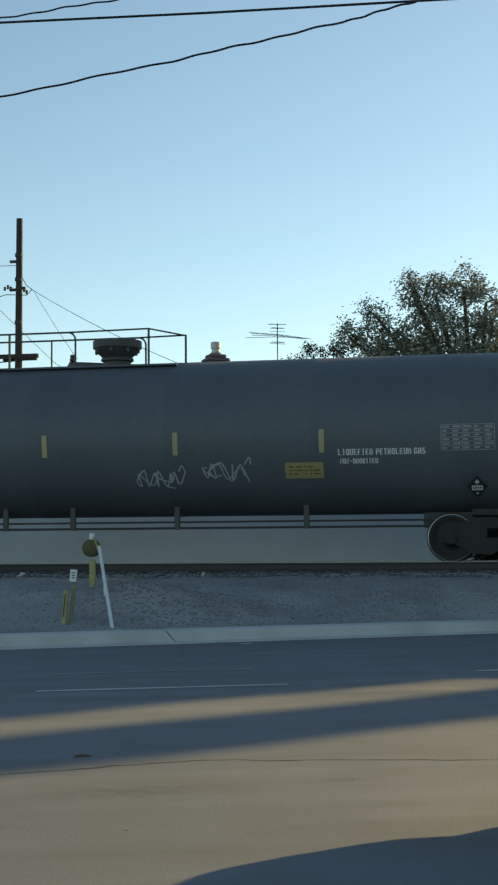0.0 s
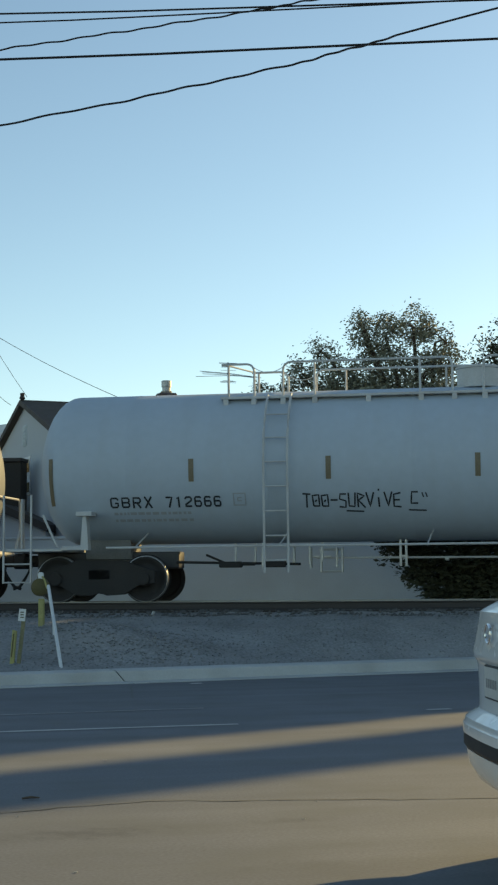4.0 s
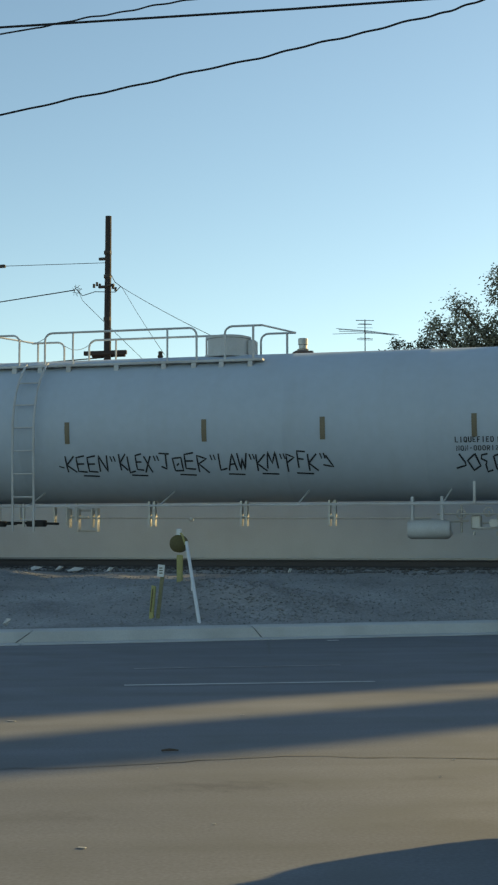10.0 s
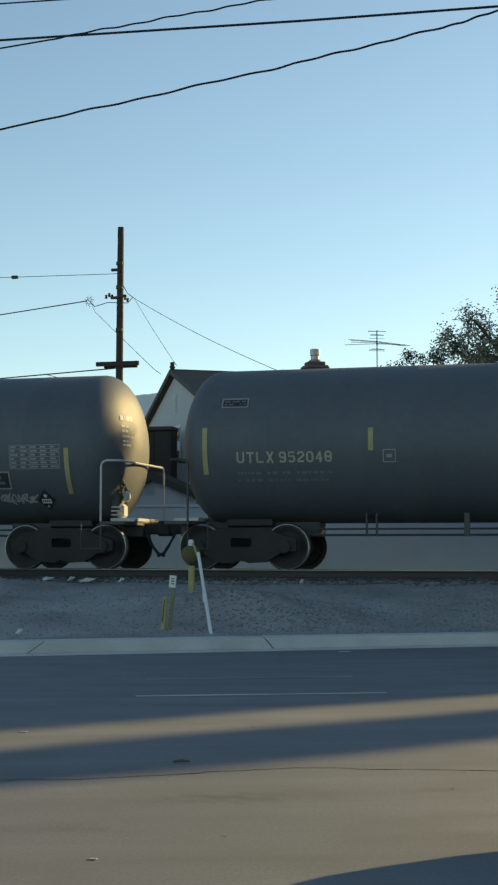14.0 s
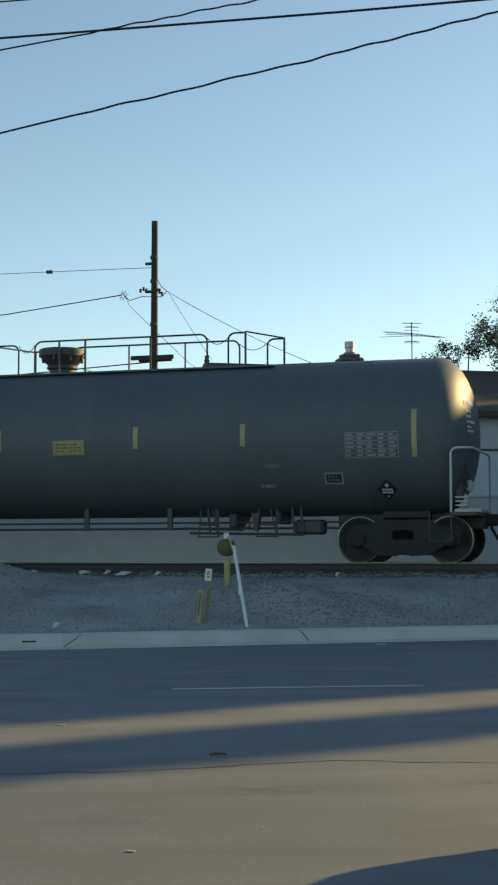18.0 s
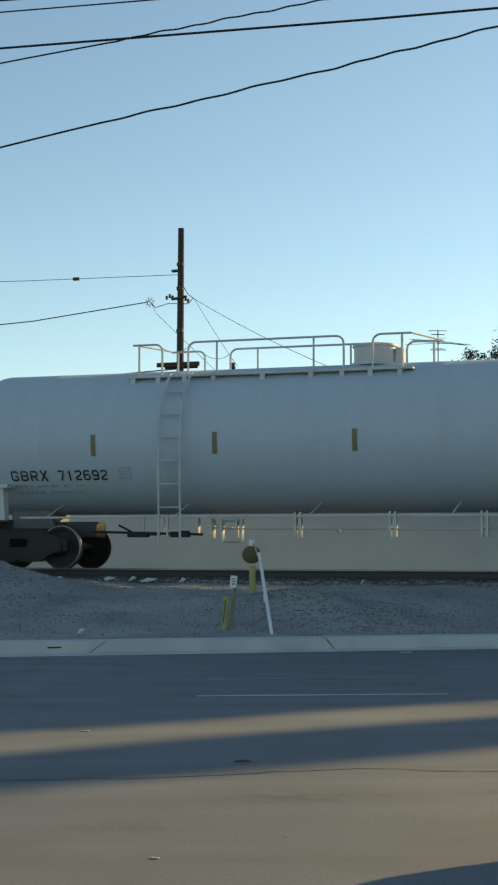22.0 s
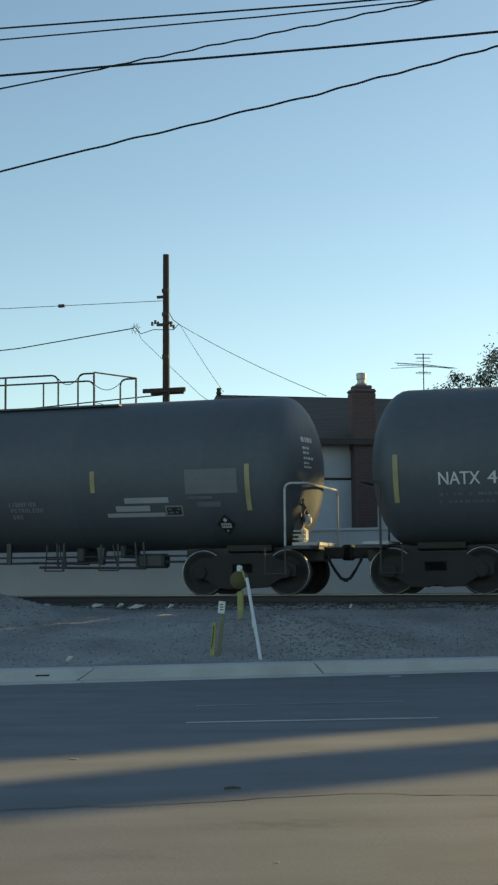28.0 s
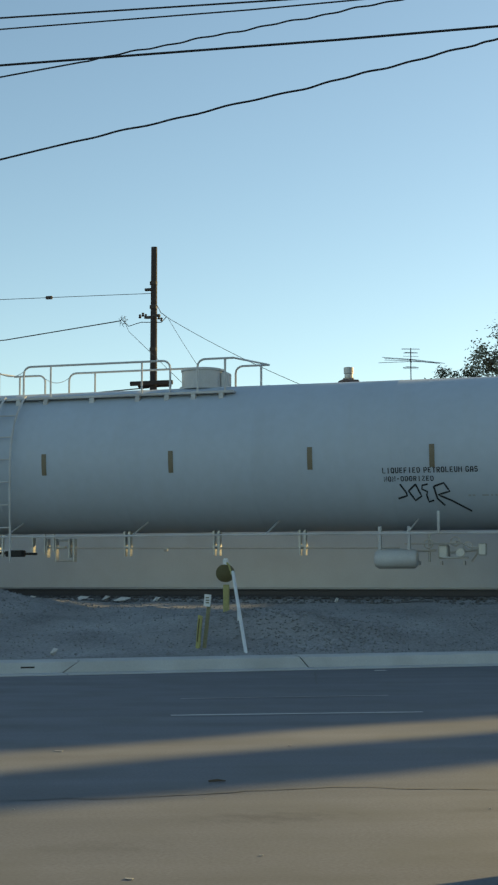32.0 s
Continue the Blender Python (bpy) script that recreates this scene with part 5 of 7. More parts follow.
def build_car(kind, L, layout="fore"):
    zc = 2.68 if kind == "white" else 2.52
    P = M_whitepart if kind == "white" else M_blackpart
    car = new("tank_car")
    tank(kind, L, zc, car)
    base = zc - shell(zc)
    for x, s in ((0.0, 1), (L, -1)):
        coupler(car, x, s)
        a, b = sorted((x + s * 0.45, x + s * 3.4))
        Shape().block(a, b, -0.28, 0.28, 0.66, 1.0, 0.02).link("stub_sill", M_blackpart, car)
        # saddle between sill and tank
        sa, sb = sorted((x + s * 1.5, x + s * 2.45))
        Shape().prism([(-0.5, base + 0.10), (-0.46, base - 0.04), (-0.36, 0.86), (0.36, 0.86), (0.46, base - 0.04), (0.5, base + 0.10), (0.3, base + 0.04), (0, base - 0.02), (-0.3, base + 0.04)], "x", sa, sb).link("saddle", M_saddle if kind == "white" else M_blackpart, car)
        truck(car, x + s * 1.95)
    if kind == "white":
        for x, s in ((0.0, 1), (L, -1)):
            a, b = sorted((x + s * (0.10 if s > 0 else 0.50), x + s * 1.30))
            Shape().block(a, b, -1.42, 1.42 if s > 0 else 0.95, 1.0, 1.06, 0.01).link("end_platform", P, car)
            if s > 0:
                er = Shape().block(0.15, 0.19, -0.50, -0.34, 1.06, 2.10, 0.008).link("end_post", P, car, "white upright post with a slanting brace")
                Shape().tube([(0.02, -0.40, 1.08), (0.17, -0.40, 1.72)], 0.026, 5).link("brace", P, er)
                Shape().tube([(1.20, -1.40, 1.08), (0.90, -1.40, 1.72)], 0.026, 5).link("brace", P, er)
                lo, hi, top = 0.11, 0.67, 2.12
            else:
                c = x - 0.66
                er = part("end_railing", Shape().tube([(c - 0.56, -1.40, 2.22), (c, -1.40, 2.22), (c, 0.75, 2.22)], 0.032, 6).mesh("end_railing", P), car, "white pipe end railing")
                for px, py in ((c - 0.52, -1.40), (c, -1.40), (c, 0.75)):
                    Shape().block(px - 0.02, px + 0.02, py - 0.08, py + 0.08, 1.06, 2.2, 0.006).link("post", P, er, "flat bar post")
                Shape().tube([(c, -1.40, 1.66), (c, 0.75, 1.66)], 0.018, 5).link("mid_rail", P, er)
                Shape().tube([(c - 0.92, -1.40, 1.08), (c - 0.56, -1.38, 1.72)], 0.026, 5).link("brace", P, er)
                Shape().tube([(c - 0.34, 0.72, 1.08), (c - 0.04, 0.74, 1.66)], 0.028, 5).link("brace", P, er)
                Shape().block(c - 0.12, c + 0.12, 0.45, 0.75, 0.82, 1.0, 0.02).link("bracket", P, er)
                lo, hi, top = 18.46 - 0.52, 18.46, 1.04
            st = Shape()
            for px in (lo, hi):
                st.block(px - 0.018, px + 0.018, -1.45, -1.41, 0.38, top, 0.004)
            for z in (0.40, 0.76):
                st.tube([(lo, -1.43, z), (hi, -1.43, z)], 0.016, 5)
            st.link("step_ladder", P, car)
            # tapered support that stands against the tank side
            jx = x + s * (1.77 if s > 0 else 2.22)
            jp = Shape().prism([(jx - 0.085, 1.02), (jx + 0.085, 1.02), (jx + 0.035, 1.68), (jx - 0.035, 1.68)], "y", -1.50, -1.30).link("support_post", P, car)
            Shape().block(jx - 0.16, jx + 0.16, -1.56, -1.18, 1.68, 1.77, 0.01).link("cap_plate", P, jp)
            Shape().block(min(x + s * 1.3, jx), max(x + s * 1.3, jx), -1.46, -1.40, 1.02, 1.1, 0.008).link("side_sill", P, car)
        # thin rail and lines along the lower side
        Shape().tube([(2.2, -1.46, 1.06), (L - 2.2, -1.46, 1.06)], 0.024, 6).link("side_rail", P, car)
        for x in (2.78, 5.6, 8.42, 11.23, 14.05):
            Shape().tube([(x, -1.46, 1.06), (x + 0.10, side_y(1.36, zc, 0.0), 1.36)], 0.016, 5).link("rail_bracket", P, car)
        Shape().tube([(6.2, -0.35, 0.84), (13.7, -0.35, 0.80)], 0.022, 6).link("brake_pipe", M_pipe, car)
        for k in range(3):
            x = (7.91, 9.88, 11.71)[k]
            h = Shape().block(x - 0.075, x - 0.03, -0.42, -0.28, 0.66, 1.18, 0.004).block(x + 0.035, x + 0.08, -0.42, -0.28, 0.66, 1.18, 0.004)
            h.block(x - 0.08, x + 0.09, -0.42, -0.28, 0.84, 0.88, 0.004).link("pipe_hanger", M_pipe, car)
        sf = Shape().tube([(6.29, -0.35, 0.57), (6.71, -0.35, 0.57)], 0.022, 5).tube([(6.29, -0.35, 1.0), (6.71, -0.35, 1.0)], 0.022, 5).link("step_frame", M_pipe, car, "galvanized step frame")
        for x, z0 in ((6.09, 0.64), (6.29, 0.55), (6.60, 0.64), (6.71, 0.55)):
            Shape().block(x - 0.018, x + 0.018, -0.43, -0.27, z0, 1.04, 0.006).link("hanger", M_pipe, sf)
        Shape().block(6.05, 6.50, -0.40, -0.30, 0.84, 0.88, 0.008).link("tie_bar", M_pipe, sf)
        Shape().lathe([(8.72, 0.03), (8.74, 0.045), (8.78, 0.045), (8.80, 0.03)], "x", (0, -0.35, 0.80), 10).link("pipe_collar", M_pipe, car)
        Shape().block(5.73, 5.77, -0.42, -0.28, 0.74, 1.07, 0.006).link("rod_hanger", M_pipe, car)
        res = Shape().lathe([(0, 0.02), (0.02, 0.15), (0.08, 0.19), (0.79, 0.19), (0.85, 0.15), (0.87, 0.02)], "x", (13.27, -0.75, 0.58), 16).link("air_reservoir", P, car, smooth=True)
        for x in (13.35, 13.93):
            Shape().block(x, x + 0.06, -0.8, -0.7, 0.74, 1.22, 0.006).link("strap", P, res)
        bv = Shape().block(14.40, 14.60, -0.9, -0.6, 0.68, 0.96, 0.03).link("brake_valve", M_pipe, car)
        for a, b in (((13.7, -0.75, 0.82), (14.35, -0.75, 0.85)), ((14.62, -0.75, 0.8), (15.3, -0.75, 0.86)), ((14.5, -0.9, 0.7), (15.0, -0.9, 0.7)), ((14.2, -0.7, 0.62), (14.2, -0.7, 1.2)), ((15.05, -0.8, 0.62), (15.3, -0.8, 0.98))):
            Shape().tube([a, b], 0.026, 6).link("pipe", M_pipe, bv)
        Shape().lathe([(-0.03, 0.085), (0.03, 0.085)], "y", (14.85, -0.95, 0.80), 14).link("flange", M_pipe, bv)
        bv.location = (0.08, 0.42, -0.10)
        for hx, hz in ((14.22, 0.98), (14.75, 1.02), (15.0, 0.92)):
            Shape().tube([(hx + 0.09 * math.cos(t), -0.92, hz + 0.09 * math.sin(t)) for t in np.linspace(0, 2 * math.pi, 13)], 0.016, 5).link("hand_wheel", M_pipe, bv)
            Shape().tube([(hx, -0.94, hz), (hx, -0.70, hz)], 0.018, 5).link("valve_stem", M_pipe, bv)
        for hx in (14.0, 14.45, 14.9):
            Shape().block(hx - 0.02, hx + 0.02, -0.84, -0.66, 0.56, 0.64, 0.006).link("clip", M_pipe, bv)
        Shape().tube([(13.75, -0.95, 0.98), (14.9, -0.95, 0.98), (15.05, -0.95, 0.90), (15.25, -0.95, 0.90)], 0.02, 6).link("pipe", M_pipe, bv)
        Shape().block(15.2, 15.36, -0.98, -0.86, 0.74, 0.98, 0.02).link("cut_off_cock", M_pipe, bv)
        Shape().block(14.63, 14.68, -1.50, -1.45, 1.05, 1.48, 0.006).link("drop_bar", P, car)
        rig = Shape().tube([(3.4, -0.5, 0.78), (5.9, -0.5, 0.72)], 0.03, 6)
        rig.tube([(4.0, -0.45, 0.92), (4.5, -0.7, 0.72), (5.0, -0.6, 0.72)], 0.025, 5).block(4.3, 4.75, -0.75, -0.55, 0.66, 0.78, 0.02).block(5.2, 5.6, -0.6, -0.4, 0.66, 0.80, 0.02)
        rig.link("brake_rigging", M_truck, car)
        # pale hangers added in place of sunlit glints on the brake rigging
        for hx, hy, z0 in ((4.62, -0.62, 0.70), (4.98, -0.40, 0.74), (5.16, -0.62, 0.66), (6.08, -0.50, 0.70), (6.34, -0.62, 0.76)):
            Shape().block(hx - 0.02, hx + 0.02, hy - 0.03, hy + 0.03, z0, 1.14, 0.005).link("rod_hanger", M_pipe, car)
        # ladder, walkway and guards
        lad = Shape()
        for lx in (5.34, 5.80):
            pts = [(lx, -1.62, 0.55), (lx, -1.62, 1.2), (lx, -1.66, 2.0), (lx, -1.66, 2.8)]
            pts += [(lx, -(TR + 0.13) * math.cos(a), zc + (TR + 0.13) * math.sin(a)) for a in np.linspace(0.15, 0.98, 8)]
            lad.tube(pts, 0.026, 5)
        la = lad.link("ladder", P, car)
        for k in range(8):
            z = 0.78 + k * 0.47
            if z < 2.85:
                y = -1.62 if z < 1.3 else -1.65
            else:
                y = -math.sqrt((TR + 0.13) ** 2 - (z - zc) ** 2)
            if z < 4.0:
                Shape().tube([(5.34, y, z), (5.80, y, z)], 0.016, 5).link("rung", P, la)
        deck_z = 4.02
        for y0, y1 in ((-0.98, -0.50), (0.50, 0.98)):
            d = Shape().block(4.40, 10.42, y0, y1, deck_z - 0.05, deck_z, 0.006).link("walkway", P, car, "grey-white steel walkway on top")
            s = -1 if y0 < 0 else 1
            for x in (4.5, 5.06, 5.64, 6.27, 7.32, 8.34, 8.98, 9.56, 10.16):
                z1 = zc + math.sqrt(TR ** 2 - 0.85 ** 2) - 0.06
                Shape().prism([(s * 0.97, deck_z - 0.05), (s * 0.78, deck_z - 0.05), (s * 0.93, z1 - 0.16), (s * 0.98, z1 - 0.18)], "x", x - 0.05, x + 0.05).link("bracket", P, d)
        # guard rails: end loop, main loop with posts, and the loop by the housing
        top = 4.735
        for y, e0, e1, m0, m1, posts, l0, l1 in ((-0.62, 4.50, 5.02, 5.60, 8.94, (6.23, 8.31), 9.54, 10.32), (0.60, 4.93, 5.55, 6.13, 9.40, (6.75, 8.80), 10.00, 10.75)):
            g = loop_rail(m0, m1, y, deck_z, top, 0.024, 0.16).link("guard_rail", P, car, "bent pipe guard rail")
            for x in posts:
                Shape().tube([(x, y, deck_z), (x, y, top)], 0.022, 6).link("post", P, g)
            loop_rail(e0 - 0.14, e1, y, deck_z, top - 0.02, 0.024, 0.15, left=False).link("rail", P, g)
            Shape().tube([(e0, y, deck_z), (e0, y, top - 0.02)], 0.024, 6).link("post", P, g)
            loop_rail(l0, l1, y, deck_z, top, 0.024, 0.16, right=False).link("rail", P, g)
            Shape().tube([(l1 - 0.18, y, deck_z - 0.05), (l1 - 0.18, y, top)], 0.026, 6).link("post", P, g)
            Shape().tube([(e1 + (m0 - e1) * k / 6, y, top - 0.1 - 0.10 * (1 - (k / 3 - 1) ** 2)) for k in range(7)], 0.007, 4).link("chain", P, g)
        Shape().tube([(4.42, -0.62, top - 0.02), (4.85, 0.60, top - 0.02)], 0.02, 5).link("cross_rail", P, car)
        Shape().tube([(10.32, -0.62, top), (10.75, 0.60, top)], 0.022, 5).link("cross_rail", P, car)
        man = Shape().lathe([(0, 0.50), (0.05, 0.50), (0.06, 0.44), (0.38, 0.44), (0.39, 0.47), (0.43, 0.47), (0.45, 0.40)], "z", (9.46, 0, 4.16), 28).link("manway_housing", P, car, "round white valve housing", smooth=True)
        Shape().block(9.89, 10.05, -0.15, 0.15, 4.17, 4.52, 0.03).link("lid_hinge", P, man)
    else:
        # dark cars: a pair of thin rails below the tank side on hangers
        for z, r in ((0.81, 0.020), (0.69, 0.024)):
            Shape().tube([(3.2, -0.70, z), (L - 3.2, -0.70, z)], r, 5).link("side_rail", P, car)
        posts = ((7.01, 9.20, 11.31, 13.57, 15.77) if L > 20 else (4.53, 6.4, 8.58, 10.75, 12.6) if L < 19.5 else (4.56, 6.49, 8.68, 10.86, 12.3) if layout == "aft" else (4.6, 7.66, 9.1, 11.28, 13.9))
        for k, x in enumerate(posts):
            if L < 20 and (layout == "fore" or k >= (1 if L < 19.5 else 3)):
                Shape().block(x - 0.055, x + 0.055, -0.735, -0.665, 0.66, base + 0.19, 0.01).link("rail_hanger", P, car)
            else:
                for dx in (-0.06, 0.06) if L > 20 else (-0.10, 0.10):
                    Shape().block(x + dx - 0.02, x + dx + 0.02, -0.735, -0.665, 0.66, base + 0.19, 0.006).link("rail_hanger", P, car)
        for x, s in ((0.0, 1), (L, -1)):
            R = M_whitepart if s < 0 else P
            a, b = sorted((x + s * 0.45, x + s * 0.98))
            Shape().block(a, b, -0.78, 0.78, 0.98, 1.05, 0.01).link("end_platform", M_whitepart, car, "pale end platform")
            Shape().block(a, b, -1.42, 1.42, 0.90, 0.97, 0.01).link("end_sill", P, car)
            e0, e1 = x + s * 0.55, x + s * 0.95
            er = Shape().tube([(e1, -1.42, 0.97), (e1, -1.42, 2.08)] + [(e1 - s * 0.12 * (1 - math.cos(t)), -1.42, 2.08 + 0.12 * math.sin(t)) for t in (0.5, 1.0, 1.57)]
                              + [(e0 + s * 0.14, -1.42, 2.2), (e0 + s * 0.04, -1.38, 2.2), (e0, -1.28, 2.2), (e0, 1.28, 2.2), (e0, 1.37, 2.17), (e0, 1.42, 2.08), (e0, 1.42, 0.97)], 0.024, 6).link("end_railing", R, car, "thin bent pipe end railing")
            Shape().tube([(e1, -1.42, 0.94), (e1, -1.42, 0.42), (e1 + s * 0.42, -1.42, 0.42), (e1 + s * 0.42, -1.42, 0.94)], 0.018, 5).link("sill_step", P, er)
        # hand brake at one end
        hb = Shape().block(L - 0.98, L - 0.80, -0.75, -0.40, 1.20, 1.72, 0.03).link("hand_brake", M_blackpart, car)
        # gear case, hub and rungs are coloured pale for sunlight on the brake
        Shape().block(L - 0.90, L - 0.74, -0.66, -0.34, 1.05, 1.34, 0.05).link("gear_case", M_whitepart, hb, "gear case, pale for the sunlight on it")
        Shape().lathe([(0, 0.05), (0.05, 0.11), (0.12, 0.12), (0.17, 0.06)], "x", (L - 0.80, -0.57, 1.50), 14).link("hub", M_whitepart, hb, smooth=True)
        for bz in (1.10, 1.18, 1.26):
            Shape().block(L - 0.96, L - 0.72, -0.80, -0.76, bz, bz + 0.03, 0.006).link("rung", M_whitepart, hb)
        Shape().tube([(L - 0.74, -0.57 + 0.27 * math.cos(a), 1.72 + 0.27 * math.sin(a)) for a in np.linspace(0, 2 * math.pi, 17)], 0.022, 5).link("brake_wheel", M_blackpart, hb)
        for a in (0.5, 1.55, 2.6):
            Shape().tube([(L - 0.74, -0.57 - 0.26 * math.cos(a), 1.72 - 0.26 * math.sin(a)), (L - 0.74, -0.57 + 0.26 * math.cos(a), 1.72 + 0.26 * math.sin(a))], 0.012, 4).link("spoke", M_blackpart, hb)
        Shape().tube([(L - 0.95, -0.3, 1.1), (L - 0.9, -0.25, 1.6), (L - 0.85, -0.45, 1.85)], 0.03, 5).link("chain", M_truck, hb)
        # guard rails: for each side the end post or loop, the main loop, its posts and the far end
        if L > 20:
            dome, top = 10.20, 4.75
            sides = ((-0.54, (4.61, None), (5.44, 9.33), (6.58, 8.78), 10.90), (0.54, (4.44, 5.30), (5.93, 10.15), (7.12, 9.32), 11.43))
        elif layout == "fore":
            dome, top = 9.83, 4.75
            sides = ((-0.54, (4.73, 5.11), (5.71, 9.09), (7.66,), 10.65), (0.54, (5.27, 5.63), (6.23, 10.3), (8.21,), 11.17))
        else:
            dome, top = 9.86, 4.73
            sides = ((-0.54, (8.46, 9.07), (9.45, 13.35), (10.02, 10.62, 12.1), 14.18), (0.54, (8.97, 9.5), (9.9, 13.73), (11.2, 12.5), 14.72))
        lo, hi = sides[0][1][0] - 0.1, sides[1][4] + 0.1
        for y, (e0, e1), (m0, m1), posts, end in sides:
            g = loop_rail(m0, m1, y, 4.02, top, 0.021, 0.16).link("guard_rail", M_blackpart, car, "dark bent pipe guard rail")
            for x in posts:
                Shape().tube([(x, y, 4.02), (x, y, top)], 0.026 if y < 0 else 0.020, 6).link("post", M_blackpart, g)
            Shape().tube([(e0, y, 4.02), (e0, y, top - 0.06)], 0.026, 6).link("post", M_blackpart, g)
            if e1:
                loop_rail(e0, e1, y, 4.02, top - 0.06, 0.020, 0.14, left=False).link("rail", M_blackpart, g)
            # a slack chain closes the gap at the steps
            c0 = e1 or e0
            Shape().tube([(c0 + (m0 - c0) * k / 8, y, top - 0.07 - (0.16 if e1 else 0.04) * (1 - (k / 4 - 1) ** 2)) for k in range(9)], 0.008, 4).link("chain", M_blackpart, g)
            if layout == "fore":
                Shape().tube([(m1 - 0.2, y, top), (end, y, top + 0.02)], 0.019, 5).link("rail", M_blackpart, g)
            else:
                loop_rail(end - 0.37, end, y, 4.02, top, 0.021, 0.14, right=False).link("rail", M_blackpart, g)
                Shape().tube([(m1 + (end - 0.37 - m1) * k / 8, y, top - 0.08 - 0.14 * (1 - (k / 4 - 1) ** 2)) for k in range(9)], 0.008, 4).link("chain", M_blackpart, g)
            Shape().tube([(end, y, top + 0.02), (end, y, 4.02)], 0.024, 6).link("post", M_blackpart, g)
        for k, z in ((1, top - 0.06), (4, top + 0.02)):
            a, b = (sides[0][k], sides[1][k]) if k == 4 else (sides[0][1][0], sides[1][1][0])
            Shape().tube([(a, -0.54, z), (b, 0.54, z - 0.01)], 0.018, 5).link("cross_rail", M_blackpart, car)
        for y0, y1 in ((-0.72, -0.42), (0.42, 0.72)):
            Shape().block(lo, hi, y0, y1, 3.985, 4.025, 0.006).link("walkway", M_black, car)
        man = Shape().lathe([(-0.05, 0.28), (0.10, 0.28), (0.13, 0.34), (0.17, 0.34), (0.20, 0.31), (0.30, 0.42), (0.38, 0.47), (0.39, 0.51), (0.54, 0.51), (0.56, 0.47)], "z", (dome, 0, 4.06), 28).link("manway_housing", M_blackpart, car, "flared dark valve housing", smooth=True)
        for a in range(8):
            t = a * math.pi / 4
            Shape().block(dome + 0.45 * math.cos(t) - 0.03, dome + 0.45 * math.cos(t) + 0.03, 0.45 * math.sin(t) - 0.03, 0.45 * math.sin(t) + 0.03, 4.34, 4.58, 0.01).link("clamp", M_blackpart, man)
        # drain gear, steps and brake gear under the tank
        g0 = 9.2 if layout == "aft" else -0.2 if L > 20 else 0.0
        low = 0.2 if layout == "aft" else 0.0
        gear = Shape().block(4.68 + g0, (5.24 if L > 20 else 5.05) + g0 - low, -0.75, 0.3, 0.50 + low, 1.0, 0.03).link("drain_gear", M_blackpart, car)
        Shape().block(5.64 + g0, 5.86 + g0 - low / 2, -0.7, 0.2, 0.58 + low, 1.05, 0.03).link("drain_valve", M_blackpart, gear)
        for x in (4.33, 4.50, 6.1, 6.28):
            Shape().tube([(x + g0, -0.9, 0.60), (x + g0 - 0.06, -0.85, 1.10)], 0.026, 5).link("hanger", M_blackpart, gear)
        Shape().tube([(3.9 + g0, -0.9, 0.60), (6.3 + g0, -0.9, 0.56)], 0.028, 5).link("brake_rod", M_blackpart, gear)
        Shape().tube([(3.7 + g0, -0.8, 0.70), (5.0 + g0, -0.8, 0.66)], 0.024, 5).link("brake_rod", M_blackpart, gear)
        for sx in ((13.66, 14.87) if layout == "aft" else (5.12, 6.39) if L > 20 else (5.3, 6.44)):
            Shape().tube([(sx - 0.19, -1.31, 1.05), (sx - 0.22, -1.36, 0.52), (sx + 0.20, -1.36, 0.52), (sx + 0.17, -1.31, 1.05)], 0.024, 5).link("sill_step", M_blackpart, car)
            Shape().tube([(sx - 0.2, -1.34, 0.76), (sx + 0.18, -1.34, 0.76)], 0.018, 5).link("step_rung", M_blackpart, car)
            Shape().tube([(sx + 0.02, -1.20, 1.05), (sx + 0.19, -1.36, 0.54)], 0.016, 5).link("step_stay", M_blackpart, car)
        if layout == "aft":
            Shape().block(15.28, 15.86, -0.85, -0.4, 0.56, 0.86, 0.05).link("air_reservoir", M_blackpart, car)
            Shape().prism([(14.40, 1.0), (14.58, 1.0), (14.53, 0.64), (14.46, 0.64)], "y", -0.9, -0.75).link("drain_spout", M_blackpart, car)
    return car


KINDS = {}


def train_car(kind, x_left, L, label, layout="fore"):
    key = (kind, round(L, 1), layout)
    m = pose(x_left - 6.65, TRACK_Y, RAIL_TOP)
    if key not in KINDS:
        KINDS[key] = build_car(kind, L, layout)
        car = KINDS[key]
        car.matrix_basis = m
    else:
        car = copy_thing(KINDS[key], m)
        for ob in list(car.children_recursive):
            if ob.get("own"):
                bpy.data.objects.remove(ob)
    return tagged(car, label, "tank car", "tank cars of the train")



def stripes(car, zc, xs, ends, dz=0.0, mat=M_stripe, edz=None):
    for x in xs:
        patch(x - 0.05, x + 0.05, 2.32 + dz, 2.76 + dz, zc).link("reflector_stripe", mat, car)
    if edz is None:
        edz = dz
    for x in ends:
        patch(x - 0.05, x + 0.05, 1.90 + edz, 2.82 + edz, zc, 8).link("reflector_stripe", mat, car)


def head_patch(L, zc, yz, lift):
    """A flat shape laid on the domed right-hand end of a tank."""
    def on(y, z):
        return (L - HEAD + 0.76 * math.cos(math.asin(min(1, math.hypot(y, z - zc) / shell(zc)))) + lift, y, z)
    n = len(yz)
    cy, cz = sum(y for y, z in yz) / n, sum(z for y, z in yz) / n
    v, f = [on(cy, cz)], []
    for k in range(n):
        (a, b), (c, d) = yz[k], yz[(k + 1) % n]
        for t in (0.0, 0.5):
            v.append(on(a + (c - a) * t, b + (d - b) * t))
    m = len(v) - 1
    f = [(0, 1 + k, 1 + (k + 1) % m) for k in range(m)]
    return Shape().put(v, f)


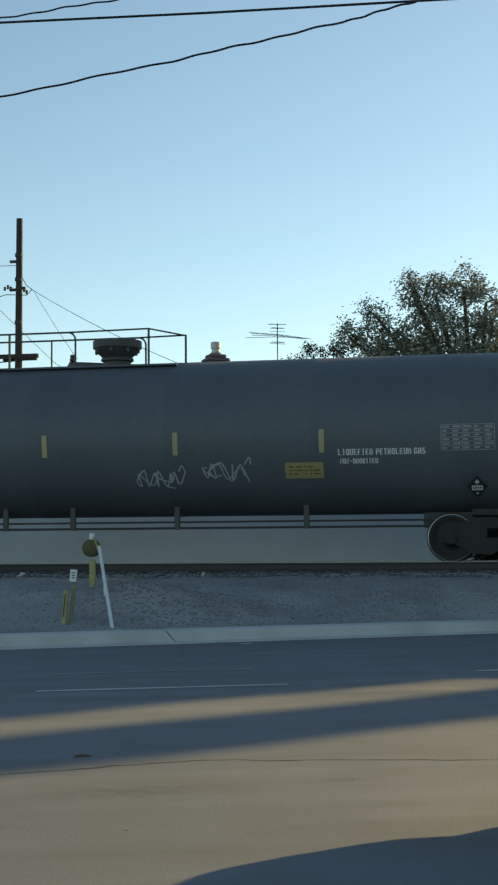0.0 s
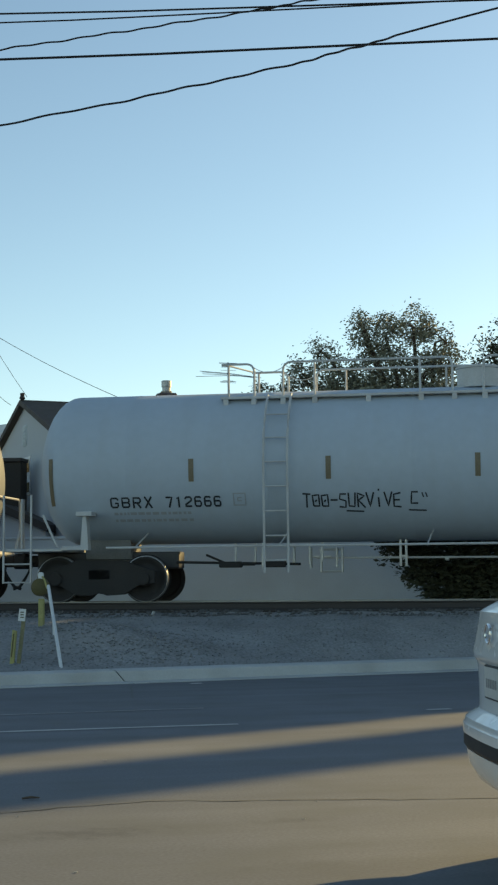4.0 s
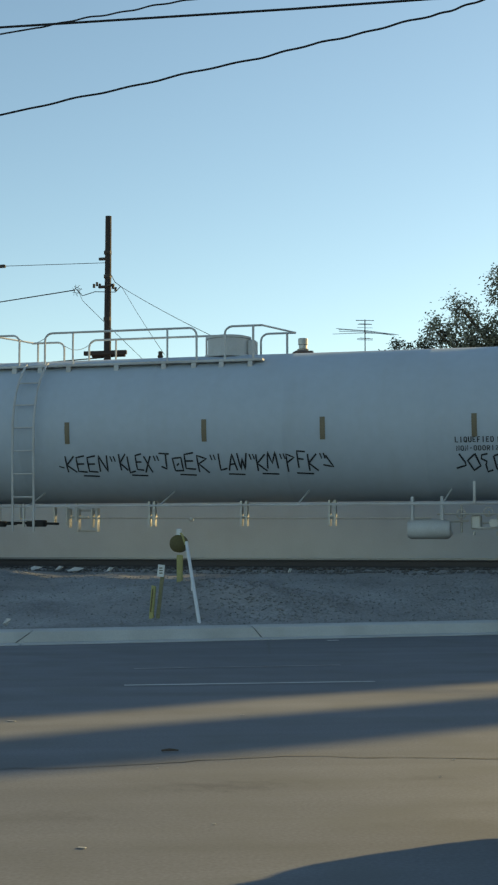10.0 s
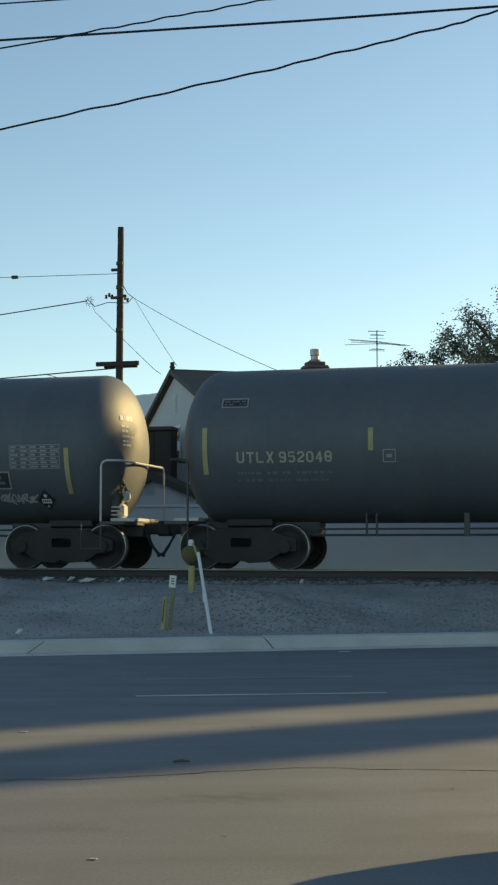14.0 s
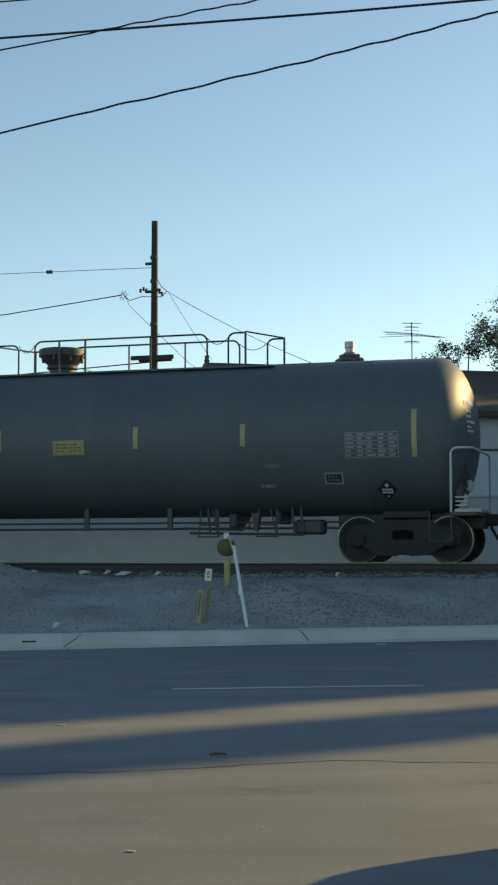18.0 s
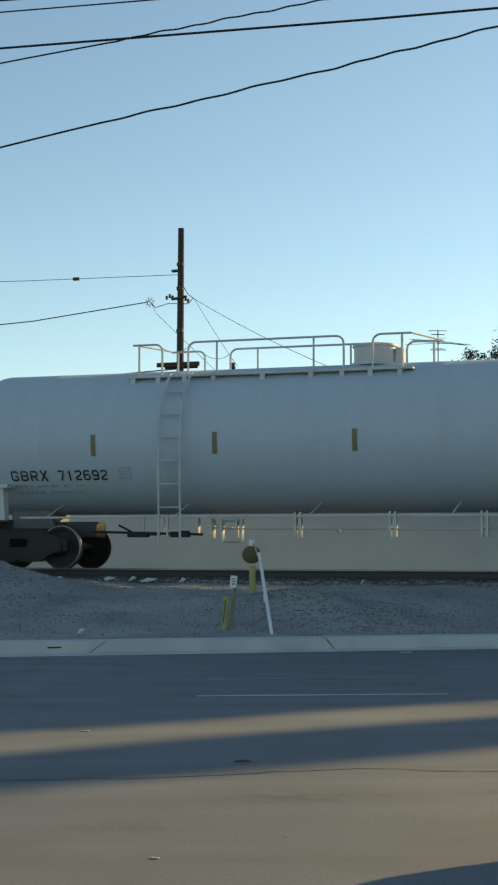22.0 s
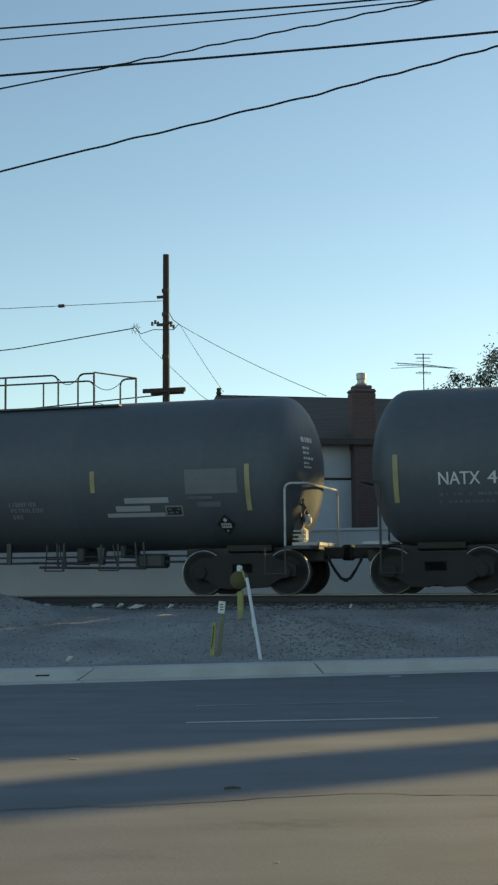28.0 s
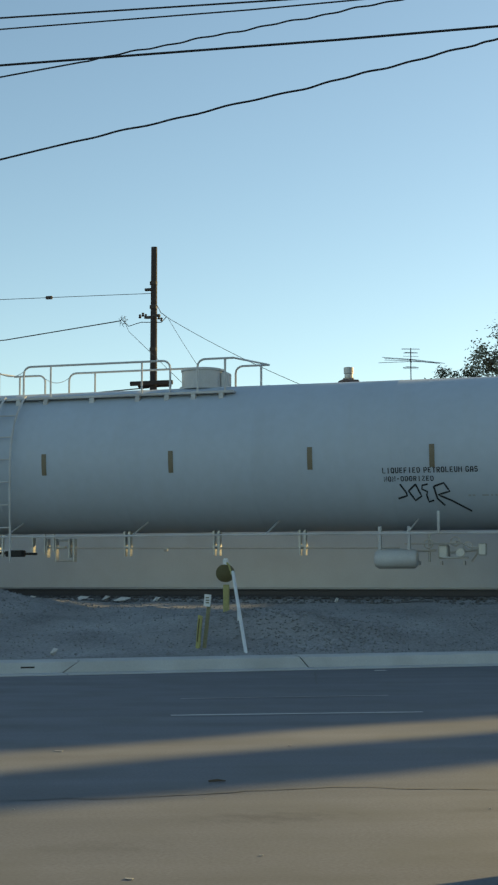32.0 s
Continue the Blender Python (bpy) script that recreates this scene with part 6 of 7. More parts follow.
def head_bars(car, L, zc, y0, y1, z, h, mat, seed):
    r = random.Random(seed)
    y = y0
    while y < y1 - 0.02:
        w = min(r.uniform(0.05, 0.14), y1 - y)
        head_patch(L, zc, [(y, z - h / 2), (y + w, z - h / 2), (y + w, z + h / 2), (y, z + h / 2)], 0.007).link("end_stencil", mat, car)
        y += w + r.uniform(0.015, 0.04)


def mark_white(car, mark, seed, own_tag=True, words=(), xs=(3.9, 6.55, 9.4, 12.0, 14.68), gx=14.3, tx=(1.97, 2.81, 3.03, 4.12, 4.38), tagx=None, last=17.6, wz=1.79):
    zc = 2.68
    stripes(car, zc, xs, (1.06, last), 0.0, M_stripebrown)
    a, b = mark.split()
    block_letters(a, tx[0], tx[1], 1.94, 0.215, zc, M_ink, car, label="black stencilled car mark")
    block_letters(b, tx[2], tx[3], 1.94, 0.215, zc, M_ink, car, label="black stencilled car number")
    for k, z in enumerate((1.73, 1.60)):
        bars(tx[0] + 0.05, tx[0] + 1.62, z, 0.05, zc, M_faintb, car, seed=seed + k)
    bx = tx[4]
    for x0, x1, z0, z1 in ((0, 0.25, 1.85, 1.87), (0, 0.25, 2.07, 2.09), (0, 0.02, 1.87, 2.07), (0.23, 0.25, 1.87, 2.07), (0.08, 0.17, 1.93, 1.95), (0.08, 0.17, 1.99, 2.01), (0.08, 0.10, 1.95, 1.99)):
        patch(bx + x0, bx + x1, z0, z1, zc, 1).link("stencil_box", M_faintb, car)
    block_letters(GAS, gx, gx + 1.83, 2.27, 0.11, zc, M_ink, car, "black stencilled contents lettering", 0.18, 0.7)
    block_letters("NON-ODORIZED", gx + 0.02, gx + 0.98, 2.11, 0.10, zc, M_ink, car, "", 0.17, 0.7)
    data_table(16.46, 17.47, 2.30, 2.78, zc, M_faintb, car, seed)
    bars(17.0, 17.47, 2.82, 0.05, zc, M_ink, car, seed=seed + 9)
    placard(16.03, 1.58, 0.20, zc, car, M_chalk)
    bars(15.2, 15.75, 1.78, 0.03, zc, M_faintb, car, seed=seed + 4)
    if own_tag:
        tag_strokes(gx - (0.26 if tagx is None else tagx), 1.82, 1.0, zc, M_ink, car)
    sprayed_words(words, 1.76 if len(words) > 2 else wz, 0.32 if len(words) > 2 else 0.26, zc, M_ink, car, len(words) > 2)
    if len(words) > 2:
        sh = Shape()
        ribbon(sh, [(words[-1][2] + 0.16, 2.02), (words[-1][2] + 0.30, 1.80), (words[-1][2] + 0.10, 1.84)], 0.032, zc)
        ribbon(sh, [(words[0][1] - 0.14, 1.88), (words[0][1] - 0.03, 1.85)], 0.026, zc)
        sh.link("painted_scrawl", M_ink, car, "black spray-painted hook and dash")
    # stencils and placard on the right-hand end
    L = 19.12
    for z, w, h in ((2.80, 0.34, 0.07), (2.66, 0.2, 0.04), (2.58, 0.28, 0.04)):
        head_bars(car, L, zc, -0.72 - w / 2, -0.72 + w / 2, z, h, M_faintb, int(z * 100))
    y, z = -0.12, 1.56
    p = head_patch(L, zc, [(y, z + 0.2), (y + 0.15, z), (y, z - 0.2), (y - 0.15, z)], 0.008).link("hazard_placard", M_red, car, "red diamond hazard placard")
    head_patch(L, zc, [(y, z + 0.15), (y + 0.11, z), (y, z - 0.15), (y - 0.11, z)], 0.014).link("face", M_chalk, p)


def logo_blocks(car, x0, x1, z, h, zc):
    """A maker's mark: six square-cornered rings in white."""
    w = (x1 - x0) / 6
    t = h * 0.21
    for k in range(6):
        a, b = x0 + k * w + 0.035, x0 + (k + 1) * w - 0.035
        sh = Shape()
        for zz in (z + h / 2 - t / 2, z - h / 2 + t / 2):
            ribbon(sh, [(a, zz), (b, zz)], t, zc)
        for xx in (a + t / 2, b - t / 2):
            ribbon(sh, [(xx, z - h / 2), (xx, z + h / 2)], t, zc, 0.009)
        sh.link("logo_block", M_chalk, car, "white block of the maker's mark")


def mark_black(car, L, spec):
    zc = 2.52
    stripes(car, zc, spec["stripes"], spec["ends"], spec.get("dz", -0.2), edz=spec.get("edz"))
    if "logo" in spec:
        logo_blocks(car, *spec["logo"], zc)
    mat = spec.get("ink", M_chalk)
    if "mark" in spec:
        (a, b), x0, x1, z, h = spec["mark"]
        cut = x0 + (x1 - x0) * 0.42
        if a == "NATX":
            lettering(a, x0, cut - 0.08, z, h, zc, mat, car, bold=0.014, label="stencilled car mark")
            lettering(b, cut + 0.06, x1, z, h, zc, mat, car, bold=0.014, label="stencilled car number")
        else:
            block_letters(a, x0, cut - 0.05, z, h, zc, mat, car, "stencilled car mark", 0.17, 0.74)
            block_letters(b, cut + 0.06, x1, z, h, zc, mat, car, "stencilled car number", 0.17, 0.74)
        for k, dz in enumerate((0.30, 0.44)):
            bars(x0, x1, z - dz, 0.05, zc, M_print, car, seed=int(x0 * 100) + k)
        bx = spec.get("box", 0)
        for x0, x1, z0, z1 in () if not bx else ((bx, bx + 0.25, z - 0.13, z - 0.11), (bx, bx + 0.25, z + 0.10, z + 0.12), (bx, bx + 0.02, z - 0.11, z + 0.10), (bx + 0.23, bx + 0.25, z - 0.11, z + 0.10), (bx + 0.07, bx + 0.18, z - 0.04, z + 0.03)):
            patch(x0, x1, z0, z1, zc, 1).link("stencil_box", M_faintw, car)
    x0, x1, z0, z1 = spec.get("yellow", (0, 0, 0, 0))
    if x1:
        p = patch(x0, x1, z0, z1, zc, 4, 0.012).link("yellow_placard", M_olive if spec.get("dull") else M_yellow, car, "browned warning placard" if spec.get("dull") else "yellow warning placard")
        for k in range(3):
            z = z0 + (z1 - z0) * (0.28 + 0.22 * k)
            bars(x0 + 0.08, x1 - 0.08, z, 0.025, zc, M_olive, p, seed=k + 3, lift=0.022)
    for t, x0, x1, z, h in spec["words"]:
        block_letters(t, x0, x1, z, h, zc, M_faintw if spec.get("faint") else M_chalk, car, "stencilled contents lettering", 0.19, 0.7)
    if "table" in spec:
        x0, x1 = spec["table"]
        data_table(x0, x1, spec["tz"], spec["tz"] + 0.48, zc, M_faintw, car, int(x0 * 10))
    placard(spec["diamond"], 1.42, 0.20, zc, car, M_chalk)
    for x0, x1, z, h, s in spec.get("scrawls", ()):
        scrawl(x0, x1, z, h * 1.15, zc, M_faintb, car, s, 0.027)
    for k, (x0, x1, z0, z1, m) in enumerate(spec.get("labels", ())):
        lab = patch(x0, x1, z0, z1, zc, 3).link("pasted_label", m, car, "pale pasted label")
        if m == M_chalk:
            for q in range(5):
                bars(x0 + 0.05, x1 - 0.05, z0 + (z1 - z0) * (0.16 + 0.17 * q), 0.022, zc, M_faintb if q < 4 else M_red, lab, seed=q, lift=0.016)
        if m == M_faintw:
            patch(x0 + 0.03, x1 - 0.03, z0 + 0.03, z1 - 0.03, zc, 2, 0.010).link("label_face", M_ink, lab)
            for q in (0.35, 0.65):
                bars(x0 + 0.06, x1 - 0.06, z0 + (z1 - z0) * q, (z1 - z0) * 0.16, zc, M_print, lab, seed=k + int(10 * q), lift=0.016)
    # stencils on the right-hand end, or a pale sheet pasted over them
    if spec.get("sheet"):
        head_patch(L, zc, [(-0.66, 2.68), (-0.12, 2.68), (-0.12, 3.18), (-0.66, 3.18)], 0.008).link("pasted_sheet", M_whitepart, car, "pale square sheet on the tank end")
    for z, w, h in () if spec.get("sheet") else ((3.12, 0.46, 0.10), (2.95, 0.30, 0.05), (2.85, 0.22, 0.05), (2.74, 0.42, 0.05), (2.64, 0.2, 0.04), (2.56, 0.3, 0.04)):
        head_bars(car, L, zc, -0.85, -0.85 + w, z, h, M_chalk, int(z * 100))


WHITE = "white pressure tank car with top guard rails, streaked with dirt"
BLACK = "black pressure tank car with a flared valve housing, dull with grime"
GAS = "LIQUEFIED PETROLEUM GAS"
CARS = []


def add_white(x, mark, seed, own_tag=True, **more):
    known = {o.name for o in scene.objects}
    car = train_car("white", x, 19.12, WHITE)
    fresh = {o.name for o in scene.objects if o.parent and o.name not in known}
    mark_white(car, mark, seed, own_tag, **more)
    for o in scene.objects:
        if o.name not in known and o.name not in fresh and o.parent:
            o["own"] = 1
    CARS.append((car, x))


def add_black(x, L, spec):
    known = {o.name for o in scene.objects}
    car = train_car("black", x, L, spec.get("label", BLACK), spec.get("layout", "fore"))
    fresh = {o.name for o in scene.objects if o.parent and o.name not in known}
    mark_black(car, L, spec)
    for o in scene.objects:
        if o.name not in known and o.name not in fresh and o.parent:
            o["own"] = 1
    CARS.append((car, x))


add_black(-11.55, 19.57, dict(stripes=(4.6, 6.1, 8.78, 11.45, 14.33), ends=(1.35, 18.2), yellow=(13.6, 14.35, 1.62, 1.92), words=((GAS, 14.65, 16.3, 2.1, 0.12), ("NON-ODORIZED", 14.68, 15.4, 1.93, 0.1)), table=(16.6, 17.6), tz=2.1, diamond=17.25, dz=-0.22,
                              scrawls=((10.65, 11.6, 1.65, 0.3, 3), (12.0, 12.9, 1.75, 0.36, 4)), mark=(("PROX", "39411"), 2.06, 3.52, 2.17, 0.22), box=4.8, label="black pressure tank car with a flared valve housing and chalky scrawls"))
add_black(8.02, 19.57, dict(stripes=(4.63, 7.38, 10.01, 12.19, 14.4), ends=(1.35, 18.1), logo=(1.62, 5.01, 2.82, 0.44), mark=(("PROX", "39414"), 2.06, 3.52, 2.17, 0.22), box=4.95, dull=True, yellow=(8.25, 8.95, 1.6, 1.9), words=((GAS, 14.4, 16.4, 2.0, 0.11), ("NON ODORIZED", 14.4, 15.4, 1.85, 0.1)), labels=((14.85, 15.9, 1.62, 1.70, M_print), (15.99, 16.39, 1.54, 1.76, M_faintw)),
                            table=(16.55, 17.65), tz=2.12, diamond=17.4, dz=-0.22, scrawls=((3.8, 4.9, 1.75, 0.26, 5), (6.3, 7.5, 1.65, 0.4, 6), (8.75, 10.3, 1.62, 0.34, 7), (10.65, 12.3, 1.68, 0.42, 8), (12.9, 14.3, 1.62, 0.4, 9)), label="black tank car with a white block logo and many white scrawls"))
add_white(27.53, "GBRX 712666", 50, xs=(3.90, 6.57, 9.39, 11.84, 14.63), gx=13.76, tagx=0.0, tx=(2.25, 3.1, 3.36, 4.46, 4.70), words=(("TOO-SURVIVE", 6.05, 7.95), ("C", 8.1, 8.28)))
add_white(46.65, "GBRX 712707", 60, xs=(3.47, 6.52, 9.37, 12.08, 14.59), gx=14.26, tx=(1.95, 2.76, 3.18, 4.22, 4.41), wz=1.85, words=(("LAWRITERS", 5.92, 7.84),))
add_white(65.74, "GBRX 712703", 70, words=(("KEEN", 6.36, 7.30), ("KLEX", 7.52, 8.22), ("JOER", 8.38, 9.40), ("LAW", 9.60, 10.20), ("KM", 10.36, 10.82), ("PFK", 10.96, 11.62)), xs=(3.84, 6.47, 9.36, 11.75, 14.67), tx=(1.97, 2.81, 2.96, 4.03, 4.26))
add_black(84.80, 20.1, dict(stripes=(4.33, 7.46, 10.89, 12.73, 14.96), ends=(1.4, 18.45), mark=(("NATX", "400539"), 2.18, 4.2, 2.37, 0.24), box=4.62, yellow=(10.03, 10.78, 1.84, 2.12), words=((GAS, 15.5, 16.75, 2.3, 0.10), ("NOT ODORIZED", 15.75, 16.55, 2.13, 0.13)), table=(17.2, 18.3), tz=2.05, diamond=17.87, dz=-0.36,
                            scrawls=((16.9, 17.7, 1.45, 0.2, 12), (3.9, 4.8, 1.75, 0.14, 13)), labels=((15.87, 16.45, 1.53, 1.87, M_faintb), (16.72, 17.17, 1.64, 2.0, M_faintw))))
add_black(104.84, 19.46, dict(layout="aft", sheet=True, stripes=(4.67, 7.2, 10.2, 12.45, 14.98), ends=(1.35, 17.72), mark=(("UTLX", "952048"), 2.0, 3.9, 2.20, 0.22), box=4.9, ink=M_ylet, yellow=(10.85, 11.5, 1.66, 1.92), words=(("LIQUEFIED", 15.5, 16.05, 2.34, 0.1), ("PETROLEUM GAS", 15.35, 16.2, 2.2, 0.1), ("NON-ODORIZED", 15.4, 16.15, 2.06, 0.1)), table=(16.6, 17.6), tz=1.98, diamond=17.3, dz=-0.02,
                              labels=((1.65, 2.2, 3.2, 3.4, M_faintw), (15.9, 16.25, 1.58, 1.8, M_faintw)), scrawls=()))
add_black(124.30, 19.46, dict(layout="aft", stripes=(4.67, 7.1, 9.13, 12.16, 14.42), ends=(1.38, 17.84), mark=(("UTLX", "956581"), 2.25, 4.26, 2.15, 0.22), ink=M_ylet, yellow=(10.35, 11.05, 2.2, 2.5), faint=True, words=(("NON-ODORIZED", 14.70, 15.0, 1.52, 0.07),), table=(16.49, 17.53), tz=2.04, diamond=17.24, dz=-0.02, edz=0.13, labels=((14.84, 15.13, 1.87, 1.94, M_print), (16.03, 16.40, 1.54, 1.76, M_faintw)), scrawls=((4.75, 5.4, 1.85, 0.26, 15),)))
add_white(143.87, "GBRX 712691", 80, False, xs=(3.86, 6.45, 9.29, 12.07, 14.58), gx=14.25, tx=(2.02, 2.87, 3.09, 4.09, 4.50), last=17.47)
add_white(163.00, "GBRX 712692", 90, xs=(3.85, 6.49, 9.37, 12.25, 14.65), gx=14.26, tx=(1.91, 2.75, 2.99, 4.10, 4.37))
add_white(182.09, "GBRX 712689", 100, False, xs=(3.77, 6.55, 9.37, 11.97, 14.62), tx=(1.98, 2.81, 3.03, 4.14, 4.38))
add_black(201.18, 19.57, dict(layout="aft", stripes=(4.75, 7.51, 10.21, 12.31, 14.58), ends=(1.4, 17.89), logo=(1.62, 5.01, 2.82, 0.44), mark=(("PROX", "92387"), 2.06, 3.55, 2.17, 0.24), box=4.95, faint=True,
                              words=(("LIQUEFIED", 12.66, 13.26, 1.90, 0.09), ("PETROLEUM", 12.68, 13.40, 1.78, 0.09), ("GAS", 12.70, 12.92, 1.65, 0.09)), diamond=17.33, dz=-0.22,
                              labels=((15.25, 16.2, 1.87, 1.98, M_faintb), (15.04, 15.78, 1.71, 1.82, M_faintb), (14.83, 16.09, 1.60, 1.68, M_faintb), (16.11, 16.48, 1.60, 1.81, M_faintw), (16.61, 17.13, 1.93, 1.98, M_print), (16.8, 17.3, 1.77, 1.87, M_print), (16.58, 17.68, 2.03, 2.52, M_primer)),
                              scrawls=((7.7, 8.5, 1.7, 0.2, 16),), label="black tank car with a white block logo, dull with grime"))
add_black(220.76, 20.1, dict(stripes=(4.31, 7.53, 10.65, 13.16, 15.27), ends=(1.29, 18.44), mark=(("NATX", "400726"), 2.12, 4.19, 2.2, 0.24), box=4.42, yellow=(10.03, 10.45, 2.1, 2.3), faint=True, words=((GAS, 15.8, 16.49, 1.73, 0.06),), table=(17.34, 18.29), tz=1.91, diamond=17.99, dz=-0.14, labels=((14.59, 15.04, 1.6, 1.94, M_chalk), (17.09, 17.49, 1.6, 1.85, M_faintw)), scrawls=()))
add_white(240.90, "GBRX 712665", 110, xs=(4.04, 6.50, 9.27, 12.15, 14.55), gx=13.58, tagx=0.0, tx=(1.94, 2.76, 2.98, 4.06, 4.33))
add_white(260.02, "GBRX 712654", 120)

# ---- marker posts on the verge ----
meter = tagged(new("gas_marker"), "yellow post with a round weathered head and a leaning white pipe", "marker post")
mx, my = -7.55, 24.4
mz = ground_z(mx, my)
Shape().block(mx - 0.05, mx + 0.05, my - 0.04, my + 0.04, mz - 0.2, 1.22, 0.012).link("post", M_post, meter, "yellow square post")
Shape().lathe([(-0.11, 0.02), (-0.10, 0.10), (-0.06, 0.155), (0.06, 0.16), (0.10, 0.12), (0.12, 0.02)], "y", (mx - 0.02, my, 1.42), 18).link("head", M_olive, meter, "round weathered head", smooth=True)
Shape().block(mx - 0.055, mx + 0.035, my - 0.05, my + 0.03, 1.55, 1.68, 0.02).link("cap", M_pvc, meter)
lean = Shape().tube([(-7.38, my - 0.16, 1.44), (-6.43, 21.85, ground_z(-6.43, 21.85) - 0.04)], 0.029, 10).link("leaning_pipe", M_pvc, meter, "white plastic pipe that leans")
Shape().tube([(-7.02, 23.4, 0.80), (-6.95, 23.2, 0.44)], 0.028, 8).link("second_pipe", M_pvc, meter)
Shape().tube([(mx + 0.05, my - 0.12, 1.60), (mx + 0.10, my - 0.17, 1.56), (-7.40, my - 0.17, 1.40)], 0.018, 6).link("wire_loop", M_post, meter)
tagpost = tagged(new("cable_marker"), "short leaning yellow marker post with a white tag on top", "marker post")
tx, ty = -7.25, 22.0
tz = ground_z(tx, ty)
Shape().prism([(tx - 0.07, tz - 0.1), (tx - 0.01, tz - 0.1), (tx + 0.04, 0.74), (tx - 0.02, 0.76)], "y", ty - 0.03, ty + 0.03).link("post", M_post, tagpost, "yellow stake")
Shape().prism([(tx + 0.02, tz - 0.1), (tx + 0.075, tz - 0.1), (tx + 0.165, 0.91), (tx + 0.11, 0.93)], "y", ty + 0.035, ty + 0.07).link("post", M_stake, tagpost, "weathered olive stake")
Shape().prism([(tx - 0.04, tz + 0.1), (tx - 0.025, tz + 0.1), (tx + 0.012, 0.70), (tx - 0.003, 0.70)], "y", ty - 0.04, ty - 0.031).link("groove", M_olive, tagpost)
Shape().prism([(tx + 0.06, 0.90), (tx + 0.165, 0.89), (tx + 0.185, 1.08), (tx + 0.08, 1.09)], "y", ty + 0.0, ty + 0.032).link("tag", M_pvc, tagpost, "white tag")
for k in range(3):
    Shape().box(tx + 0.10, tx + 0.155, ty - 0.004, ty - 0.001, 0.945 + 0.04 * k, 0.962 + 0.04 * k).link("print", M_olive, tagpost)

# ---- parked white car: x forward, origin under its rear bumper ----
suv = tagged(new("parked_car"), "white hatchback car standing at the roadside, seen from behind", "car")
suv.location, suv.rotation_euler = (0.066, 7.35, 0), (0, 0, radians(12.5))


def car_section(x):
    """Half width, sill height, belt height, roof height at a distance from the rear."""
    roof = np.interp(x, (0.0, 0.12, 0.3, 0.62, 1.1, 2.0, 2.9, 3.5, 4.3, 4.55), (1.26, 1.31, 1.40, 1.60, 1.70, 1.71, 1.60, 1.12, 0.98, 0.74))
    belt = np.interp(x, (0.0, 0.1, 0.6, 2.0, 3.3, 4.3, 4.55), (1.20, 1.22, 1.20, 1.14, 1.06, 0.94, 0.70))
    half = np.interp(x, (0.0, 0.10, 0.32, 1.0, 3.0, 4.0, 4.4, 4.55), (0.46, 0.68, 0.82, 0.87, 0.87, 0.84, 0.76, 0.60))
    top = np.interp(x, (0.0, 0.6, 1.1, 2.9, 3.5, 4.55), (0.60, 0.60, 0.62, 0.62, 0.72, 0.5))
    low = np.interp(x, (0.0, 0.15, 0.5, 4.2, 4.55), (0.42, 0.36, 0.30, 0.26, 0.34))
    return half, low, belt, max(roof, belt + 0.005), top


sh = Shape()
xs = [0.12, 0.15, 0.2, 0.26, 0.32] + list(np.linspace(0.45, 4.25, 20)) + [4.35, 4.45, 4.55]
m = 0
rings = []
for x in xs:
    w, low, belt, roof, top = car_section(x)
    half = [(0, low), (w * 0.8, low), (w * 0.96, low + 0.10), (w, (low + belt) / 2), (w * 0.985, belt - 0.06), (w * 0.95, belt), ((w * 0.95 + top) / 2 + 0.04, (belt + roof) / 2), (top, roof - 0.05), (top * 0.8, roof - 0.01), (0, roof)]
    ring = [(x, y, z) for y, z in half] + [(x, -y, z) for y, z in half[-2:0:-1]]
    rings += ring
    m = len(ring)
n = len(xs)
sh.put(rings, [(i * m + k, i * m + (k + 1) % m, (i + 1) * m + (k + 1) % m, (i + 1) * m + k) for i in range(n - 1) for k in range(m)] + [tuple(range(m)), tuple(range((n - 1) * m, n * m))[::-1]])
body = sh.link("body", M_carpaint, suv, "glossy white body", smooth=True)
body.data.set_sharp_from_angle(angle=radians(75))


TAIL = ((0.32, 0.20, 0.70), (0.36, 0.10, 0.79), (0.43, -0.012, 0.86), (0.50, -0.052, 0.88), (0.585, -0.070, 0.89), (0.602, -0.082, 0.895), (0.712, -0.082, 0.895),
        (0.722, -0.074, 0.89), (0.745, -0.068, 0.885), (0.766, -0.038, 0.87), (0.79, 0.0, 0.85), (0.84, 0.004, 0.84), (1.0, 0.0, 0.84), (1.035, -0.006, 0.84), (1.055, -0.022, 0.835), (1.10, -0.026, 0.83),
        (1.13, -0.018, 0.82), (1.20, -0.006, 0.80), (1.27, 0.002, 0.77), (1.296, 0.006, 0.76), (1.31, 0.024, 0.75), (1.35, 0.10, 0.72), (1.42, 0.20, 0.66), (1.58, 0.42, 0.58), (1.66, 0.56, 0.50))
TZ, TXX, TW = [p[0] for p in TAIL], [p[1] for p in TAIL], [p[2] for p in TAIL]


def tail_point(u, z, out=0.0):
    """A point on the rounded tail: u from side to side, z up."""
    w = float(np.interp(z, TZ, TW)) + out
    return (float(np.interp(z, TZ, TXX)) - out + 0.05 * u * u + 0.24 * abs(u) ** 6, w * u, z)


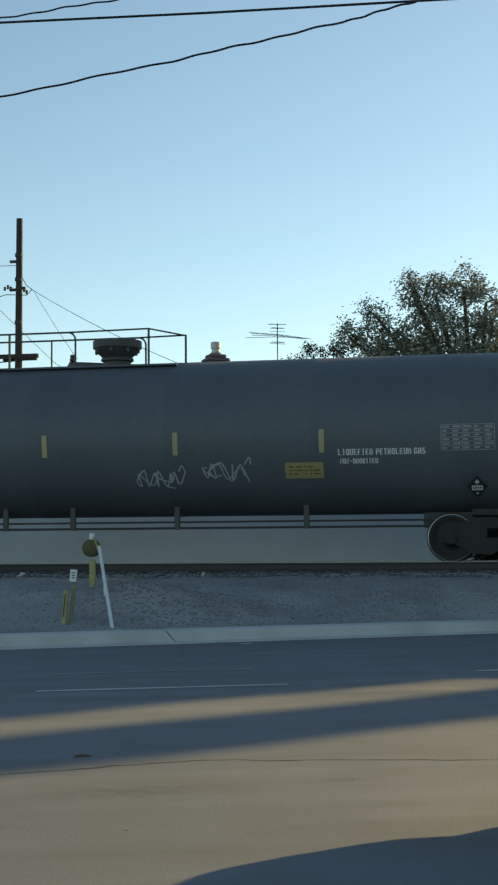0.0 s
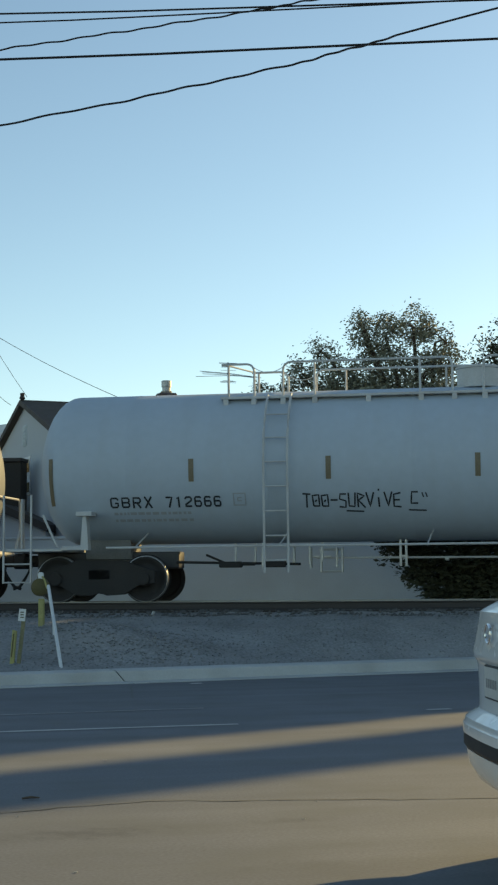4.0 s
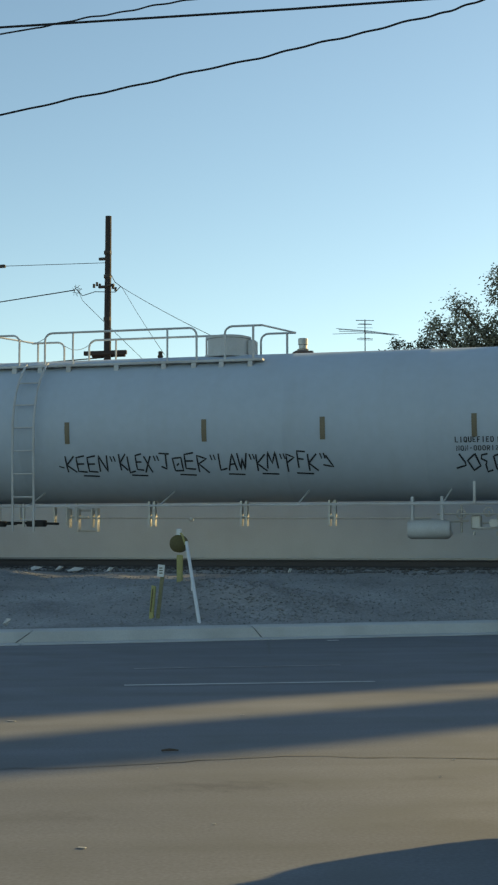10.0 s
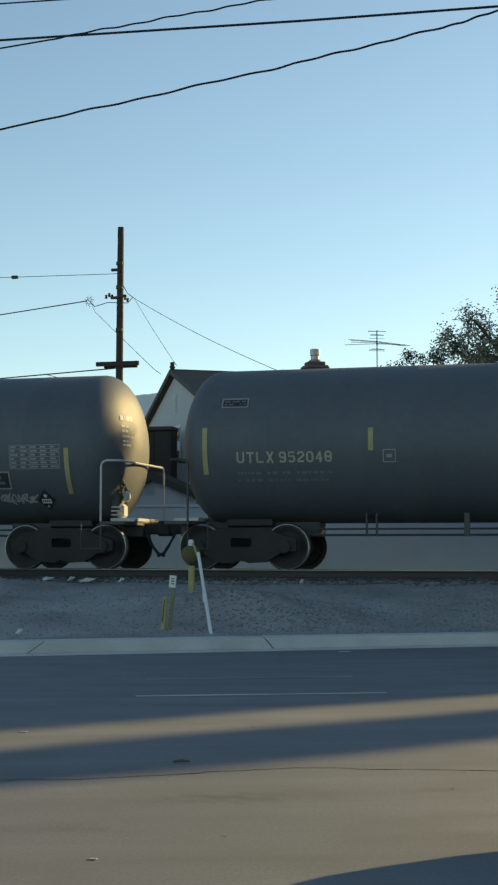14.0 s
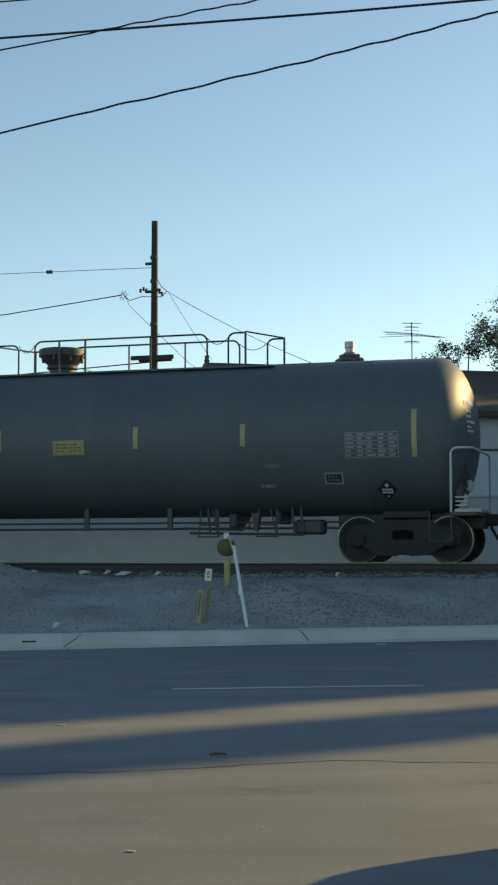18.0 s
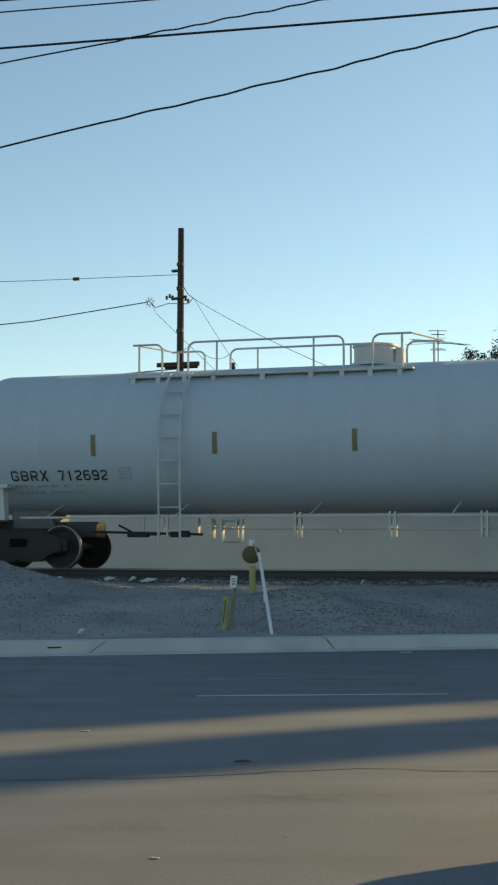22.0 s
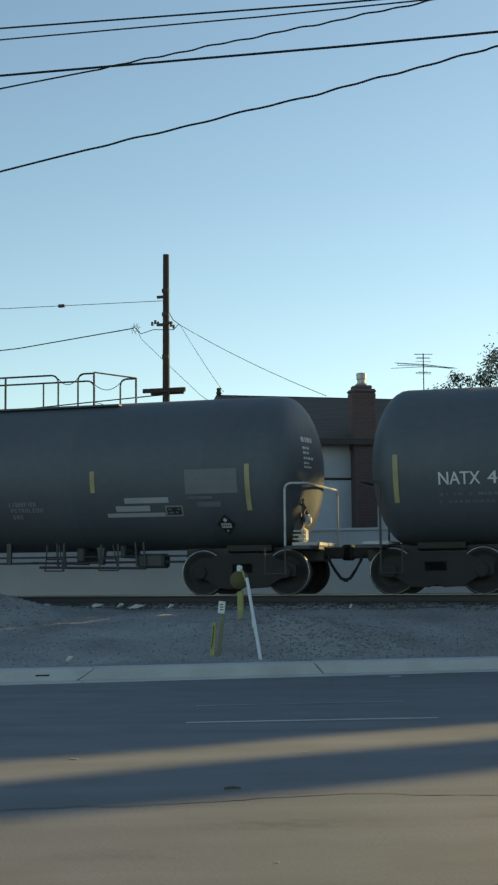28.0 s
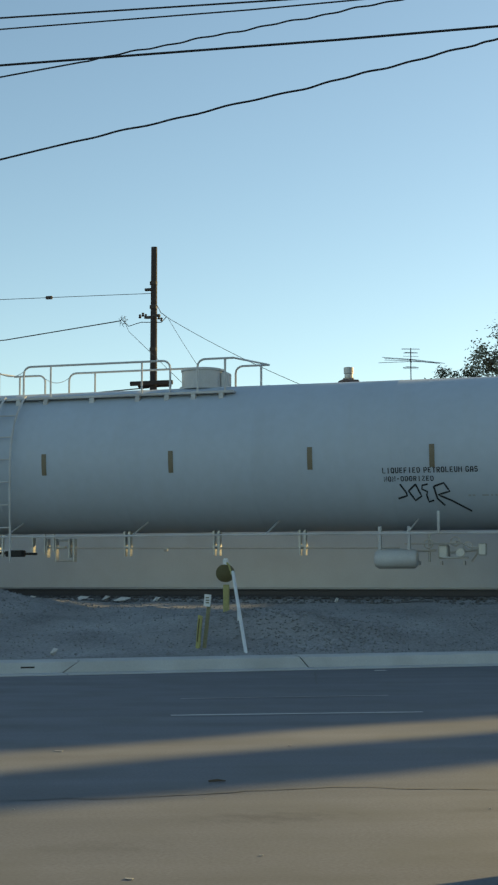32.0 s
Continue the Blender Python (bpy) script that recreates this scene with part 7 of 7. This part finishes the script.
def tail_skin(zs, u0=-1.0, u1=1.0, out=0.0, thick=0.03, n=25):
    sh = Shape()
    us = [u0 + (u1 - u0) * k / (n - 1) for k in range(n)]
    pv = [tail_point(u, z, out) for z in zs for u in us]
    m, r = n, len(zs)
    pv += [(x + thick, y * (1 - thick * 0.6), z) for x, y, z in pv]
    o = m * r
    fs = [(i * m + k + 1, i * m + k, (i + 1) * m + k, (i + 1) * m + k + 1) for i in range(r - 1) for k in range(m - 1)]
    fs += [tuple(q + o for q in f[::-1]) for f in fs]
    rim = list(range(m)) + [i * m + m - 1 for i in range(1, r)] + [(r - 1) * m + k for k in range(m - 2, -1, -1)] + [i * m for i in range(r - 2, 0, -1)]
    fs += [(rim[k], rim[(k + 1) % len(rim)], rim[(k + 1) % len(rim)] + o, rim[k] + o) for k in range(len(rim))]
    return sh.put(pv, fs)


tail_skin([0.32, 0.36, 0.40, 0.43, 0.465, 0.50, 0.545, 0.583]).link("rear_skirt", M_carpaint, suv, smooth=True)
tail_skin([0.588, 0.602, 0.625, 0.645, 0.662], out=-0.002).link("bumper_trim", M_plastic, suv, "black plastic bumper strip", smooth=True)
tail_skin([0.664, 0.68, 0.70, 0.712, 0.722, 0.733, 0.745, 0.756, 0.766, 0.778, 0.79]).link("bumper", M_carpaint, suv, smooth=True)
tail_skin([0.792, 0.84, 0.92, 1.0, 1.035, 1.045, 1.055, 1.075, 1.10, 1.13, 1.165, 1.20, 1.24, 1.27, 1.296, 1.303, 1.31, 1.33, 1.35], n=31).link("tailgate", M_carpaint, suv, "white tailgate with a ledge over the plate", smooth=True)
tail_skin([1.352, 1.38, 1.42, 1.50, 1.58, 1.63], -0.9, 0.9).link("rear_window", M_glass, suv, smooth=True)
plate = Shape().block(-0.014, -0.002, -0.162, 0.162, 0.862, 1.033, 0.004).link("licence_plate", M_plastic, suv, "framed licence plate with unreadable bars")
Shape().block(-0.018, -0.015, -0.152, 0.152, 0.872, 1.023, 0.001).link("plate_face", M_whitepart, plate)
for k in range(6):
    Shape().box(-0.021, -0.019, -0.115 + k * 0.04, -0.095 + k * 0.04, 0.92, 0.965).link("plate_bar", M_faintw, plate)
Shape().tube([(-0.026, 0.056 * math.cos(a), 1.19 + 0.046 * math.sin(a)) for a in np.linspace(0, 2 * math.pi, 21)], 0.008, 6).lathe([(-0.02, 0.012), (-0.012, 0.02)], "x", (0, 0, 1.19), 10).link("badge", M_chrome, suv, "oval chrome badge", smooth=True)
for s in (-1, 1):
    a, b = sorted((s * (0.58 if s < 0 else 0.84), s * 0.99))
    tail_skin([1.115, 1.14, 1.17, 1.20, 1.225], a, b, 0.012, 0.04, 13).link("tail_light", M_taillight, suv, "red tail light", smooth=True)
Shape().tube([(0.13, -0.02, 1.37), (0.155, -0.10, 1.385), (0.20, -0.36, 1.40)], 0.02, 6).link("wiper", M_plastic, suv)
Shape().block(0.40, 0.95, -0.56, 0.56, 1.655, 1.70, 0.015).link("spoiler", M_plastic, suv, "dark roof spoiler")
wheel = Shape().lathe([(-0.11, 0.20), (-0.11, 0.30), (-0.08, 0.335), (0.08, 0.335), (0.11, 0.30), (0.11, 0.20)], "y", (0, 0, 0), 24).mesh("tyre", M_rubber, smooth=True)
rimm = Shape().lathe([(-0.07, 0.04), (-0.09, 0.10), (-0.06, 0.20), (-0.02, 0.22), (0.06, 0.22), (0.08, 0.05)], "y", (0, 0, 0), 20).mesh("rim", M_metal, smooth=True)
for x in (0.85, 3.55):
    for s in (-1, 1):
        w = part("wheel", wheel, suv, at=(x, s * 0.80, 0.335))
        part("rim", rimm, w)
Shape().block(0.02, 0.24, -0.50, -0.38, 0.25, 0.32, 0.02).link("exhaust_tip", M_plastic, suv)

# ---- tall trees added out of view to cast the long shadows on the road ----
SX, SY = math.sin(radians(SUN_AZ)), math.cos(radians(SUN_AZ))


def cypress(x, y, h, r, seed, lean=0.0, core=0.4):
    t = tagged(new("cypress_tree"), "tall narrow dark cypress added unseen to shadow the road", "tree", "cypress trees")
    lx, ly = -SY * lean, SX * lean
    Shape().tube([(x, y, 0.6), (x + lx * h * 0.9, y + ly * h * 0.9, h * 0.9)], [0.16, 0.03], 8).link("trunk", M_bark, t)
    rr = random.Random(seed)
    sh = Shape()
    for k in range(5200):
        f = rr.random()
        z = 1.0 + f * h
        w = r * min(1.0, (1 - f) * 2.2 + 0.04) * min(1, 0.5 + f * 4) * rr.random() ** core
        a = rr.uniform(0, 6.28)
        p = Vector((x + lx * z + w * math.cos(a), y + ly * z + w * math.sin(a), z))
        s = Vector((rr.gauss(0, 1), rr.gauss(0, 1), 0)).normalized() * 0.14
        sh.put([p - s, p + s, p + s * 0.3 + Vector((0, 0, 0.5)), p - s * 0.3 + Vector((0, 0, 0.5))], [(0, 1, 2, 3)])
    sh.link("crown", M_leafdark, t)


cypress(-1.95 + SX * 37, 9.45 + SY * 37, 19.0, 0.84, 61, 0.12, 0.75)
for k in range(8):
    d = 36
    off = 1.1 + k * 1.15
    cypress(-2.6 + SX * d - SY * off, 13.75 + SY * d + SX * off, 18.0 + 0.6 * math.sin(k * 2.1) if k < 7 else 11.4, 1.2 if k < 5 else 1.4, 71 + k, 0.0, 0.65)


# high crown placed out of view to shade the upper tank ends
tree("street_tree", (5.4, 45.2, 0.9), 11.5, [(5.2, 45.2, 11.1, 1.25, 0.8, 1.0), (4.4, 45.0, 11.2, 0.8, 0.7, 0.95), (6.2, 45.2, 11.3, 0.8, 0.7, 0.95), (5.3, 45.1, 12.5, 1.3, 0.7, 1.0)], 11000, 0.24, M_leafdark, "unseen slim tree added to shade the upper tank ends", 83, trunk=0.09)


# ---- movement ----
def motions():
    turns = []
    total = TRAIN[-1][1]
    steps = int(total / 0.66) + 1
    ts, ss = [t for t, s in TRAIN], [s for t, s in TRAIN]
    for k in range(steps + 1):
        s = total * k / steps
        turns.append((float(np.interp(s, ss, ts)), s))
    for car, x in CARS:
        walk(car, [(t, pose(x - 6.65 - s, TRACK_Y, RAIL_TOP)) for t, s in TRAIN])
        for ob in car.children_recursive:
            if ob.data == ME_wheelset:
                p = ob.location.copy()
                walk(ob, [(t, pose(p.x, p.y, p.z, 0, -math.degrees(s / WR), 0)) for t, s in turns])


motions()
